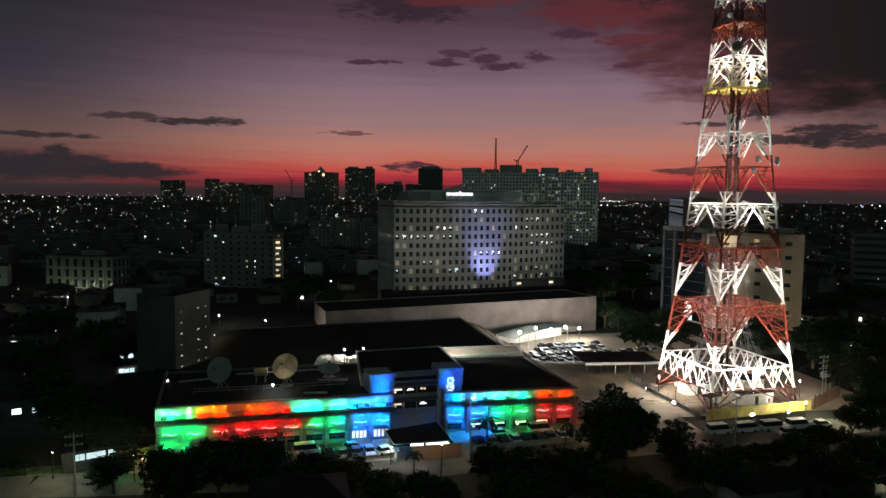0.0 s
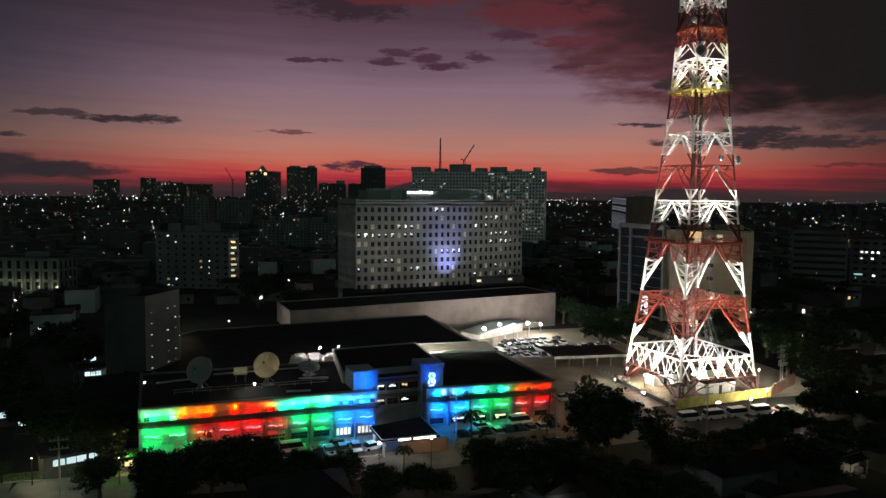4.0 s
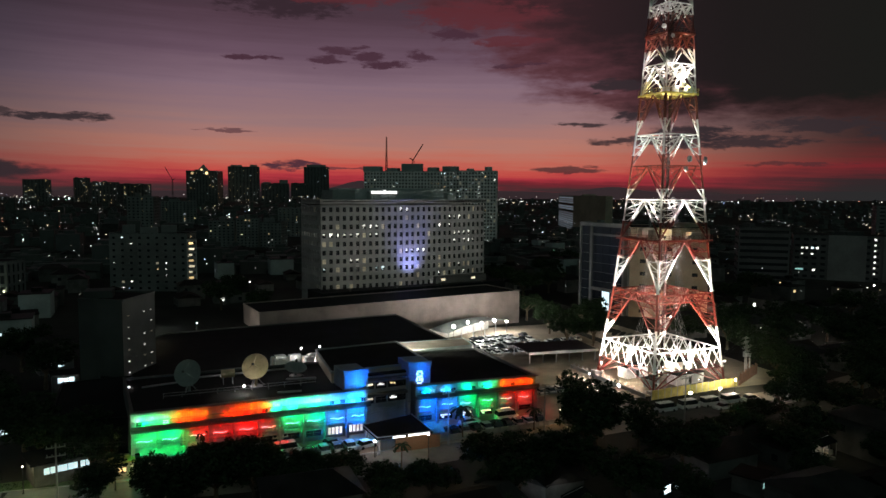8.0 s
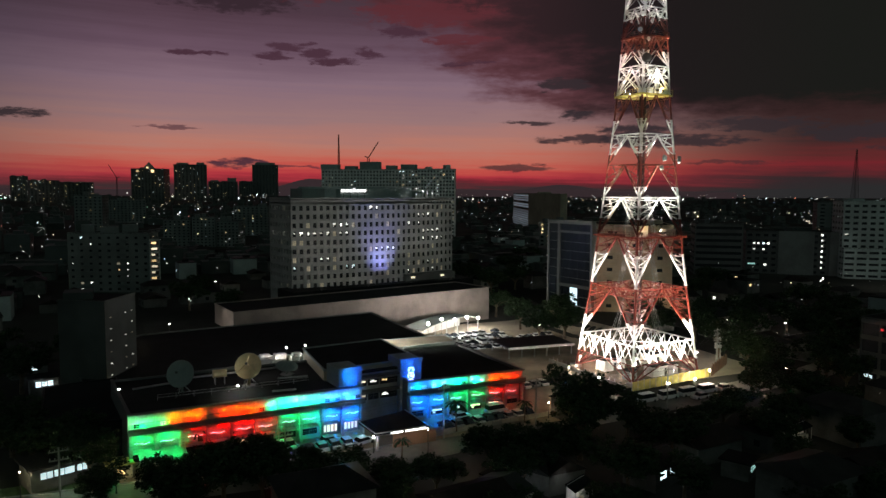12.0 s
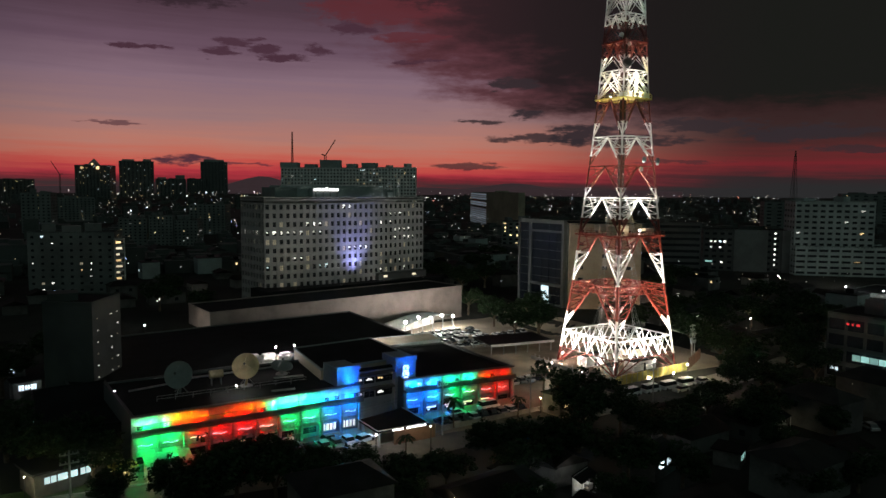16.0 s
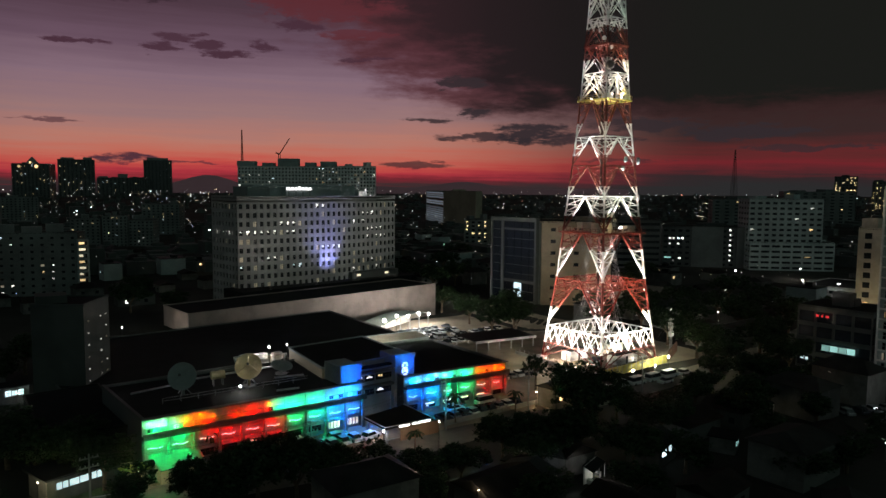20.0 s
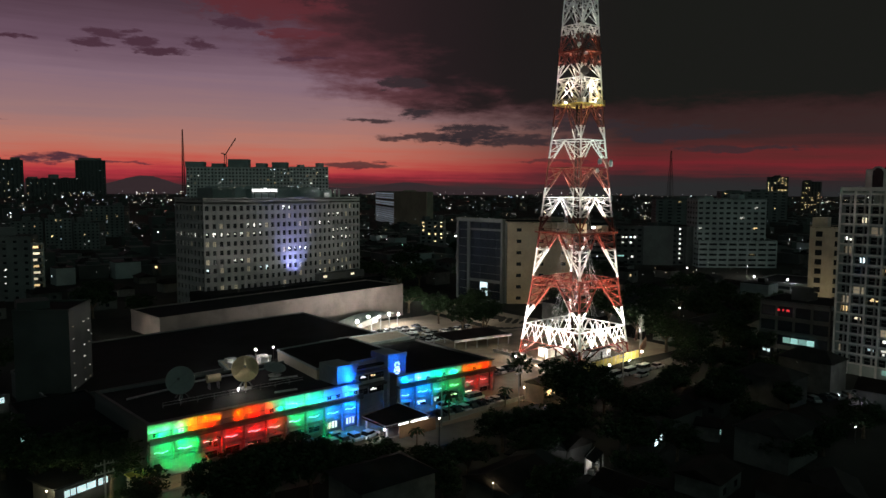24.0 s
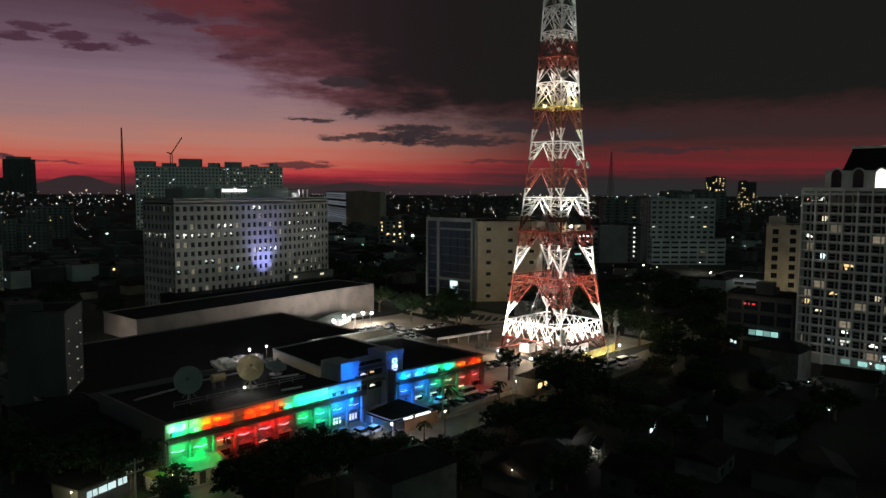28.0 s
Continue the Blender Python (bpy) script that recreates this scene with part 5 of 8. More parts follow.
for s0, z, w, mt in [(39.5, 4.5 + 3.1 * k, 0.9, M_LIT) for k in range(7)] + [(4.0, 17.6, 1.2, M_LIT), (6.2, 17.6, 1.2, M_LIT), (9.0, 17.6, 1.2, M_LITC), (11.5, 17.6, 1.2, M_LIT), (4.0, 14.2, 1.2, M_LIT), (9.0, 14.2, 1.2, M_LIT), (1.5, 5.6, 4.0, M_TEAL), (10.0, 5.2, 1.4, M_LIT)]:
    p = Vector((287, 183, 0)) + cu * s0 + cn * 0.1
    mb = Build()
    mb.bar(p + Vector((0, 0, z)), p + cu * w + Vector((0, 0, z)), 0.12, 0.9)
    put("lit_window", mb, mt, clinic)
apartment("glass_shop_building", (123.0, -9.0), (125.6, -27.5), 16, 17.2, 4, 4, M_DARKCONC, "dark glass-fronted commercial building with a green-lit floor", "commercial building", 0.15, 29, 3, 0.86, 0.72, dark=M_BLUEGLASS, lits=[M_LITDIM, M_LITC])
apartment("parking_deck", (222, 51), (228.4, 15), 30, 9.0, 7, 3, M_CONC, "pale open parking deck with white lamps on top", "car park", 0.25, 30, 3, 0.92, 0.5, roof_bits=0)
apartment("slim_tan_tower", (174.5, 3.5), (182, -12), 12, 36, 3, 11, M_CREAM, "slim cream apartment tower beside the larger one", "apartment building", 0.05, 31, 2, 0.35, 0.6)
flats = apartment("apartment_block", (-68.8, 235.0), (-34.6, 223.6), 13, 27.5, 9, 9, M_MID, "grey apartment block with balconies and lit stairs", "apartment building", 0.12, 32, 3, 0.34, 0.36, roof_bits=3)
fu = Vector((34.2, -11.4, 0)).normalized()
fn = Vector((fu.y, -fu.x, 0))
for s0, s1 in ((5.5, 13.5), (22.0, 27.0)):
    for r in range(9):
        p, q = Vector((-68.8, 235.0, 0)) + fu * s0 + fn * 0.5, Vector((-68.8, 235.0, 0)) + fu * s1 + fn * 0.5
        mb = Build()
        mb.bar(p + Vector((0, 0, 0.3 + r * 2.94)), q + Vector((0, 0, 0.3 + r * 2.94)), 1.0, 0.2)
        mb.bar(p + fn * 0.45 + Vector((0, 0, 0.8 + r * 2.94)), q + fn * 0.45 + Vector((0, 0, 0.8 + r * 2.94)), 0.12, 0.8)
        put("balcony", mb, M_MID, flats)
apartment("villa_block", (-142.4, 240.9), (-109.5, 229.4), 14, 15.6, 8, 3, M_MID, "pale classical building with tall columns lit from below", "building", 0.0, 33, 4, 0.45, 0.75, bays=True)
for x in (-139, -131, -123, -115):
    lamp("villa_lamp", "POINT", (x, 239.7 - (x + 142.4) * 0.35 - 3.0, 1.5), (0.9, 0.95, 0.6), 380, size=0.4)
# slim dark block with slit windows
slab = prism_thing("slit_window_block", [(-47.5, 43.7), (-41.3, 55.7), (-50.5, 60.5), (-57, 49)], 22.6, "dark slim block with small lit slit windows", "building", M_FARROOF, M_ROOF, 0.5)
pa, pb = Vector((-47.5, 43.7, 0)), Vector((-41.3, 55.7, 0))
pu = (pb - pa).normalized()
pn = Vector((pu.y, -pu.x, 0))
for c, s in enumerate((2.2, 8.6, 11.6)):
    for r in range(7):
        if (c * 3 + r * 5) % 7 == 0:
            continue
        p = pa + pu * s + pn * 0.03 + Vector((0, 0, 3.5 + r * 2.6))
        mb = Build()
        mb.bar(p - pu * 0.26, p + pu * 0.26, 0.12, 0.15)
        put("slit_window", mb, M_LIT if (r + c) % 3 else M_LITDIM, slab)
mb = Build()
mb.box(-56, 50, 22.6, -50, 56, 24.4)
put("roof_unit", mb, M_FARROOF, slab)
# lit stair at the end of the apartment block
stair = thing("lit_stairwell", pose(0, 0, 0), "open stair tower with warm lit landings", "building")
mb = Build()
mb.box(-34.9, 219, 0, -34.5, 225, 24.5)
mb.box(-30.8, 219, 0, -30.4, 225, 24.5)
put("wall", mb, M_GREY, stair)
for r in range(9):
    mb = Build()
    mb.box(-34.5, 218.5, r * 2.7 + 2.2, -30.8, 225, r * 2.7 + 2.45)
    mb.box(-34.5, 218.4, r * 2.7 + 2.45, -30.8, 218.5, r * 2.7 + 3.2)
    put("landing", mb, M_CONC, stair)
    if r < 8:
        mb = Build()
        mb.box(-33.9, 224.6, r * 2.7 + 3.2, -31.4 - 0.5 * (r % 3), 224.9, r * 2.7 + 4.1)
        put("lit_landing", mb, (M_LITCREAM, M_LITW, M_LITCREAM)[r % 3], stair)


# ---- residential tower with the grid front and arched attic ----
def grid_tower():
    a, b = Vector((125, -29, 0)), Vector((128, -78, 0))
    u = (b - a).normalized()
    n = Vector((u.y, -u.x, 0))
    H, rows, cols = 48.4, 17, 14
    root = apartment("grid_front_tower", (125, -29), (128, -78), 22, H, cols, rows, M_GREY, "tall residential tower with a white grid of balconies and lit rooms", "apartment building", 0.24, 41, 6, 0.88, 0.82, 3.0, 0, recess=1.2, lits=[M_LIT, M_LITW, M_LITC, M_LITDIM, M_LITDIM, M_LITCREAM])
    L = (b - a).length
    bay = Build()
    bay.box(-0.24, -0.35, 0.0, 0.24, 0.0, H)
    bm_ = bay.mesh("pier", [M_WALL])
    ang = math.degrees(math.atan2(u.y, u.x))
    for k in range(cols + 1):
        p = a + u * (L * k / cols)
        put("pier", bm_, [], root, pose(p.x, p.y, 0, 0, 0, ang))
    fl = Build()
    fl.box(0, -0.25, -0.22, L, 0.0, 0.22)
    fm = fl.mesh("floor_band", [M_WALL])
    for r in range(rows + 1):
        put("floor_band", fm, [], root, pose(a.x, a.y, 3.0 + r * (H - 4.0) / rows, 0, 0, ang))
    mb = Build()
    mb.bar(a - n * 0 + Vector((0, 0, H + 0.3)), b + Vector((0, 0, H + 0.3)), 1.2, 1.0)
    put("cornice", mb, M_WALL, root)
    # attic storey
    mb = Build()
    p0, p1 = a + u * 5 - n * 1.5, b - u * 4 - n * 1.5
    q0, q1 = p0 - n * 14, p1 - n * 14
    mb.prism([(p.x, p.y) for p in (p0, p1, q1, q0)], H - 0.2, H + 5.4)
    put("attic_wall", mb, M_WALL, root)
    k0, k1 = p0 + u * 4 - n * 1, p1 - u * 4 - n * 1
    l0, l1 = k0 - n * 11, k1 - n * 11
    t0, t1, s1, s0 = k0 + u * 2 - n * 1.5, k1 - u * 2 - n * 1.5, l1 - u * 2 + n * 1.5, l0 + u * 2 + n * 1.5
    mb = Build()
    lo, hi = H + 5.4, H + 11.5
    P = [Vector((p.x, p.y, lo)) for p in (k0, k1, l1, l0)] + [Vector((p.x, p.y, hi)) for p in (t0, t1, s1, s0)]
    mb.solid(P, [(0, 1, 5, 4), (1, 2, 6, 5), (2, 3, 7, 6), (3, 0, 4, 7), (4, 5, 6, 7)])
    put("mansard_roof", mb, M_ROOF, root)
    mb = Build()
    ring = [Vector((p.x, p.y, hi + 0.2)) for p in (t0, t1, s1, s0)]
    for p, q in zip(ring, ring[1:] + ring[:1]):
        mb.bar(p, q, 0.8, 0.7)
    put("roof_cornice", mb, M_WALL, root)
    for k in range(7):
        c = p0 + u * (3.0 + k * 5.4) + n * 0.1
        mb = Build()
        arch = [(-1.4, 0.0), (1.4, 0.0)] + [(1.4 * math.cos(t * math.pi / 8), 3.6 + 1.6 * math.sin(t * math.pi / 8)) for t in range(9)]
        mb.face([c + u * x + Vector((0, 0, H + 0.6 + z)) for x, z in arch])
        put("arched_window", mb, M_LIT if k == 2 else M_LITDIM if k == 3 else M_GLASS, root)
        mb = Build()
        rim = [(-1.55, 0.0)] + [(-1.55 * math.cos(t * math.pi / 8), 3.6 + 1.75 * math.sin(t * math.pi / 8)) for t in range(9)] + [(1.55, 0.0)]
        for (x, z), (x2, z2) in zip(rim, rim[1:]):
            mb.bar(c + u * x + n * 0.1 + Vector((0, 0, H + 0.6 + z)), c + u * x2 + n * 0.1 + Vector((0, 0, H + 0.6 + z2)), 0.4)
        put("arch_trim", mb, M_WALL, root)
    # slim mullions that halve each bay, and glazed balcony rails
    mul = Build()
    mul.box(-0.07, -0.1, 3.0, 0.07, 0.9, H - 1)
    mm = mul.mesh("mullion", [M_WALL])
    for k in range(cols):
        p = a + u * (L * (k + 0.62) / cols) - n * 0.1
        put("mullion", mm, [], root, pose(p.x, p.y, 0, 0, 0, ang))
    rl = Build()
    rl.box(0, -0.2, -0.04, L, -0.12, 0.04)
    rm = rl.mesh("balcony_rail", [M_STEEL])
    for r in range(rows):
        put("balcony_rail", rm, [], root, pose(a.x, a.y, 4.2 + r * (H - 4.0) / rows, 0, 0, ang))
    for k in range(3):
        p = a + u * (12 + k * 4.2) + n * 0.4
        mb = Build()
        mb.bar(p + Vector((0, 0, 1.9)), p + u * 2.2 + Vector((0, 0, 1.9)), 0.2, 1.3)
        put("shop_window", mb, M_TEAL, root)


grid_tower()


# ---- far towers, mast and cranes ----
for nm, a, b, dep, H, cols, rows, lit, seed, lab in (
        ("far_tower", (-43.7, 2057), (42, 2031), 60, 102, 10, 24, 0.22, 51, "far dark tower with a lit crown"),
        ("far_tower", (120, 3069), (252, 3059), 90, 147, 9, 34, 0.16, 52, "far dark residential tower"),
        ("far_tower", (257, 3062), (376, 3047), 90, 76, 8, 18, 0.16, 53, "far dark lower residential tower with lit windows"),
        ("far_tower", (615, 4224), (764, 4199), 90, 188, 8, 34, 0.03, 54, "far dark slab tower against the red sky"),
        ("far_tower", (540, 4240), (640, 4200), 90, 90, 8, 14, 0.1, 55, "far dark block in front of the hills"),
        ("far_tower", (-560, 2600), (-480, 2620), 60, 78, 8, 16, 0.29, 56, "far dark tower among city lights"),
        ("far_tower", (-420, 2700), (-370, 2710), 60, 86, 6, 18, 0.29, 57, "far dark tower among city lights"),
        ("far_tower", (-330, 2400), (-250, 2420), 60, 70, 8, 14, 0.29, 58, "far dark tower among city lights"),
        ("far_tower", (-230, 2300), (-150, 2330), 60, 64, 8, 14, 0.29, 59, "far dark tower among city lights"),
        ("far_tower", (-1000, 1900), (-930, 1930), 60, 70, 8, 14, 0.1, 60, "far dark tower among city lights"),
        ("far_tower", (-70, 900), (-25, 905), 30, 32, 10, 10, 0.06, 61, "mid-distance grey block with a few lit windows"),
        ("far_tower", (-19, 492), (1.5, 487), 20, 22.5, 6, 9, 0.09, 62, "mid-distance grey residential block with a few lit windows"),
        ("far_tower", (2.5, 484), (20, 480), 20, 24.5, 6, 10, 0.09, 63, "mid-distance grey residential block with a few lit windows"),
        ("far_tower", (21, 482), (38, 475), 20, 21.0, 6, 8, 0.2, 64, "mid-distance grey residential block with a lit stair"),
        ("far_tower", (52, 620), (84, 606), 24, 30, 8, 11, 0.2, 70, "grey tower block with rows of lit windows"),
        ("far_tower", (-96, 690), (-70, 684), 24, 40, 6, 12, 0.05, 71, "pale grey tower block among dark roofs"),
        ("far_tower", (1220, 610), (1235, 578), 30, 72, 6, 16, 0.31, 65, "far tower with rows of yellow lights"),
        ("far_tower", (1252, 560), (1264, 531), 30, 63, 6, 14, 0.31, 66, "far tower with rows of yellow lights"),
        ("far_tower", (236, 330), (250, 318), 16, 24, 4, 8, 0.5, 67, "block with a column of warm lit windows"),
        ("far_tower", (900, 500), (960, 430), 50, 45, 8, 10, 0.08, 68, "far grey block among low roofs"),
        ("far_tower", (640, 420), (700, 360), 40, 36, 8, 9, 0.06, 69, "far grey block among low roofs")):
    # blocks 1000 m or more out in x or y take the darkest concrete
    apartment(nm, a, b, dep, H, cols, rows, M_MID if a[1] < 1000 and a[0] < 1000 else M_DARKCONC, lab, "tower block", lit * (0.55 if lit < 0.3 else 1.2), seed, 4, *((0.42, 0.4) if lit < 0.3 else (0.5, 0.5)), roof_bits=2, joined=True, lits=[M_LITY] if lit >= 0.3 else [M_LIT, M_LITY, M_LITC, M_LITW])
crown = thing("crown_pavilion", pose(0, 2044, 101.5, 0, 0, -17), "pointed lit pavilion on top of a far dark tower", "pavilion")
mb = Build()
mb.solid([(-14, 0, 0), (14, 0, 0), (14, 30, 0), (-14, 30, 0), (0, 15, 19)], [(0, 1, 4), (1, 2, 4), (2, 3, 4), (3, 0, 4), (3, 2, 1, 0)])
put("roof", mb, M_DARKGREY, crown)
for x, z, r in ((-27, -7, 4.0), (14, -7, 4.5), (0, 3, 2.6)):
    mb = Build()
    mb.tube((x, -3, z), (x, -2, z), r, r * 0.7, n=8)
    put("crown_light", mb, M_LITW, crown)
for x0, y0, x1, y1, z, h in ((134, 3075, 180, 3120, 147, 7), (214, 3072, 244, 3110, 147, 9), (268, 3070, 300, 3110, 76, 6), (340, 3060, 372, 3100, 76, 16), (640, 4230, 750, 4270, 188, 14)):
    mb = Build()
    mb.box(x0, y0, z - 1, x1, y1, z + h)
    tagged(put("penthouse", mb, M_DARKGREY), "dark roof storey of a far tower", "penthouse", "far penthouses")

mast = thing("radio_mast", pose(425, 1585, 0), "thin red lattice radio mast on the skyline", "mast")
mast2 = thing("radio_mast", pose(3400, 2420, 0), "faint dark lattice mast far off on the horizon", "mast")
mb = Build()
for k in range(22):
    za, zb = k * 12, k * 12 + 12
    ha, hb = 13 * (1 - za / 290) + 0.8, 13 * (1 - zb / 290) + 0.8
    for i in range(4):
        ca, cb = CORNERS[i], CORNERS[(i + 1) % 4]
        mb.bar((ca[0] * ha, ca[1] * ha, za), (ca[0] * hb, ca[1] * hb, zb), 1.5)
        mb.bar((ca[0] * ha, ca[1] * ha, za), (cb[0] * hb, cb[1] * hb, zb), 0.9)
put("lattice", mb, M_DARKSTEEL, mast2)
mb = Build()
for k in range(30):
    za, zb = k * 6, k * 6 + 6
    ha, hb = 3.2 * (1 - za / 190) + 0.5, 3.2 * (1 - zb / 190) + 0.5
    for i in range(4):
        ca, cb = CORNERS[i], CORNERS[(i + 1) % 4]
        mb.bar((ca[0] * ha, ca[1] * ha, za), (ca[0] * hb, ca[1] * hb, zb), 0.8)
        mb.bar((ca[0] * ha, ca[1] * ha, za), (cb[0] * hb, cb[1] * hb, zb), 0.6)
put("lattice", mb, M_RED, mast)


def crane(x, y, h, jib, ang, label):
    root = thing("tower_crane", pose(x, y, 0, 0, 0, ang), label, "crane", "cranes")
    mb = Build()
    for i in range(4):
        mb.bar((CORNERS[i][0] * 1.2, CORNERS[i][1] * 1.2, 0), (CORNERS[i][0] * 1.2, CORNERS[i][1] * 1.2, h), 0.5)
    put("crane_mast", mb, M_DARKSTEEL, root)
    mb = Build()
    mb.bar((0, 0, h), (jib * 0.55, 0, h + jib * 0.85), 1.2)
    mb.bar((0, 0, h), (-jib * 0.2, 0, h + 2), 1.5)
    put("jib", mb, M_DARKSTEEL, root)


crane(268, 850, 92, 26, -30, "luffing crane on a building site behind the slab")
crane(-78, 1950, 74, 40, 150, "luffing crane beside a far tower")


# ---- low-rise city ----
def house_proto(name, w, d, h, roof, roof_mat, wall_mat, lit, label):
    root = thing(name, pose(0, 0, -50), label, "house", "low-rise houses")
    mb = Build()
    mb.box(-w / 2, -d / 2, 0, w / 2, d / 2, h)
    put("wall", mb, wall_mat, root)
    mb = Build()
    o = 0.5
    if roof == "gable":
        r = d * 0.22
        P = [(-w / 2 - o, -d / 2 - o, h), (w / 2 + o, -d / 2 - o, h), (w / 2 + o, d / 2 + o, h), (-w / 2 - o, d / 2 + o, h), (-w / 2 - o, 0, h + r), (w / 2 + o, 0, h + r)]
        mb.solid(P, [(0, 1, 5, 4), (2, 3, 4, 5), (1, 2, 5), (3, 0, 4), (3, 2, 1, 0)])
    elif roof == "hip":
        r = d * 0.22
        P = [(-w / 2 - o, -d / 2 - o, h), (w / 2 + o, -d / 2 - o, h), (w / 2 + o, d / 2 + o, h), (-w / 2 - o, d / 2 + o, h), (-w / 4, 0, h + r), (w / 4, 0, h + r)]
        mb.solid(P, [(0, 1, 5, 4), (2, 3, 4, 5), (1, 2, 5), (3, 0, 4), (3, 2, 1, 0)])
    else:
        mb.box(-w / 2 - 0.2, -d / 2 - 0.2, h, w / 2 + 0.2, d / 2 + 0.2, h + 0.3)
        mb.box(-w / 4, -d / 6, h + 0.3, 0, d / 6, h + 1.8)
    put("roof", mb, roof_mat, root)
    store = {m.name: pane_mesh("window", 1.3, 1.2, m) for m in (M_GLASS, M_LIT, M_LITW, M_LITC)}
    n = 2
    for k in range(n):
        x = -w / 2 + (k + 0.5) * w / n
        for z in ([1.6] if h < 5 else [4.6]):
            m = lit if (lit and k == 0) else M_GLASS
            put("window", store[m.name], [], root, pose(x, -d / 2 - 0.04, z))
    return root


PROTO = [house_proto("house", 10, 8, 3.6, "gable", M_TILE, M_HOUSE, None, "dark low house with a sheet-metal gable roof"),
         house_proto("house", 12, 9, 6.6, "hip", M_ROOF2, M_HOUSE, None, "dark two-storey house with a hipped roof"),
         house_proto("house", 9, 9, 6.8, "flat", M_ROOF, M_HOUSE, M_LITW, "flat-roofed house with a lit window"),
         house_proto("house", 14, 8, 4.0, "gable", M_ROOF2, M_HOUSE, M_LIT, "long low house with a lit room"),
         house_proto("house", 11, 10, 9.6, "flat", M_ROOF2, M_GREY, M_LITC, "three-storey flat-roofed house with a cool lit window")]
KEEP_CLEAR = [(280, 140, 345, 205), (-25, 470, 42, 505), (48, 600, 90, 635), (-100, 680, -64, 712), (405, 565, 475, 790), (-64, -20, 112, 175), (119, -82, 152, -6), (115, 85, 160, 140), (296, 80, 372, 170), (216, 10, 270, 62), (-60, 38, -38, 66), (-145, 220, -98, 265), (-75, 215, -22, 260),
              (170, -16, 198, 8), (0, 150, 100, 200), (245, 160, 300, 210), (118, 470, 260, 580)]


def is_clear(x, y, r=7):
    return all(not (a - r < x < c + r and b - r < y < d + r) for a, b, c, d in KEEP_CLEAR)


rng = random.Random(77)
for gx in range(-14, 30):
    for gy in range(-6, 26):
        x, y = gx * 17 + rng.uniform(-4, 4), gy * 17 + rng.uniform(-4, 4)
        az = math.degrees(math.atan2(x + 45, y + 125))
        far = math.hypot(x + 45, y + 125)
        if not is_clear(x, y) or az < -26 or az > 78 or far < 62 or rng.random() < 0.3:
            continue
        if far > 330 and rng.random() < 0.45:
            continue
        k = rng.choices(range(5), (5, 4, 1, 1, 1 if far > 180 else 0))[0]
        s = rng.uniform(0.8, 1.2)
        copy_thing(PROTO[k], pose(x, y, 0, 0, 0, rng.choice((0, 90, 180, 270)) + 7 + rng.uniform(-6, 6)) @ Matrix.Diagonal((s, s, rng.uniform(0.85, 1.15), 1)))
for p in PROTO:
    for o in (*p.children_recursive, p):
        bpy.data.objects.remove(o)

# farther roofs and blocks, too many to count
mb, lights = Build(), Build()
rng = random.Random(99)
for k in range(2600):
    r = 420 + 3600 * rng.random() ** 1.5
    az = radians(rng.uniform(-27, 80))
    x, y = -45 + r * math.sin(az), -125 + r * math.cos(az)
    if not is_clear(x, y, 20):
        continue
    w, d = rng.uniform(8, 19), rng.uniform(8, 19)
    h = rng.uniform(4, 8) if rng.random() < 0.85 else rng.uniform(10, 21)
    if az > radians(24) and r < 1200:
        h = min(h, 9)
    mi = 0 if rng.random() < 0.75 else 1
    mb.box(x - w / 2, y - d / 2, 0, x + w / 2, y + d / 2, h, mi)
    if rng.random() < 0.5:
        mb.box(x - w * 0.2, y - d * 0.2, h, x + w * 0.25, y + d * 0.3, h + rng.uniform(1.2, 2.8), mi)
    # a few lit rooms on the sides that face the street
    side = 1 if x > -45 else -1
    for _ in range(0 if r > 1700 else rng.choice((0, 0, 0, 1, 1)) if h < 9 else rng.randint(1, 6)):
        p, z, q = rng.uniform(-0.42, 0.42), rng.uniform(1.5, h - 1.2), 0.00042 * r * rng.uniform(0.7, 1.3)
        if rng.random() < 0.6:
            cx, cy = x + p * w, y - d / 2 - 0.05
            lights.solid([(cx - q, cy, z - q), (cx + q, cy, z - q), (cx + q, cy, z + q), (cx - q, cy, z + q)], [(0, 1, 2, 3)])
        else:
            cx, cy = x - side * (w / 2 + 0.05), y + p * d
            lights.solid([(cx, cy - q, z - q), (cx, cy + q, z - q), (cx, cy + q, z + q), (cx, cy - q, z + q)], [(0, 1, 2, 3)])
tagged(put("distant_city", mb, [M_FARROOF, M_DARKCONC]), "countless dark roofs of the distant city", "city", kind="stuff")


def spark(x, y, z, s):
    lights.solid([(x - s, y, z), (x, y - s, z), (x + s, y, z), (x, y + s, z), (x, y, z + s), (x, y, z - s)],
                 [(0, 1, 4), (1, 2, 4), (2, 3, 4), (3, 0, 4), (1, 0, 5), (2, 1, 5), (3, 2, 5), (0, 3, 5)])


streets = [(rng.uniform(-27, 80), rng.uniform(400, 4200), rng.uniform(0, 180)) for _ in range(90)]
for az, r, ang in streets:
    x0, y0 = -45 + r * math.sin(radians(az)), -125 + r * math.cos(radians(az))
    n = rng.randint(4, 14)
    for k in range(n):
        x, y = x0 + math.cos(radians(ang)) * k * 26, y0 + math.sin(radians(ang)) * k * 26
        d = math.hypot(x + 45, y + 125)
        spark(x, y, rng.uniform(7, 12), d * rng.uniform(0.0003, 0.0006))
for k in range(400):
    r = 240 + 4100 * rng.random() ** 0.8
    az = radians(rng.uniform(-27, 80))
    x, y = -45 + r * math.sin(az), -125 + r * math.cos(az)
    if is_clear(x, y, 3):
        spark(x, y, rng.uniform(3, 14), r * rng.choice((0.0003, 0.0004, 0.0005, 0.0008)))
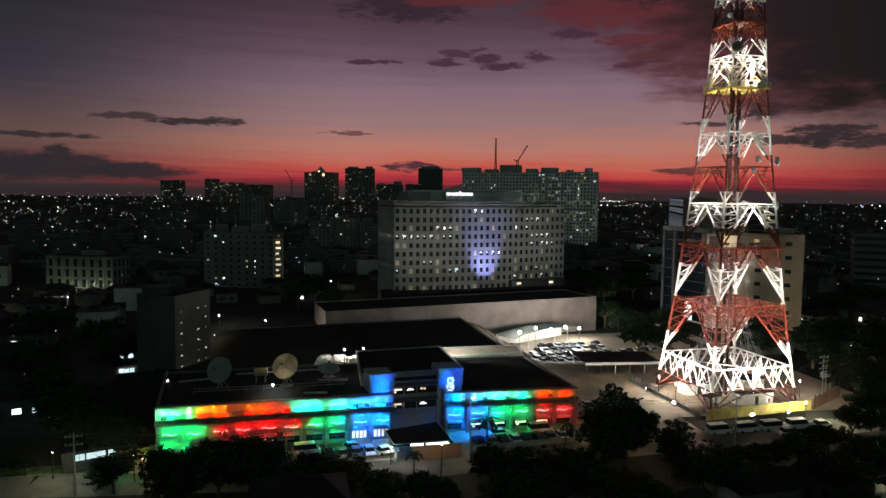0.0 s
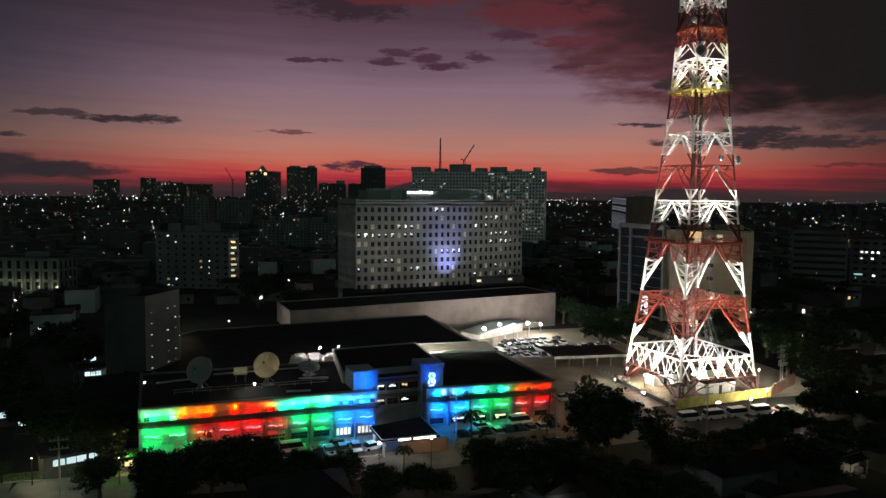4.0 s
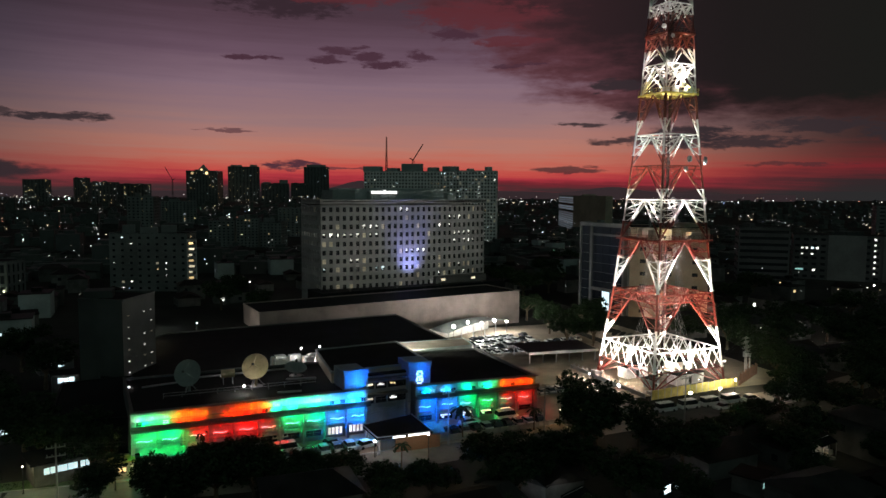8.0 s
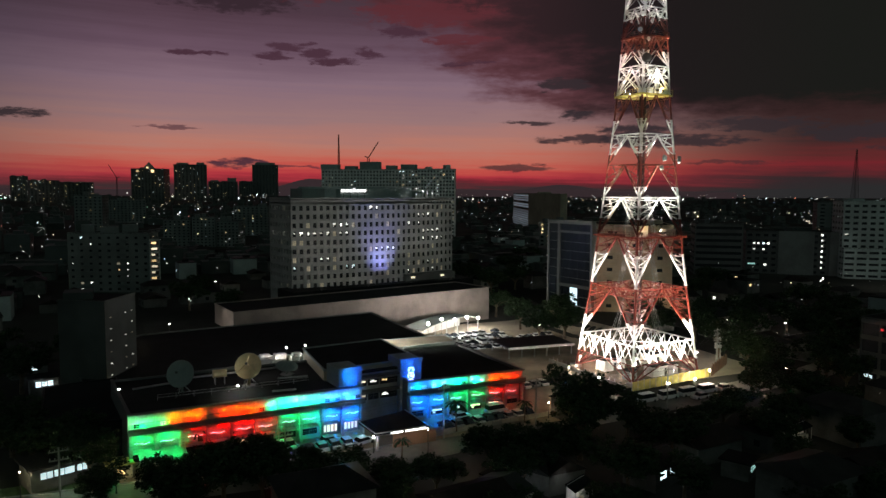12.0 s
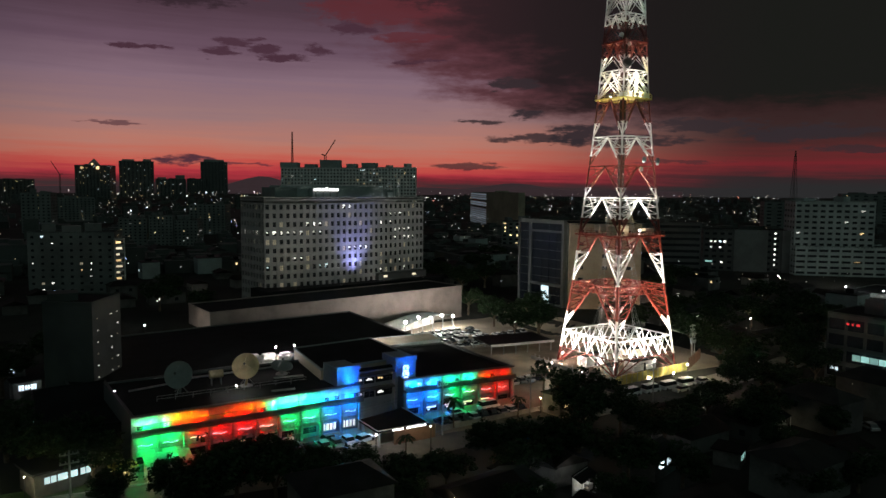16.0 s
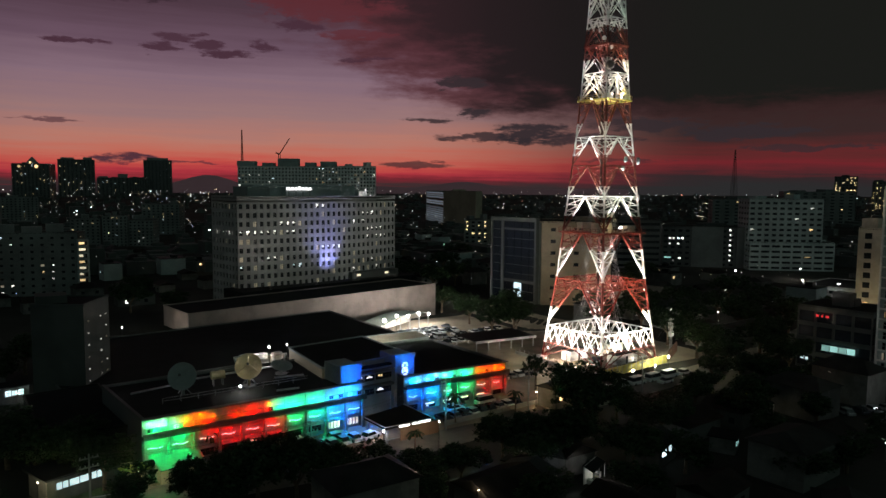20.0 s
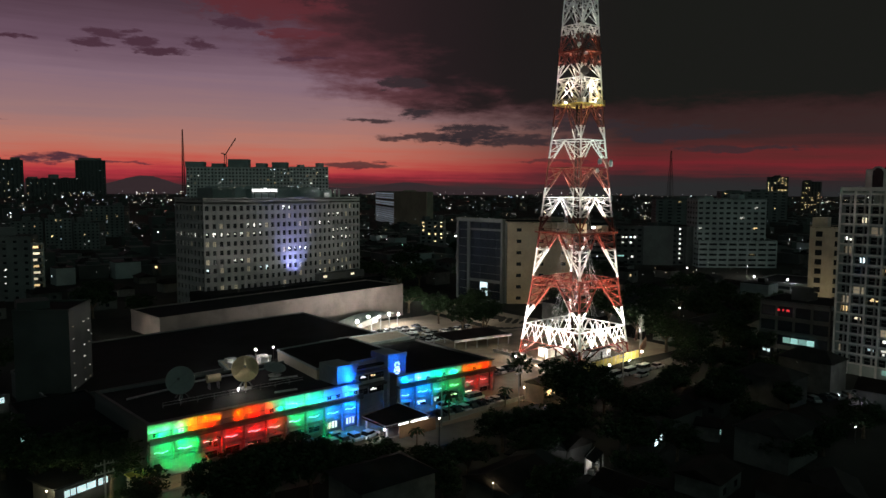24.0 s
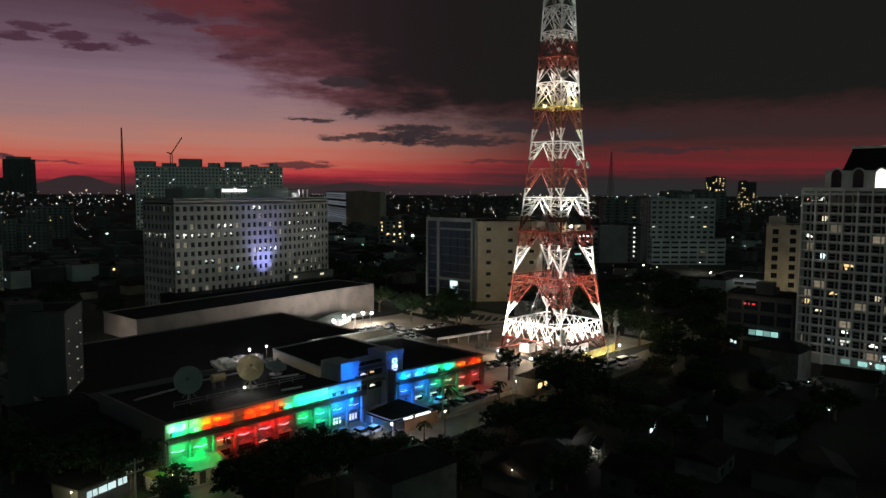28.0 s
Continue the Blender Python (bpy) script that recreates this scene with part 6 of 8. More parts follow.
for k in range(210):
    r = rng.uniform(150, 620)
    az = radians(rng.uniform(24, 76))
    x, y = -45 + r * math.sin(az), -125 + r * math.cos(az)
    if is_clear(x, y, 3):
        spark(x, y, rng.uniform(3, 10), r * rng.choice((0.0004, 0.0006, 0.0009)))
for k in range(70):
    r = rng.uniform(170, 640)
    az = radians(rng.uniform(-27, 6))
    x, y = -45 + r * math.sin(az), -125 + r * math.cos(az)
    if is_clear(x, y, 3):
        spark(x, y, rng.uniform(4, 12), r * rng.choice((0.0003, 0.0005, 0.0007)))
for k in range(230):
    r = rng.uniform(3000, 4500)
    az = radians(rng.uniform(-27, 80))
    spark(-45 + r * math.sin(az), -125 + r * math.cos(az), rng.uniform(4, 26), r * rng.choice((0.0003, 0.0004, 0.0006)))
M_CITY = island_glow("city_lights", [(0.0, (1, 0.93, 0.8)), (0.35, (1, 0.75, 0.42)), (0.55, (0.8, 0.92, 1.0)), (0.8, (1, 0.98, 0.95)), (0.93, (0.35, 0.5, 1.0)), (0.96, (1.0, 0.25, 0.15)), (0.98, (0.4, 1.0, 0.6))], 8.0)
tagged(put("city_lights", lights, M_CITY), "scattered white and amber street lights of the far city", "city lights", kind="stuff")


# ---- trees and planting ----
def tree_proto(name, h, r, seed, label, clumps=90, leaves=20, trunk_h=0.35, flat=0.75):
    rng = random.Random(seed)
    root = thing(name, pose(0, 0, -80), label, "tree", "street and garden trees")
    tr = Build()
    th = h * trunk_h
    tr.tube((0, 0, 0), (0.1, 0.05, th), 0.035 * h, 0.024 * h, n=8)
    tips = []
    for k in range(7):
        a = k * 2.4 + rng.uniform(-0.3, 0.3)
        rr = r * rng.uniform(0.35, 0.7)
        p = Vector((0.1, 0.05, th * rng.uniform(0.8, 1.0)))
        q = Vector((math.cos(a) * rr, math.sin(a) * rr, h * rng.uniform(0.55, 0.8)))
        m = p.lerp(q, 0.5) + Vector((0, 0, 0.06 * h))
        tr.tube(p, m, 0.016 * h, 0.011 * h, n=6)
        tr.tube(m, q, 0.011 * h, 0.004 * h, n=5)
        tips.append(q)
    put("trunk", tr, M_BARK, root)
    cr = Build()
    zc, rz = h * 0.66, h * 0.34
    lobes = [(Vector((rng.uniform(-0.55, 0.55) * r, rng.uniform(-0.55, 0.55) * r, zc + rng.uniform(-0.45, 0.5) * rz)), rng.uniform(0.35, 0.6)) for _ in range(9)]
    for k in range(clumps):
        lc, ls = lobes[k % 9]
        v = Vector((rng.gauss(0, 1), rng.gauss(0, 1), rng.gauss(0, 1) * flat)).normalized() * rng.uniform(0.6, 1.0)
        c = lc + Vector((v.x * r * ls, v.y * r * ls, v.z * rz * (ls + 0.15)))
        cs = r * rng.uniform(0.1, 0.2)
        for j in range(leaves):
            d = Vector((rng.gauss(0, 1), rng.gauss(0, 1), rng.gauss(0, 0.8))).normalized()
            p = c + d * cs * rng.uniform(0.3, 1.0)
            s = r * rng.uniform(0.03, 0.06)
            e1 = Vector((rng.gauss(0, 1), rng.gauss(0, 1), rng.gauss(0, 0.5))).normalized()
            e2 = d.cross(e1)
            if e2.length < 0.1:
                continue
            e2.normalize()
            cr.face([p - e1 * s, p - e2 * s * 0.6, p + e1 * s, p + e2 * s * 0.6])
    put("crown", cr, M_LEAF, root)
    return root


TREES = [tree_proto("tree", 10, 5.2, 1, "dark broad-crowned street tree", 200, 30),
         tree_proto("tree", 12, 5.5, 2, "dark tall leafy garden tree", 230, 30),
         tree_proto("tree", 8, 3.4, 3, "dark round-crowned small tree", 130, 30, 0.45),
         tree_proto("tree", 11, 6.5, 4, "dark spreading tree with an uneven crown", 230, 30, 0.3, 0.6)]


def palm_proto(h, seed):
    rng = random.Random(seed)
    root = thing("palm_tree", pose(0, 0, -80), "dark palm with drooping fronds", "palm", "palms")
    tr = Build()
    for k in range(6):
        tr.tube((0.03 * k, 0, h * k / 6), (0.03 * (k + 1), 0, h * (k + 1) / 6), 0.2 - 0.012 * k, 0.19 - 0.012 * k, n=8)
    put("trunk", tr, M_BARK, root)
    cr = Build()
    for k in range(16):
        a = k * math.tau / 16 + rng.uniform(-0.15, 0.15)
        up = rng.uniform(0.2, 1.1)
        last = Vector((0.18, 0, h))
        d = Vector((math.cos(a), math.sin(a), up)).normalized()
        side = Vector((-math.sin(a), math.cos(a), 0))
        for j in range(7):
            nxt = last + d * 0.42
            cr.face([last - side * 0.28, nxt - side * 0.24, nxt + Vector((0, 0, 0.06)), last + Vector((0, 0, 0.06))])
            cr.face([last + side * 0.28, last + Vector((0, 0, 0.06)), nxt + Vector((0, 0, 0.06)), nxt + side * 0.24])
            d = (d + Vector((0, 0, -0.3))).normalized()
            last = nxt
    put("fronds", cr, M_LEAF, root)
    return root


PALM = palm_proto(5.5, 9)


def plant(kind, x, y, h, r):
    p = TREES[kind]
    h0, r0 = ((10, 5.2), (12, 5.5), (8, 3.4), (11, 6.5))[kind]
    return copy_thing(p, pose(x, y, ground_z(x, y), 0, 0, (x * 37 + y * 17) % 360) @ Matrix.Diagonal((r / r0, r / r0, h / h0, 1)))


for kind, x, y, h, r in ((0, -46.8, -12.3, 7, 5), (0, -37.5, -17.5, 9, 4.6), (3, -30, -19.5, 10.5, 7), (3, -24.5, -21.5, 10, 6), (0, -12, -24, 7, 5), (2, -8, -16.5, 4, 2.8), (0, 13.5, -22.5, 8.5, 4.8),
                         (1, 30.5, -24, 15.5, 7.2), (1, 38.5, -14, 12.5, 5.4), (0, 25, -29, 9, 5.5), (2, 45.6, 8.0, 8.5, 3.3), (0, 44, -20, 9.5, 5), (3, 54, -25, 6.2, 6), (3, 68, -20, 6.5, 5.5), (0, 78, -15, 6, 4.2), (3, 88, -9, 7, 4.6), (3, 99, -4, 10, 7),
                         (1, 106, 10, 12, 7), (3, 112, 26, 12, 8), (3, 121, 45, 12, 8), (1, 110, 52, 11, 7), (3, 90, 88, 12, 7), (3, 98, 84, 12, 7), (1, 103, 92, 12, 7.5), (3, 108, 104, 13, 9), (3, 96, 112, 12, 8), (0, 100, 140, 12, 8), (3, 108, 160, 13, 9),
                         (2, -63, -3, 3.6, 2.6), (2, -66.5, -1, 3.2, 2.4), (1, -62, 16, 10, 6), (3, -70, 30, 11, 7), (1, -66, 60, 12, 7), (3, -80, 48, 12, 8), (3, -75, 80, 12, 8), (1, -58, 84, 11, 6), (3, -88, 15, 11, 7), (3, -95, 100, 12, 8),
                         (1, -10, 150, 10, 6), (3, -22, 165, 12, 8), (1, -14, 190, 12, 7), (3, 110, 190, 12, 9), (3, 126, 170, 12, 9), (3, 140, 150, 12, 8), (1, 128, 78, 11, 7), (3, 140, 62, 11, 8), (3, 160, 60, 11, 8), (3, 155, 30, 10, 8), (3, 140, 10, 10, 7), (3, 175, 40, 11, 8), (3, 200, 70, 12, 9),
                         (1, 180, 110, 12, 8), (3, 210, 130, 12, 9), (3, 190, 180, 12, 9), (3, 150, 220, 12, 9), (3, 180, 250, 13, 10), (3, 220, 260, 13, 10), (3, 90, -28, 8, 5.5), (3, 104, -30, 8, 6), (0, 60, -44, 7, 5), (0, 36, -44, 7, 5), (0, 78, -42, 7, 5), (3, 112, -14, 10, 6), (0, 48, -58, 7, 5), (0, 20, -48, 6.5, 4.5), (0, -8, -33, 6.5, 4.2), (0, -35, -22, 8, 5), (3, -18, -26, 8.5, 5.5), (0, -5, -27, 6.6, 5), (3, 1, -28, 6.6, 4.6), (0, 20, -25, 8.5, 5), (3, 14, -32, 8, 6), (0, 46, -30, 8, 6), (3, 62, -19, 4.4, 4), (0, 52, -17, 4.6, 4), (3, 30, -38, 8, 6), (0, 66, -34, 8, 6), (3, 76, -28, 8, 6), (0, 96, -18, 8, 6), (1, -52, 9, 9, 5), (3, -58, 8, 9, 5.5), (0, -63, 22, 9, 6), (0, 5, -44, 7, 5), (1, -49, -1.5, 9, 4.5), (3, -52, 3, 8.5, 5), (3, -31, -8.5, 6, 3.4), (0, -24, -12, 7.5, 4.2), (3, 148, 27, 12, 8), (1, 123, 2, 12, 7), (3, 161, 45, 11, 8), (3, 162, 18, 12, 8), (1, 108, 5, 11, 6), (3, 95, -12, 7.5, 6), (3, 134, 36, 12, 8),
                         (1, 118, -4, 10, 6), (3, 131, 52, 12, 8), (3, 150, 0, 11, 8), (1, 170, 24, 12, 8), (3, 186, 44, 12, 8), (3, 185, 16, 11, 8), (0, -11, -19, 6.5, 4.2), (3, -17, -17, 6.5, 4), (0, 60, -58, 7, 5), (3, 76, -58, 7, 6), (3, 92, -66, 7, 6), (0, 10, -60, 7, 5)):
    plant(kind, x, y, h, r)
for x, y, s in ((16.2, -2.4, 1.0), (31.5, -2.6, 0.75), (-27, -6, 0.9), (-31.5, 3.2, 0.8), (0.8, -13.0, 0.7)):
    copy_thing(PALM, pose(x, y, 0, 0, 0, x * 31) @ Matrix.Diagonal((s, s, s, 1)))
for p in (*TREES, PALM):
    for o in (*p.children_recursive, p):
        bpy.data.objects.remove(o)

mb = Build()
for k in range(2600):
    rng2 = random.Random(k)
    x = rng2.uniform(-84, -46)
    y = -0.9 - (x + 61) * 0.03 + rng2.uniform(-1.6, 1.4)
    h, a = rng2.uniform(0.15, 0.4), rng2.uniform(0, 6.28)
    mb.face([(x - 0.05 * math.cos(a), y - 0.05 * math.sin(a), 0.0), (x + 0.05 * math.cos(a), y + 0.05 * math.sin(a), 0.0), (x + rng2.uniform(-0.1, 0.1), y + rng2.uniform(-0.1, 0.1), h)])
mb.box(-85, -3.0, 0, -46, 1.2, 0.04)
tagged(put("grass_verge", mb, M_GRASS), "green grass verge beside the street", "grass", kind="stuff")


# ---- vehicles ----
def car_proto(name, L, W, H, van, paint, label):
    root = thing(name, pose(0, 0, -90), label, "car" if not van else "van", "parked vehicles")
    hw = W / 2
    mb = Build()
    z0, z1 = 0.28, H * (0.56 if not van else 0.52)
    prof = [(-L / 2, z0), (L / 2, z0), (L / 2, z1 * 0.82), (L / 2 - 0.25, z1), (-L / 2 + 0.15, z1), (-L / 2, z1 * 0.85)]
    n = len(prof)
    P = [(x, -hw, z) for x, z in prof] + [(x, hw, z) for x, z in prof]
    mb.solid(P, [tuple(range(n)), tuple(range(2 * n - 1, n - 1, -1))] + [(i, n + i, n + (i + 1) % n, (i + 1) % n) for i in range(n)])
    put("body", mb, paint, root)
    mb = Build()
    if van:
        prof = [(-L / 2 + 0.08, z1), (L / 2 - 0.55, z1), (L / 2 - 1.05, H - 0.08), (-L / 2 + 0.2, H - 0.08)]
    else:
        prof = [(-L * 0.4, z1), (L * 0.26, z1), (L * 0.1, H - 0.06), (-L * 0.28, H - 0.06)]
    P = [(x, -hw * 0.94, z) for x, z in prof[:2]] + [(x, -hw * 0.82, z) for x, z in prof[2:]] + [(x, hw * 0.94, z) for x, z in prof[:2]] + [(x, hw * 0.82, z) for x, z in prof[2:]]
    mb.solid(P, [(0, 1, 2, 3), (7, 6, 5, 4), (0, 4, 5, 1), (1, 5, 6, 2), (3, 2, 6, 7), (0, 3, 7, 4)])
    put("cabin_glass", mb, M_GLASS, root)
    mb = Build()
    x0, x1 = prof[3][0], prof[2][0]
    mb.box(x0, -hw * 0.83, H - 0.07, x1, hw * 0.83, H)
    put("roof_panel", mb, paint, root)
    wh = Build()
    wh.tube((0, -0.1, 0), (0, 0.1, 0), 0.32, n=12)
    wm = wh.mesh("wheel", [M_TYRE])
    for sx in (-0.31, 0.31):
        for sy in (-1, 1):
            put("wheel", wm, [], root, pose(sx * L, sy * (hw - 0.08), 0.32))
    lm = Build()
    lm.box(0, -0.18, -0.07, 0.04, 0.18, 0.07)
    hl = lm.mesh("headlight", [M_STEEL])
    for sy in (-1, 1):
        put("headlight", hl, [], root, pose(L / 2, sy * hw * 0.7, z1 * 0.72))
    return root


M_CARW = surface("white_car_paint", (0.72, 0.72, 0.72), 0.25, bump=0, dirt=0.1)
M_CARS = surface("silver_car_paint", (0.42, 0.43, 0.44), 0.25, 0.3, bump=0, dirt=0.1)
M_CARD = surface("dark_car_paint", (0.05, 0.055, 0.07), 0.22, bump=0, dirt=0.1)
CARS = [car_proto("parked_car", 4.4, 1.75, 1.48, False, M_CARW, "white parked sedan car"), car_proto("parked_car", 4.4, 1.75, 1.48, False, M_CARS, "silver parked sedan car"),
        car_proto("parked_car", 4.3, 1.75, 1.5, False, M_CARD, "dark parked sedan car"), car_proto("parked_van", 4.9, 1.9, 2.1, True, M_CARW, "white parked passenger van")]


def park(kind, x, y, ang):
    copy_thing(CARS[kind], pose(x, y, ground_z(x, y) + 0.05, 0, 0, ang))


rng = random.Random(31)
for k in range(7):
    park((1, 0, 1, 2, 0, 1, 0)[k], -20.5 + k * 2.45, -2.6 + k * 0.3, 97 + rng.uniform(-3, 3))
park(3, -17.0, 0.3, 7)
park(1, -8.5, 1.2, 7)
park(0, -2.6, -1.6, 20)
for k in range(9):
    park((2, 1, 2, 0, 2, 2, 1, 0, 2)[k], 15.2 + k * 2.4, 0.6 + k * 0.16, 95 + rng.uniform(-3, 3))
park(0, 20.5, 4.6, 4)
park(3, 29.0, 5.2, 4)
for k, x in enumerate((64.4, 70.6, 76.6, 82.6, 88.4)):
    park(3 if k != 4 else 0, x, -0.9 + (x - 62) * 0.03, 3)
park(0, 77.5, -3.4, 185)
for k in range(5):
    park((0, 1, 0, 2, 1)[k], 44.5 + k * 2.6, 20 + k * 0.3, 92)
for r in range(5):
    for k in range(10):
        if rng.random() < 0.82:
            park(rng.choice((0, 0, 1, 1, 2, 3)), 54 + k * 3.0 + r * 0.8, 80 + r * 7.0 + k * 0.3, 96 + 180 * (r % 2) + rng.uniform(-3, 3))
for k in range(5):
    park(rng.choice((0, 1, 2)), 88 + k * 3.0, 97 + k * 0.4, 96)
for k in range(9):
    park(rng.choice((0, 1, 1, 2)), 92 + (k % 5) * 3.4, -40 - (k // 5) * 9 - (k % 5) * 1.0, 70 + rng.uniform(-5, 5))
for p in CARS:
    for o in (*p.children_recursive, p):
        bpy.data.objects.remove(o)


# ---- lit car park shed ----
shed = thing("car_park_shed", pose(0, 0, 0), "white arched car park shed under very bright lamps", "shed")
sa, sb = Vector((52, 104, 0)), Vector((82, 121, 0))
su = (sb - sa).normalized()
sn = Vector((-su.y, su.x, 0))
SL = (sb - sa).length
mb = Build()
last = None
for k in range(13):
    t = k / 12
    h = -2.2 + 1.5 * math.sin(math.pi * t) ** 0.8
    p = sa + su * (SL * t) + Vector((0, 0, h))
    if last is not None:
        mb = Build()
        mb.solid([last, p, p + sn * 9, last + sn * 9, last + Vector((0, 0, 0.2)), p + Vector((0, 0, 0.2)), p + sn * 9 + Vector((0, 0, 0.2)), last + sn * 9 + Vector((0, 0, 0.2))],
                 [(0, 3, 2, 1), (4, 5, 6, 7), (0, 1, 5, 4), (1, 2, 6, 5), (2, 3, 7, 6), (3, 0, 4, 7)])
        put("roof_sheet", mb, M_DARKGREY, shed)
    last = p
mb = Build()
p, q = sa + sn * 8.8, sb + sn * 8.8
mb.solid([p + Vector((0, 0, -6.6)), q + Vector((0, 0, -6.6)), q + Vector((0, 0, -1.8)), p + Vector((0, 0, -1.8)), p + sn * 0.2 + Vector((0, 0, -6.6)), q + sn * 0.2 + Vector((0, 0, -6.6)), q + sn * 0.2 + Vector((0, 0, -1.8)), p + sn * 0.2 + Vector((0, 0, -1.8))],
         [(0, 1, 2, 3), (5, 4, 7, 6), (3, 2, 6, 7), (1, 5, 6, 2), (4, 0, 3, 7)])
put("back_wall", mb, M_WALL, shed)
for k in range(6):
    p = sa + su * (SL * k / 5)
    mb = Build()
    h = -2.2 + 1.5 * math.sin(math.pi * min(0.99, max(0.01, k / 5))) ** 0.8
    mb.bar(Vector((p.x, p.y, ground_z(p.x, p.y))), Vector((p.x, p.y, h)), 0.25)
    put("post", mb, M_STEEL, shed)


def globe_lamp(x, y, z, r, watts, color=(1.0, 0.98, 0.92), pole=True, label="bright white lamp on a thin pole", mat=None, base=None):
    """A street or yard lamp: pole, bracket and glowing head, with its light."""
    root = thing("yard_lamp", pose(x, y, 0), label, "lamp", "yard lamps")
    g = ground_z(x, y) if base is None else base
    mb = Build()
    mb.tube((0, 0, g), (0, 0, z - r), 0.09, 0.06, n=8)
    mb.tube((0, 0, g), (0, 0, g + 0.3), 0.16, 0.12, n=8)
    put("pole", mb, M_DARKSTEEL, root)
    mb = Build()
    n = 10
    rings = [[(r * math.sin(math.pi * j / 6) * math.cos(i * math.tau / n), r * math.sin(math.pi * j / 6) * math.sin(i * math.tau / n), z + r * math.cos(math.pi * j / 6)) for i in range(n)] for j in range(1, 6)]
    mb.solid([p for ring in rings for p in ring] + [(0, 0, z + r), (0, 0, z - r)],
             [(j * n + i, (j + 1) * n + i, (j + 1) * n + (i + 1) % n, j * n + (i + 1) % n) for j in range(4) for i in range(n)] +
             [(5 * n, i, (i + 1) % n) for i in range(n)] + [(5 * n + 1, 4 * n + (i + 1) % n, 4 * n + i) for i in range(n)])
    head = put("lamp_head", mb, mat or M_LAMP, root)
    head.visible_shadow = False
    lamp("lamp_light", "POINT", (x, y, z), color, watts, size=r)


for k in range(5):
    p = sa + su * (SL * (0.02 + 0.23 * k)) - sn * 1.6
    globe_lamp(p.x, p.y, (0.4, 0.9, -0.3, -0.6, -2.0)[k], (0.58, 0.52, 0.42, 0.55, 0.46)[k], 6000, label="very bright white lamp in front of the car park shed")
globe_lamp(50.5, 70, 2.2, 0.2, 900, label="bright white lamp beside parked cars")
globe_lamp(66.2, 28.2, 4.0, 0.18, 5000, (1.0, 0.9, 0.7))
globe_lamp(67.0, 21.4, 4.0, 0.2, 5000, (1.0, 0.9, 0.7))
globe_lamp(88.5, 5.2, 3.5, 0.24, 5000, (1.0, 0.92, 0.65))
globe_lamp(98.0, 19.8, 4.0, 0.2, 3000, label="bright white lamp beside the utility poles")
globe_lamp(83.5, 16.5, 2.6, 0.24, 3600)
globe_lamp(-8.4, 41.7, 9.9, 0.2, 2400, label="white roof lamp on a thin pole", base=6.3)
globe_lamp(-3.9, 41.8, 10.0, 0.18, 1500, color=(1.0, 0.85, 0.8), label="pinkish-white roof lamp on a thin pole", base=6.3)
globe_lamp(-44.6, 19.7, 9.4, 0.16, 60, color=(0.9, 0.7, 1.0), label="small violet-white roof lamp", base=8.4)
globe_lamp(-23.6, 12.0, 9.9, 0.19, 700, label="white roof lamp under the satellite dish", base=8.4)
globe_lamp(5.5, -13.6, 5.5, 0.14, 900, color=(1.0, 0.75, 0.45), label="warm street lamp on a pole", mat=M_LAMPW)
globe_lamp(37.5, -2.2, 3.4, 0.16, 450, color=(1.0, 0.62, 0.35), label="amber street lamp on a pole", mat=M_LAMPW)
globe_lamp(-58.2, -4.6, 4.4, 0.1, 900, color=(1.0, 0.9, 0.55), label="warm garden lamp among bushes", mat=M_LAMPW)
globe_lamp(-44.8, -7.6, 4.4, 0.08, 700, color=(1.0, 0.8, 0.45), label="warm street lamp beside the hut", mat=M_LAMPW)
globe_lamp(93, 93, -1.0, 0.3, 900, color=(1.0, 0.85, 0.55), label="warm yard lamp under trees", mat=M_LAMPW)
globe_lamp(299, 398, 5.0, 1.3, 9000, label="very bright white flood lamp on a distant lot")
globe_lamp(318, 392, 5.0, 0.9, 3000, label="bright white lamp on a distant lot")
globe_lamp(232, 372, 6.0, 1.1, 3000, label="bright white lamp among dark trees")
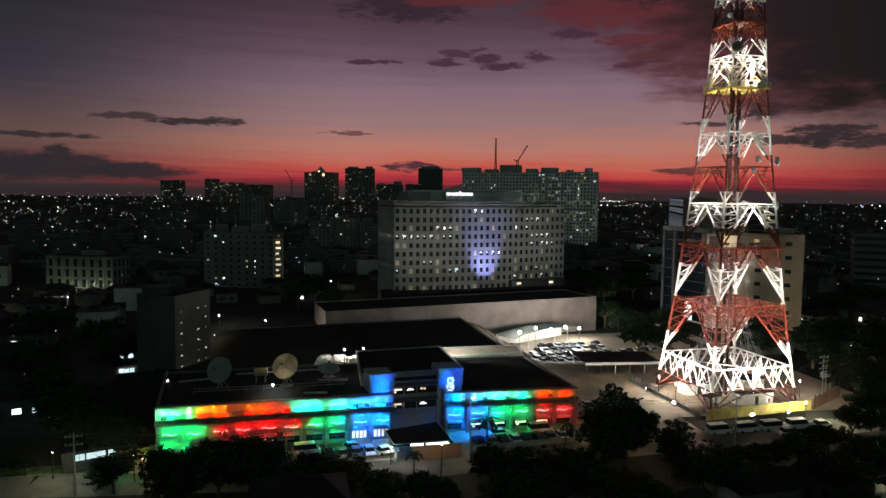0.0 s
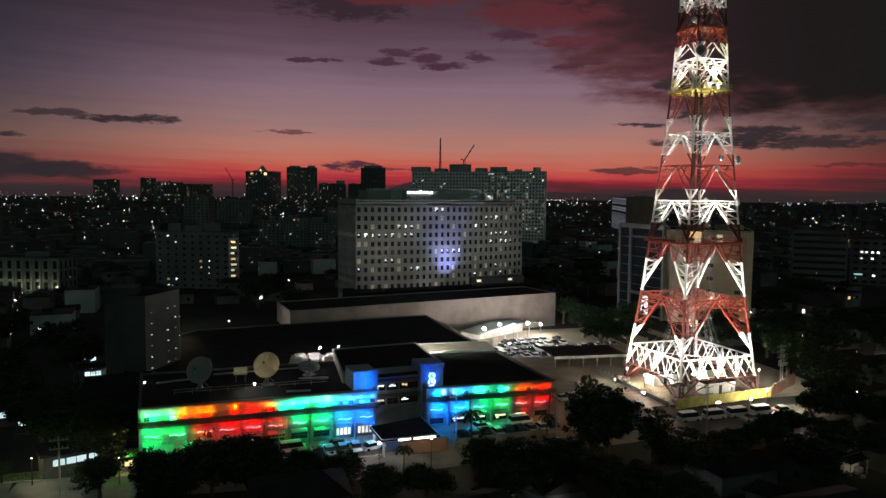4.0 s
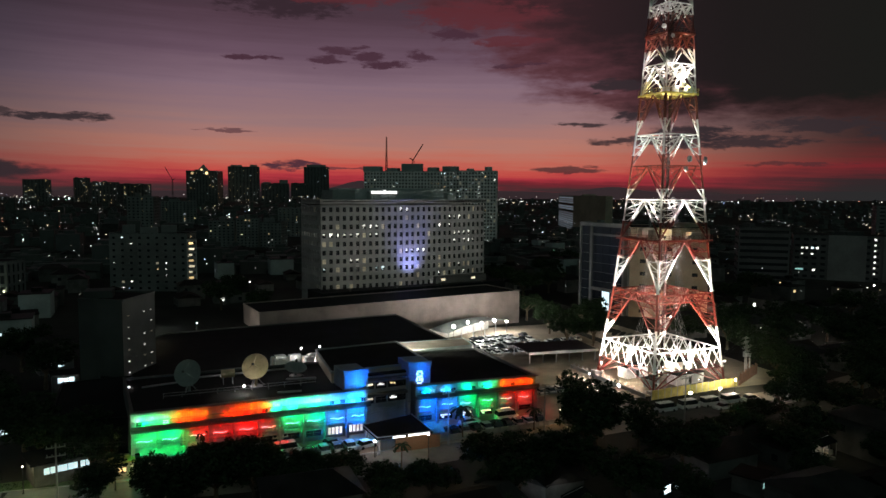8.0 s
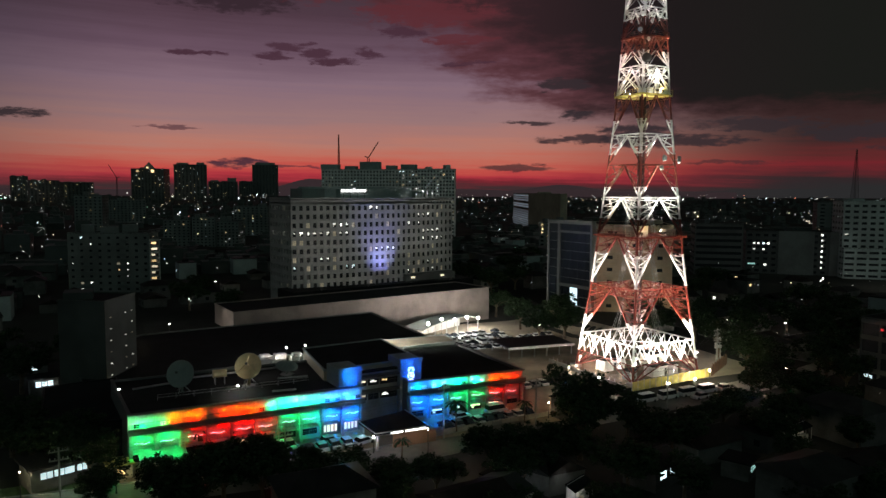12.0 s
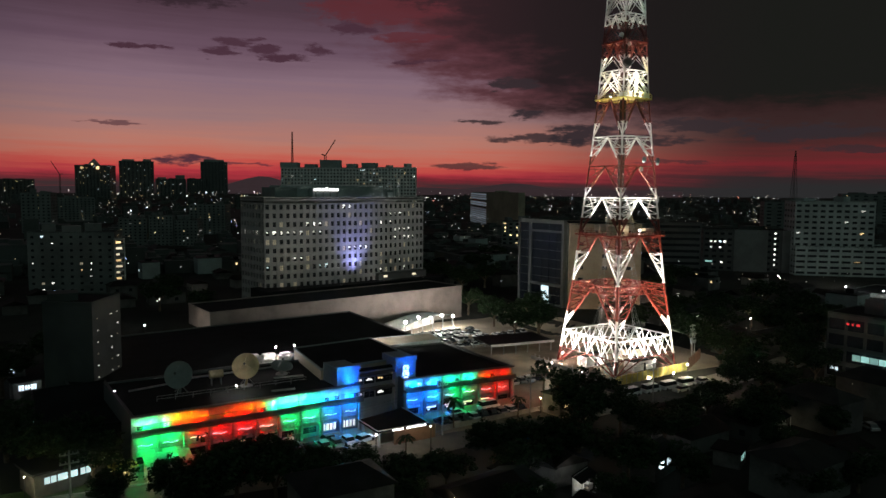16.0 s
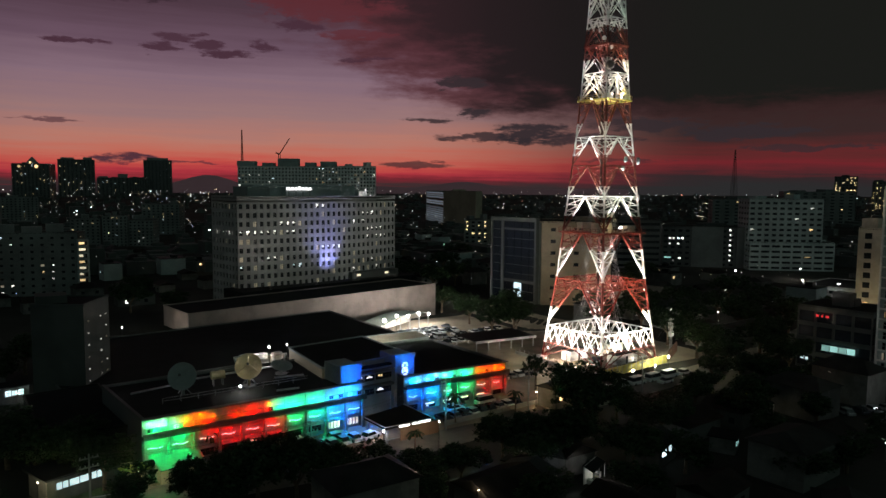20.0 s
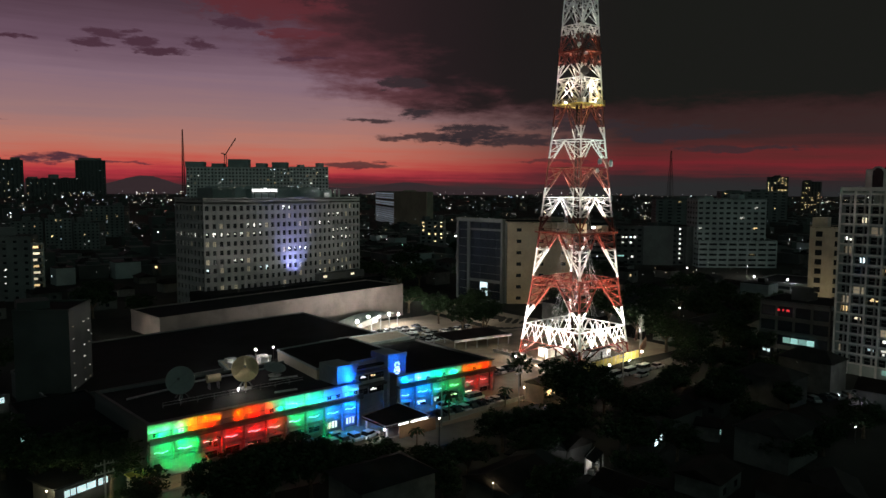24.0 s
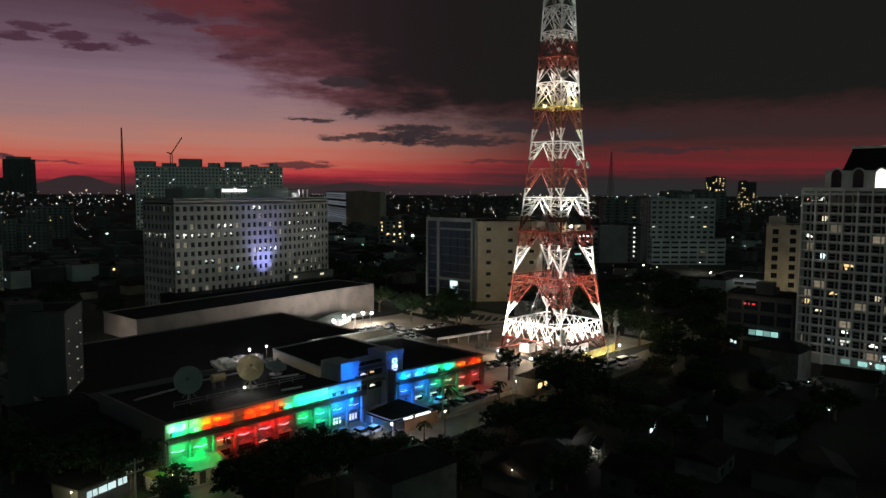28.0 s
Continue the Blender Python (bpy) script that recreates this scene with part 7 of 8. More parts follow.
# street and yard lamps among the trees and roofs; (131, 82) is added to brighten the tan office
for x, y, z, w, r, col in ((231, 80, 4, 1500, 0.5, 0), (269, 117, 5, 900, 0.45, 0), (157, 42, 4, 900, 0.26, 0), (136.5, 20, 4, 900, 0.24, 1), (106, -2.1, 4, 500, 0.2, 1), (88.8, -27.5, 3, 250, 0.16, 1), (71.3, -58.5, 3.4, 60, 0.12, 2),
                           (40, -36.5, 3, 250, 0.1, 2), (57.3, -53.2, 4.2, 40, 0.08, 2), (11.4, -34.5, 3, 160, 0.1, 2), (159, 100, 3, 500, 0.2, 0), (160, 78, 4, 1300, 0.22, 0), (-48.4, 127.8, 4, 1300, 0.3, 2),
                           (-31.6, 113, 4.5, 500, 0.26, 0), (-43.7, 80.4, 6.5, 500, 0.1, 1), (-119.8, 163.8, 4, 1100, 0.3, 1), (-111, 171, 5, 700, 0.22, 0), (-64, 24.7, 3, 260, 0.1, 1), (96.7, -2, 3, 260, 0.12, 0),
                           (222, 50.5, 10.4, 1400, 0.4, 2), (223.5, 36.4, 10.4, 1400, 0.4, 2), (226.5, 26.7, 10.4, 1000, 0.35, 2), (131, 82, 7, 2600, 0.2, 1), (168, -2, 6, 2600, 0.2, 1), (112, 60, 5, 800, 0.18, 0), (150, 120, 5, 900, 0.22, 1),
                           (300, 100, 6, 2500, 0.35, 0), (200, 215, 5, 1200, 0.35, 1), (110, 150, -1, 700, 0.2, 0), (-88, 68, 4, 900, 0.3, 2), (-60, 51, 4, 260, 0.1, 2), (113, -36, 5, 260, 0.16, 0), (114, -52, 5, 260, 0.16, 2), (116, -70, 5, 260, 0.16, 0), (40, 215, 6, 900, 0.25, 1), (-8, 205, 6, 900, 0.25, 0)):
    globe_lamp(x, y, z, r * 0.62, w, ((1.0, 0.97, 0.88), (1.0, 0.82, 0.5), (0.85, 0.95, 1.0))[col], label=("white street lamp among dark trees", "warm street lamp among dark trees", "cool white street lamp among dark trees")[col], mat=(M_LAMP, M_LAMPW, M_LAMP)[col], base=9.0 if z > 10 else None)
globe_lamp(-2.4, -6.9, 3.0, 0.18, 700, label="white lamp at the canopy corner", base=0.0)


# ---- satellite dishes and roof equipment ----
def dish(x, y, zc, size, az, tilt, mat, base, label):
    root = thing("satellite_dish", pose(x, y, 0), label, "satellite dish", "roof dishes")
    d = Vector((math.cos(radians(tilt)) * math.sin(radians(az)), math.cos(radians(tilt)) * math.cos(radians(az)), math.sin(radians(tilt))))
    s = d.cross(Vector((0, 0, 1))).normalized()
    u = s.cross(d)
    c = Vector((0, 0, zc))
    mb = Build()
    n, m = 28, 6
    R = size / 2

    def pt(j, i, off):
        r = R * j / m
        a = i * math.tau / n
        return c + (s * math.cos(a) + u * math.sin(a)) * r + d * (0.28 * r * r / R - off)
    P = [pt(j, i, 0.0) for j in range(1, m + 1) for i in range(n)] + [pt(j, i, 0.08) for j in range(1, m + 1) for i in range(n)] + [pt(0, 0, 0), pt(0, 0, 0.08)]
    f = []
    k = m * n
    for j in range(m - 1):
        for i in range(n):
            a, b = j * n + i, j * n + (i + 1) % n
            f += [(a, b, b + n, a + n), (k + b, k + a, k + a + n, k + b + n)]
    for i in range(n):
        f += [(2 * k, (i + 1) % n, i), (2 * k + 1, k + i, k + (i + 1) % n), ((m - 1) * n + i, (m - 1) * n + (i + 1) % n, k + (m - 1) * n + (i + 1) % n, k + (m - 1) * n + i)]
    mb.solid(P, f)
    put("reflector", mb, mat, root)
    focus = c + d * R * 0.95
    for a in (90, 210, 330):
        mb = Build()
        e = c + (s * math.cos(radians(a)) + u * math.sin(radians(a))) * R * 0.8 + d * 0.18 * R
        mb.tube(e, focus, 0.05, n=6)
        put("feed_strut", mb, mat, root)
    mb = Build()
    mb.tube(focus - d * 0.25, focus + d * 0.2, 0.2, 0.26, n=10)
    put("feed_horn", mb, M_DARKSTEEL, root)
    mb = Build()
    mb.tube((0, 0, base), (0, 0, zc - R * 0.25), 0.28, 0.22, n=10)
    mb.bar(Vector((0, 0, zc - R * 0.3)), c - d * 0.3, 0.4)
    put("mount", mb, mat, root)
    for a in range(3):
        mb = Build()
        mb.bar((1.6 * math.cos(a * 2.09), 1.6 * math.sin(a * 2.09), base + 0.06), (0, 0, base + (zc - base) * 0.55), 0.12)
        put("stay", mb, M_STEEL, root)
    mb = Build()
    mb.tube((0, 0, base - 0.02), (0, 0, base + 0.12), 1.3, n=12)
    put("base_plate", mb, M_STEEL, root)


RZ = 8.9
dish(-21.1, 14.8, 12.7, 5.2, 200, 28, M_DISH, RZ, "large tan satellite dish on the roof")
dish(-33.6, 14.2, 12.6, 5.2, 205, 22, M_DARKGREY, RZ, "dark grey satellite dish on the roof")
dish(-12.6, 20.5, 10.2, 4.6, 170, 72, M_DARKGREY, RZ, "dark dish pointing steeply at the sky")
tank = thing("roof_tank", pose(-26.3, 18.0, RZ), "tan cylindrical roof tank on a frame", "tank")
mb = Build()
mb.tube((-1.3, 0, 2.2), (1.3, 0, 2.2), 0.8, n=14)
put("tank_body", mb, M_DISH, tank)
for sx in (-0.9, 0.9):
    for sy in (-0.5, 0.5):
        mb = Build()
        mb.bar((sx, sy, 0), (sx, sy, 1.7), 0.12)
        put("leg", mb, M_STEEL, tank)
# railings along the roof, each length a part
rail = thing("roof_railing", M_LW @ pose(0, 0, 0), "thin steel railing on the wing roof", "railing")
for k in range(9):
    mb = Build()
    x0 = 6 + k * 3.2
    for hz in (0.5, 1.0):
        mb.bar((x0, 9, 8.55 + hz), (x0 + 3.2, 9, 8.55 + hz), 0.06)
    mb.bar((x0, 9, 8.5), (x0, 9, 9.6), 0.07)
    put("rail_length", mb, M_STEEL, rail)
for x0, y0, x1, y1, w in ((26, 5, 30.5, 4.4, 0.35), (30, 14, 36, 13, 0.4), (3, 18, 12, 20, 0.3), (14, 22, 34, 23, 0.3)):
    mb = Build()
    mb.bar((x0, y0, 8.75), (x1, y1, 8.75), w, 0.3)
    tagged(put("roof_duct", mb, M_STEEL, None, M_LW), "grey metal duct lying on the wing roof", "duct", "roof ducts")
for x, y, w, d, h in ((-13.2, 41.5, 3.2, 1.8, 1.1), (-9.5, 44.5, 2.8, 1.6, 1.3), (-12.8, 46.5, 2.4, 1.6, 0.9), (-6.4, 42.0, 2.0, 1.4, 1.1), (-5.2, 45.6, 2.2, 1.4, 0.9), (-10.6, 40.4, 3.4, 0.7, 0.7)):
    root = thing("air_handler", pose(x, y, 6.31, 0, 0, 8), "pale air-handling unit on the plant deck", "air conditioner", "roof units")
    mb = Build()
    mb.box(-w / 2, -d / 2, 0.3, w / 2, d / 2, 0.3 + h)
    put("casing", mb, M_WALL, root)
    mb = Build()
    mb.tube((0, 0, 0.3 + h), (0, 0, 0.45 + h), d * 0.36, n=14)
    put("fan_cowl", mb, M_STEEL, root)
    for sx in (-1, 1):
        mb = Build()
        mb.box(sx * w * 0.4 - 0.1, -d / 2, 0, sx * w * 0.4 + 0.1, d / 2, 0.3)
        put("skid", mb, M_STEEL, root)

# ---- tower compound ----
for x, y, w, d, h, ang, mat, lab in ((84, 17.5, 9, 3.2, 2.6, 6, M_WALL, "white equipment hut under the tower"), (75, 27, 7, 3.5, 2.8, 6, M_WALL, "white equipment hut under the tower"), (90, 28, 6, 4, 3.0, 6, M_CREAM, "cream plant room beside the tower"), (73.5, 17, 3.2, 2.4, 2.2, 20, M_DARKGREY, "dark generator housing under the tower")):
    root = thing("equipment_hut", pose(x, y, 0.045, 0, 0, ang), lab, "hut", "tower huts")
    mb = Build()
    mb.box(-w / 2, -d / 2, 0, w / 2, d / 2, h)
    put("wall", mb, mat, root)
    mb = Build()
    mb.box(-w / 2 - 0.2, -d / 2 - 0.2, h, w / 2 + 0.2, d / 2 + 0.2, h + 0.18)
    put("roof", mb, M_ROOF2, root)
    mb = Build()
    mb.box(-0.45, -d / 2 - 0.05, 0, 0.45, -d / 2 - 0.004, 2.0)
    put("door", mb, M_DARKSTEEL, root)
hoard = thing("yellow_hoarding", pose(0, 0, 0), "weathered yellow hoarding along the tower yard", "fence")
ha, hb = Vector((66.5, 7.2, 0)), Vector((94.5, 10.8, 0))
hu = (hb - ha).normalized()
for k in range(14):
    p = ha + hu * (k * 2.0)
    q = p + hu * 1.94
    mb = Build()
    mb.bar(p + Vector((0, 0, 1.15)), q + Vector((0, 0, 1.15)), 0.06, 2.2 + 0.1 * ((k * 7) % 3))
    put("panel", mb, M_YELLOW, hoard)
    mb = Build()
    mb.bar(p + Vector((0, 0, 0)), p + Vector((0, 0, 2.5)), 0.12)
    put("post", mb, M_STEEL, hoard)
picket = thing("timber_fence", pose(0, 0, 0), "brown timber post fence beside the tower", "fence")
for k in range(22):
    p = Vector((95, 11, 0)).lerp(Vector((108, 19, 0)), k / 21)
    mb = Build()
    mb.bar(p, p + Vector((0, 0, 2.6 + 0.3 * ((k * 5) % 3))), 0.22)
    put("post", mb, M_BROWN, picket)
fence = thing("yard_fence", pose(0, 0, 0), "low pale fence along the yard slope", "fence")
fa, fb = Vector((66, 9, 0)), Vector((64, 40, 0))
for k in range(16):
    p, q = fa.lerp(fb, k / 16), fa.lerp(fb, (k + 1) / 16)
    mb = Build()
    mb.bar(p, p + Vector((0, 0, 1.8)), 0.1)
    put("post", mb, M_STEEL, fence)
    mb = Build()
    mb.bar(p + Vector((0, 0, 0.5)), q + Vector((0, 0, 0.5)), 0.12, 1.0)
    put("panel", mb, M_CONC, fence)
carport = thing("carport", pose(55, 47, 0, 0, 0, -4), "long low carport with a dark roof and pale fascia", "carport")
mb = Build()
mb.box(0, 0, 2.9, 21, 13, 3.15)
put("roof", mb, M_ROOF2, carport)
mb = Build()
mb.box(-0.1, -0.15, 2.6, 21.1, 0.0, 3.3)
put("fascia", mb, M_WALL, carport)
for k in range(6):
    for y in (0.5, 12.5):
        mb = Build()
        g = ground_z(55 + k * 4, 47 + y)
        mb.box(0.3 + k * 4.0, y - 0.1, g, 0.5 + k * 4.0, y + 0.1, 2.9)
        put("post", mb, M_STEEL, carport)


# ---- utility poles and wires ----
def utility_pole(x, y, h, arms=2, transformer=False):
    root = thing("utility_pole", pose(x, y, 0, 0, 0, 10), "tall utility pole with crossarms and insulators", "utility pole", "utility poles")
    mb = Build()
    mb.tube((0, 0, 0), (0, 0, h), 0.17, 0.12, n=8)
    put("pole", mb, M_CONC, root)
    for k in range(arms):
        mb = Build()
        z = h - 0.6 - k * 1.3
        mb.box(-1.3, -0.08, z - 0.08, 1.3, 0.08, z + 0.08)
        put("crossarm", mb, M_CONC, root)
        for sx in (-1.15, -0.5, 0.5, 1.15):
            mb = Build()
            mb.tube((sx, 0, z + 0.08), (sx, 0, z + 0.36), 0.06, n=6)
            put("insulator", mb, M_STEEL, root)
    if transformer:
        for sx in (-0.7, 0.7):
            mb = Build()
            mb.tube((sx, -0.3, h * 0.55), (sx, -0.3, h * 0.55 + 1.3), 0.38, n=12)
            put("transformer", mb, M_STEEL, root)


POLES = [(-52, -13.5, 10.5), (-20, -15.8, 10.5), (12.3, -5.0, 10.5), (31.5, -7.0, 10.5), (62.1, -10.0, 10.5), (99.8, 14.5, 11.5), (102.6, 17.0, 10.0), (105.0, 18.4, 9.5)]
for i, (x, y, h) in enumerate(POLES):
    utility_pole(x, y, h, 2 if i < 5 else 3, i in (5, 6))
wires = thing("overhead_wires", pose(0, 0, 0), "thin black overhead power wires", "wires")
for (x0, y0, h0), (x1, y1, h1) in zip(POLES[:6], POLES[1:6]):
    for off in (-1.1, 0.5, 1.1):
        mb = Build()
        pts = []
        for k in range(9):
            t = k / 8
            pts.append((x0 + (x1 - x0) * t, y0 + (y1 - y0) * t + off * 0.3, h0 - 0.3 + (h1 - h0) * t - 1.1 * 4 * t * (1 - t) * 0.6 + off * 0.2))
        mb.path(pts, 0.018)
        put("wire", mb, M_DARKSTEEL, wires)


# ---- guard house, huts and small lit buildings ----
M_GUARD = glow("guard_room_light", (0.72, 0.95, 1.0), 0.7, 0.5)
guard = thing("guard_house", pose(-57.0, -3.0, 0, 0, 0, 21.5), "low guard house with three lit windows", "building")
mb = Build()
mb.box(0, 0, 0, 11.5, 6, 3.9)
put("wall", mb, M_HOUSE, guard)
mb = Build()
mb.box(-0.6, -0.9, 3.9, 12.1, 6.6, 4.15)
put("roof", mb, M_ROOF, guard)
for x, w in ((2.3, 1.7), (4.9, 2.9), (7.6, 1.5)):
    win = put("window", pane_mesh("window", w, 1.0, M_GUARD), [], guard, pose(x, -0.07, 2.45))
    mb = Build()
    mb.box(-w / 2 - 0.1, -0.06, -0.65, w / 2 + 0.1, 0.0, -0.55)
    mb.box(-w / 2 - 0.1, -0.06, 0.55, w / 2 + 0.1, 0.0, 0.65)
    mb.box(-0.05, -0.07, -0.55, 0.05, 0.0, 0.55)
    put("window_frame", mb, M_DARKSTEEL, win)
lamp("guard_lamp", "POINT", (-51, -4.5, 3.3), (0.8, 0.95, 1.0), 120, size=0.3)
kiosk = thing("ticket_kiosk", pose(-46.0, -2.8, 0, 0, 0, 10), "small tan kiosk under warm light", "kiosk")
mb = Build()
mb.box(0, 0, 0, 3.6, 2.6, 2.5)
put("wall", mb, M_CREAM, kiosk)
mb = Build()
mb.box(-0.3, -0.3, 2.5, 3.9, 2.9, 2.7)
put("roof", mb, M_YELLOW, kiosk)
mb = Build()
mb.box(1.2, -0.05, 1.0, 2.4, -0.004, 1.9)
put("window", mb, M_LITW, kiosk)
porch = thing("side_entrance", M_LW @ pose(1.5, -4.2, -0.85), "side entrance with a pale wall and sloping awning", "building")
mb = Build()
mb.box(0, 0, 0, 7.0, 3.0, 2.6)
put("wall", mb, M_CREAM, porch)
mb = Build()
mb.solid([(-0.3, -0.6, 2.6), (7.3, -0.6, 2.6), (7.3, 3.0, 3.7), (-0.3, 3.0, 3.7), (-0.3, -0.6, 2.45), (7.3, -0.6, 2.45), (7.3, 3.0, 3.55), (-0.3, 3.0, 3.55)],
         [(0, 1, 2, 3), (7, 6, 5, 4), (0, 4, 5, 1), (1, 5, 6, 2), (2, 6, 7, 3), (3, 7, 4, 0)])
put("awning", mb, M_FACADE, porch)
mb = Build()
mb.box(2.0, -0.05, 0, 3.1, -0.004, 2.1)
put("door", mb, M_DARKSTEEL, porch)
lamp("porch_lamp", "POINT", M_LW @ Vector((5.0, -5.0, 2.2)), (1.0, 0.9, 0.6), 35, size=0.2)
for x, y, w, d, h, ang, mat, lit in ((19, -30.5, 8, 6, 3.4, 30, M_HOUSE, M_LIT), (36, -36.5, 8, 6, 3.6, 20, M_HOUSE, M_LITC), (37.5, -71, 9, 6, 4.2, 35, M_HOUSE, M_LIT), (92, -24, 9, 6, 3.8, 30, M_HOUSE, M_LITW), (-67, 78, 8, 6, 8, 20, M_HOUSE, M_LITC), (-88, 58, 9, 6, 9, 20, M_HOUSE, M_LITC), (-74, 30, 10, 6, 5, 15, M_HOUSE, M_LITC), (-66, 24, 6, 5, 5, 15, M_HOUSE, M_LITC), (43, -3, 8, 5, 4.4, 12, M_HOUSE, M_LITW)):
    root = thing("lit_house", pose(x, y, 0, 0, 0, ang), "small house with a lit front and a dark pitched roof", "house", "lit houses")
    mb = Build()
    mb.box(-w / 2, -d / 2, 0, w / 2, d / 2, h)
    put("wall", mb, mat, root)
    mb = Build()
    r = d * 0.25
    mb.solid([(-w / 2 - 0.5, -d / 2 - 0.5, h), (w / 2 + 0.5, -d / 2 - 0.5, h), (w / 2 + 0.5, d / 2 + 0.5, h), (-w / 2 - 0.5, d / 2 + 0.5, h), (-w / 2 - 0.5, 0, h + r), (w / 2 + 0.5, 0, h + r)],
             [(0, 1, 5, 4), (2, 3, 4, 5), (1, 2, 5), (3, 0, 4), (3, 2, 1, 0)])
    put("roof", mb, M_ROOF2, root)
    if lit:
        for k, ww in ((-0.22, 1.6), (0.12, 1.2)):
            put("window", pane_mesh("window", ww, 1.1, lit), [], root, pose(k * w, -d / 2 - 0.065, min(h - 0.9, 2.4)))
lamp("alley_lamp", "POINT", (19, -36.5, 3.4), (0.95, 1.0, 1.0), 45, size=0.2)
lamp("alley_lamp", "POINT", (36, -75, 3.0), (1.0, 0.95, 0.85), 120, size=0.2)
lamp("alley_lamp", "POINT", (42, -7.2, 3.0), (1.0, 0.6, 0.3), 60, size=0.2)
lamp("lot_lamp", "POINT", (101, -46, 5.0), (0.9, 0.95, 1.0), 250, size=0.2)
lamp("hall_lamp", "POINT", (-18.5, 120, 2.5), (1.0, 0.93, 0.8), 700, size=0.3)

# lit rooms and yards seen between the dark trees by the west side
def lit_hut(x, y, ang, w, h, base, mat, panes, label):
    root = thing("lit_outbuilding", pose(x, y, 0, 0, 0, ang), label, "building", "outbuildings")
    mb = Build()
    mb.box(-w / 2 - 1.0, 0, 0, w / 2 + 1.0, 4.5, base + h + 0.7)
    put("wall", mb, M_HOUSE, root)
    mb = Build()
    mb.box(-w / 2 - 1.4, -0.4, base + h + 0.7, w / 2 + 1.4, 4.9, base + h + 0.9)
    put("roof", mb, M_ROOF, root)
    pw = w / panes
    for k in range(panes):
        pn = put("window", pane_mesh("window", pw * 0.82, h * (1.0 if k % 2 == 0 else 0.8), mat, M_DARKSTEEL), [], root, pose(-w / 2 + pw * (k + 0.5), -0.065, base + h / 2))
        mb = Build()
        mb.box(-pw * 0.45, -0.12, -h / 2 - 0.12, pw * 0.45, 0.0, -h / 2 - 0.03)
        put("window_sill", mb, M_CONC, pn)


lit_hut(-68.5, 80.0, 12, 4.4, 1.9, 4.2, M_GUARD, 3, "dark outbuilding with three cool lit windows")
lit_hut(-60.5, 52.5, 12, 3.6, 1.1, 3.2, M_GUARD, 3, "dark outbuilding with a small lit window row")
lit_hut(-90.0, 69.5, 15, 6.0, 2.6, 2.4, M_GUARD, 4, "outbuilding with a wide cool lit front")
lit_hut(-64.5, 26.5, 12, 1.6, 2.0, 1.6, M_LITW, 2, "small hut with an amber lit doorway")
lit_hut(-55.5, 24.5, 10, 6.5, 0.9, 3.4, M_TEAL, 5, "dark annex with a long dim lit window band")
lit_hut(40.5, -69.0, 34, 2.2, 0.7, 2.6, M_LIT, 2, "dark house with two small lit windows")
lit_hut(12.0, -33.0, 25, 2.4, 1.6, 0.8, M_GUARD, 2, "shaded house with a pale lit window")
lit_hut(52.5, -42.0, 28, 2.8, 0.8, 1.4, M_TEAL, 2, "dark house with a dim lit window")

def lit_yard(x, y, ang, w, color, watts, label):
    """A lean-to with a lamp under its roof: back wall, sloping sheet, posts and stacked crates."""
    root = thing("lean_to", pose(x, y, 0, 0, 0, ang), label, "shed", "lit lean-tos")
    mb = Build()
    mb.box(-w / 2, 2.6, 0, w / 2, 2.8, 3.2)
    put("back_wall", mb, M_WALL, root)
    mb = Build()
    mb.solid([(-w / 2 - 0.3, 1.0, 2.5), (w / 2 + 0.3, 1.0, 2.5), (w / 2 + 0.3, 2.9, 3.3), (-w / 2 - 0.3, 2.9, 3.3), (-w / 2 - 0.3, 1.0, 2.42), (w / 2 + 0.3, 1.0, 2.42), (w / 2 + 0.3, 2.9, 3.22), (-w / 2 - 0.3, 2.9, 3.22)],
             [(0, 1, 2, 3), (7, 6, 5, 4), (0, 4, 5, 1), (1, 5, 6, 2), (2, 6, 7, 3), (3, 7, 4, 0)])
    put("roof", mb, M_ROOF2, root)
    for sx in (-w / 2, 0, w / 2):
        mb = Build()
        mb.bar((sx, 1.1, 0), (sx, 1.1, 2.45), 0.1)
        put("post", mb, M_STEEL, root)
    for k, (cx, cy, s) in enumerate(((-w * 0.3, 2.0, 0.9), (w * 0.12, 1.8, 0.7), (w * 0.34, 2.1, 1.1), (-w * 0.05, 0.2, 0.6))):
        mb = Build()
        mb.box(cx - s / 2, cy - s / 2, 0, cx + s / 2, cy + s / 2, s * 0.8)
        put("crate", mb, (M_WALL, M_CREAM, M_STEEL, M_CONC)[k], root)
    lamp("yard_light", "POINT", root.matrix_basis @ Vector((w * 0.1, 1.4, 2.1)), color, watts, size=0.12)


for x, y, ang, w, color, watts in ((42.5, -34.5, 30, 4.5, (0.85, 0.95, 1.0), 90), (21.4, -40.0, 25, 5.0, (1.0, 0.97, 0.9), 150), (16.5, -29.0, 20, 3.6, (0.6, 0.8, 1.0), 110), (67.7, -28.6, 25, 5.0, (0.9, 0.95, 1.0), 80),
                                   (95.0, -50.5, 40, 6.0, (0.85, 0.95, 1.0), 160), (40.6, -67.5, 34, 4.0, (1.0, 1.0, 0.95), 60), (94.0, -22.5, 30, 4.0, (1.0, 0.85, 0.5), 140), (75.9, -34.1, 15, 5.0, (1.0, 0.9, 0.6), 50)):
    lit_yard(x, y, ang, w, color, watts, "small lean-to lit by a bare lamp among dark houses")

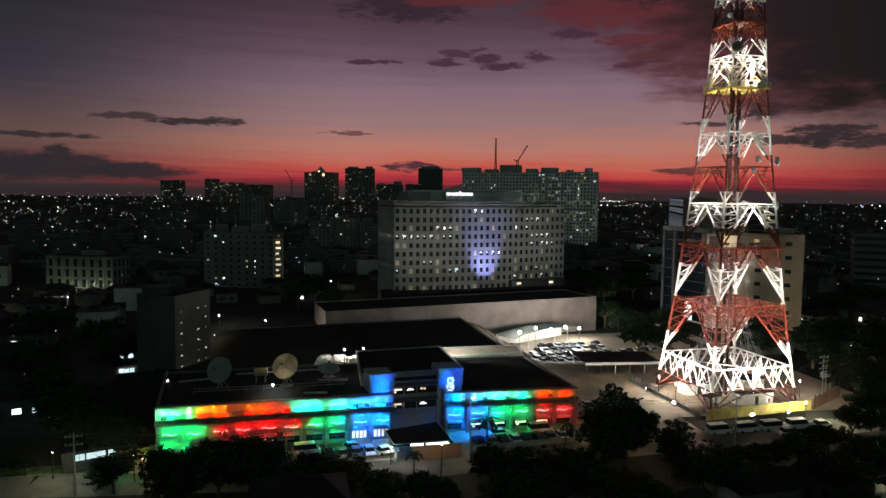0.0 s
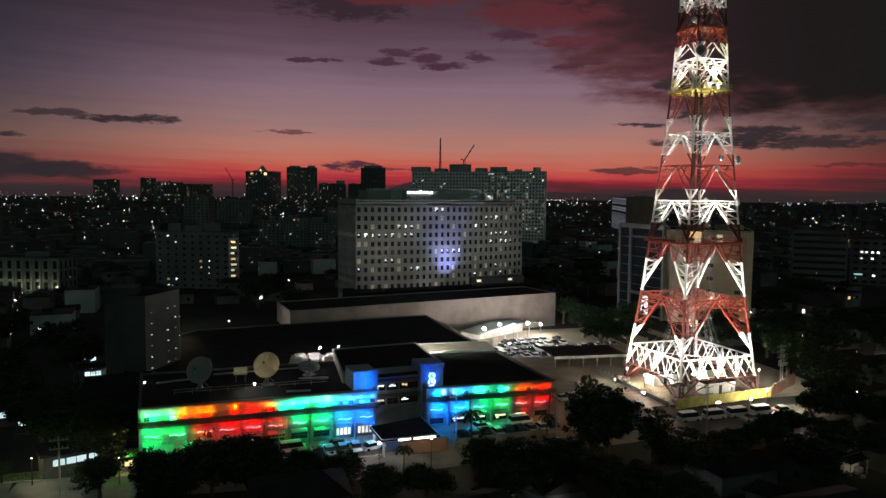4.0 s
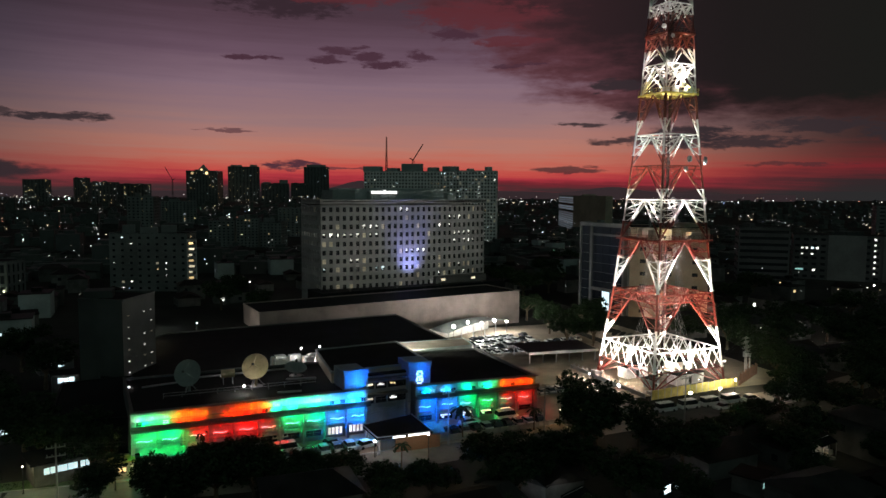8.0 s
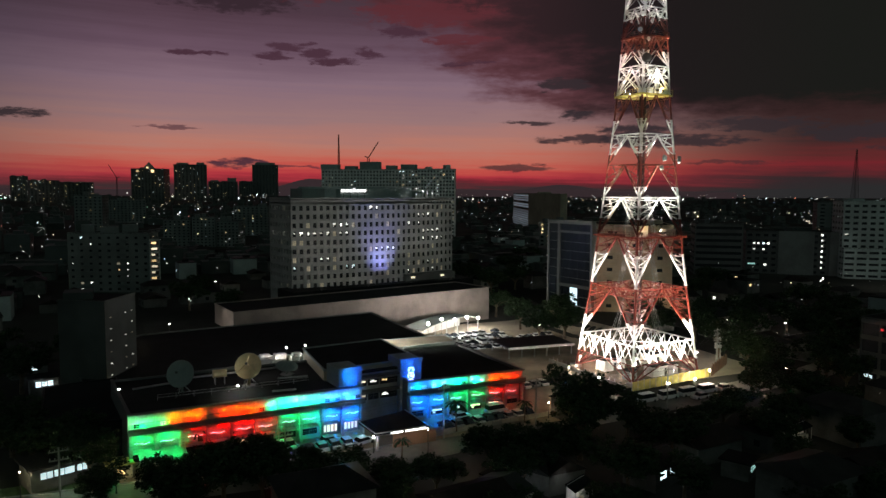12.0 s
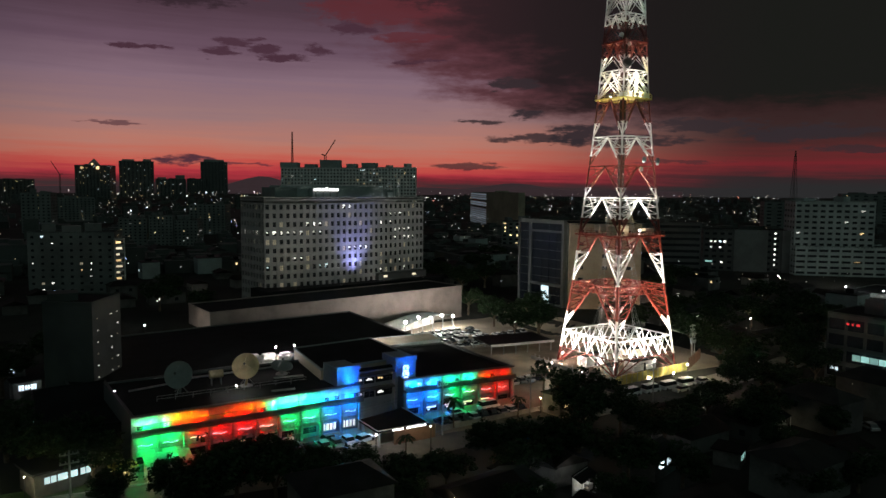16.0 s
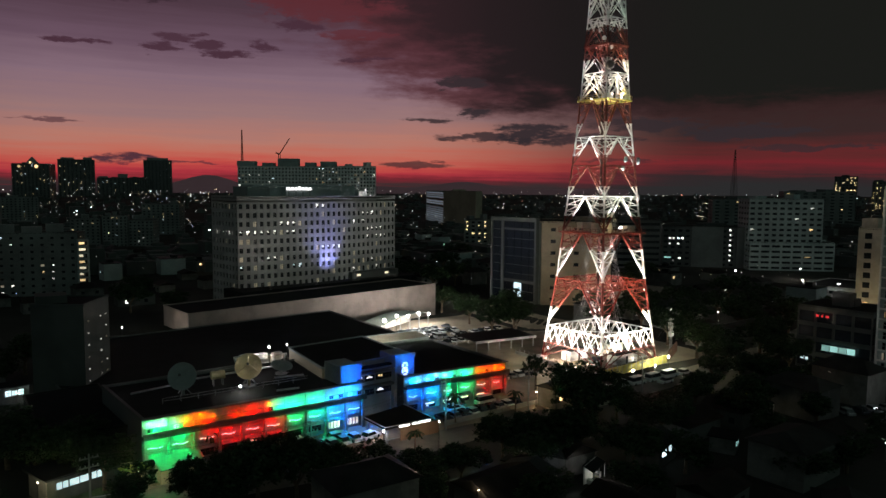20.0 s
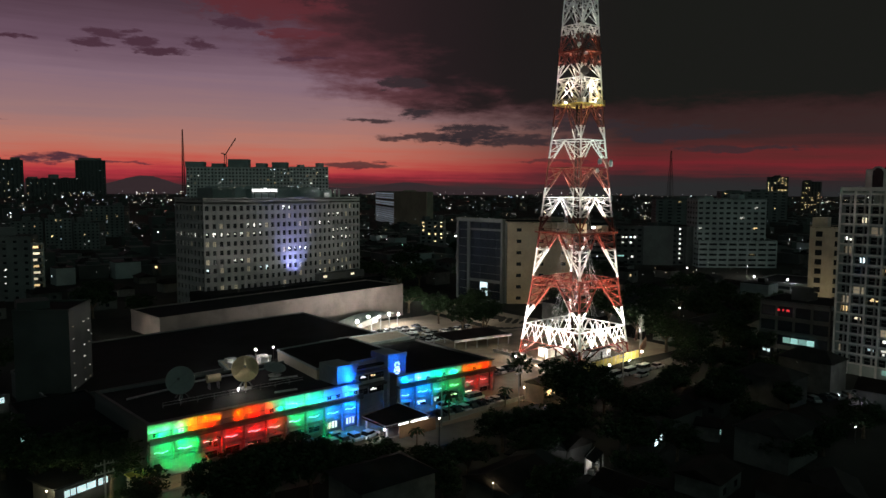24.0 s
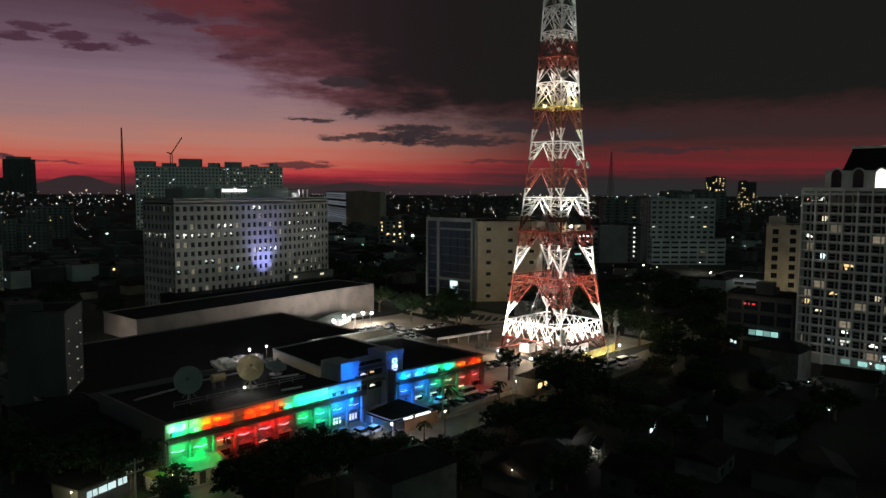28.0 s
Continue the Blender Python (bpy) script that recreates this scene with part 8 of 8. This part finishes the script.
# pale-walled house whose end wall catches a street lamp
villa = thing("pale_house", pose(2.0, -38.6, 0, 0, 0, -69), "single-storey house with a pale cream wall and dark roof", "house")
mb = Build()
mb.box(-4.0, 0, 0, 4.0, 9.0, 3.7)
put("wall", mb, M_CREAM, villa)
mb = Build()
mb.solid([(-4.6, -0.4, 3.7), (4.6, -0.4, 3.7), (4.6, 9.5, 3.7), (-4.6, 9.5, 3.7), (0, -0.4, 5.2), (0, 9.5, 5.2)], [(0, 1, 4), (2, 3, 5), (1, 2, 5, 4), (3, 0, 4, 5), (3, 2, 1, 0)])
put("roof", mb, M_ROOF2, villa)
for x in (-2.2, 1.6):
    mb = Build()
    mb.box(x - 0.6, -0.05, 1.2, x + 0.6, 0.0, 2.4)
    mb.box(x - 0.7, -0.12, 1.08, x + 0.7, 0.0, 1.2)
    put("window", mb, M_GLASS, villa)
globe_lamp(-4.5, -41.0, 5.0, 0.08, 150, (1.0, 0.9, 0.6), label="small warm lamp beside a pale house", mat=M_LAMPW)

# low front wall and kerbs along the street
wallr = thing("street_wall", pose(0, 0, 0), "low pale wall along the pavement", "wall")
for k in range(20):
    x = 13.5 + k * 2.2
    p, q = Vector((x, -2.6 + (x - 13) * 0.075, 0)), Vector((x + 2.1, -2.6 + (x - 10.9) * 0.075, 0))
    mb = Build()
    mb.bar(p + Vector((0, 0, 0.5)), q + Vector((0, 0, 0.5)), 0.18, 1.0)
    put("panel", mb, M_CONC, wallr)
mb = Build()
for (xa, ya), (xb, yb) in zip([(-120, -9), (-61, -2.9), (-15, -6.0)], [(-61, -2.9), (-15, -6.0), (26, -1.6)]):
    mb.bar((xa, ya, 0.07), (xb, yb, 0.07), 0.25, 0.15)
tagged(put("kerb", mb, M_CONC), "pale concrete kerb along the street", "kerb", kind="structure")

# red lit sign on the glass-fronted building: plain shapes
M_REDSIGN = glow("red_sign_face", (1.0, 0.05, 0.06), 0.55)
rsign = thing("red_roof_sign", pose(122.6, -14.5, 14.2, 0, 0, -82), "small red lit sign of plain shapes on a dark building", "sign")
for x0, x1 in ((0, 0.9), (1.3, 2.0), (2.4, 3.5)):
    mb = Build()
    mb.box(x0, -0.25, 0.3, x1 - 0.3, -0.1, 0.85)
    put("sign_shape", mb, M_REDSIGN, rsign)
# lit shop floor of the same building
for k in range(4):
    mb = Build()
    mb.box(k * 2.1, -0.2, 0, k * 2.1 + 1.9, -0.05, 1.5)
    tagged(put("lit_display", mb, M_TEAL, None, pose(123.3, -16.0, 5.6, 0, 0, -82)), "dim teal lit display window of a dark shop building", "window", "lit displays")
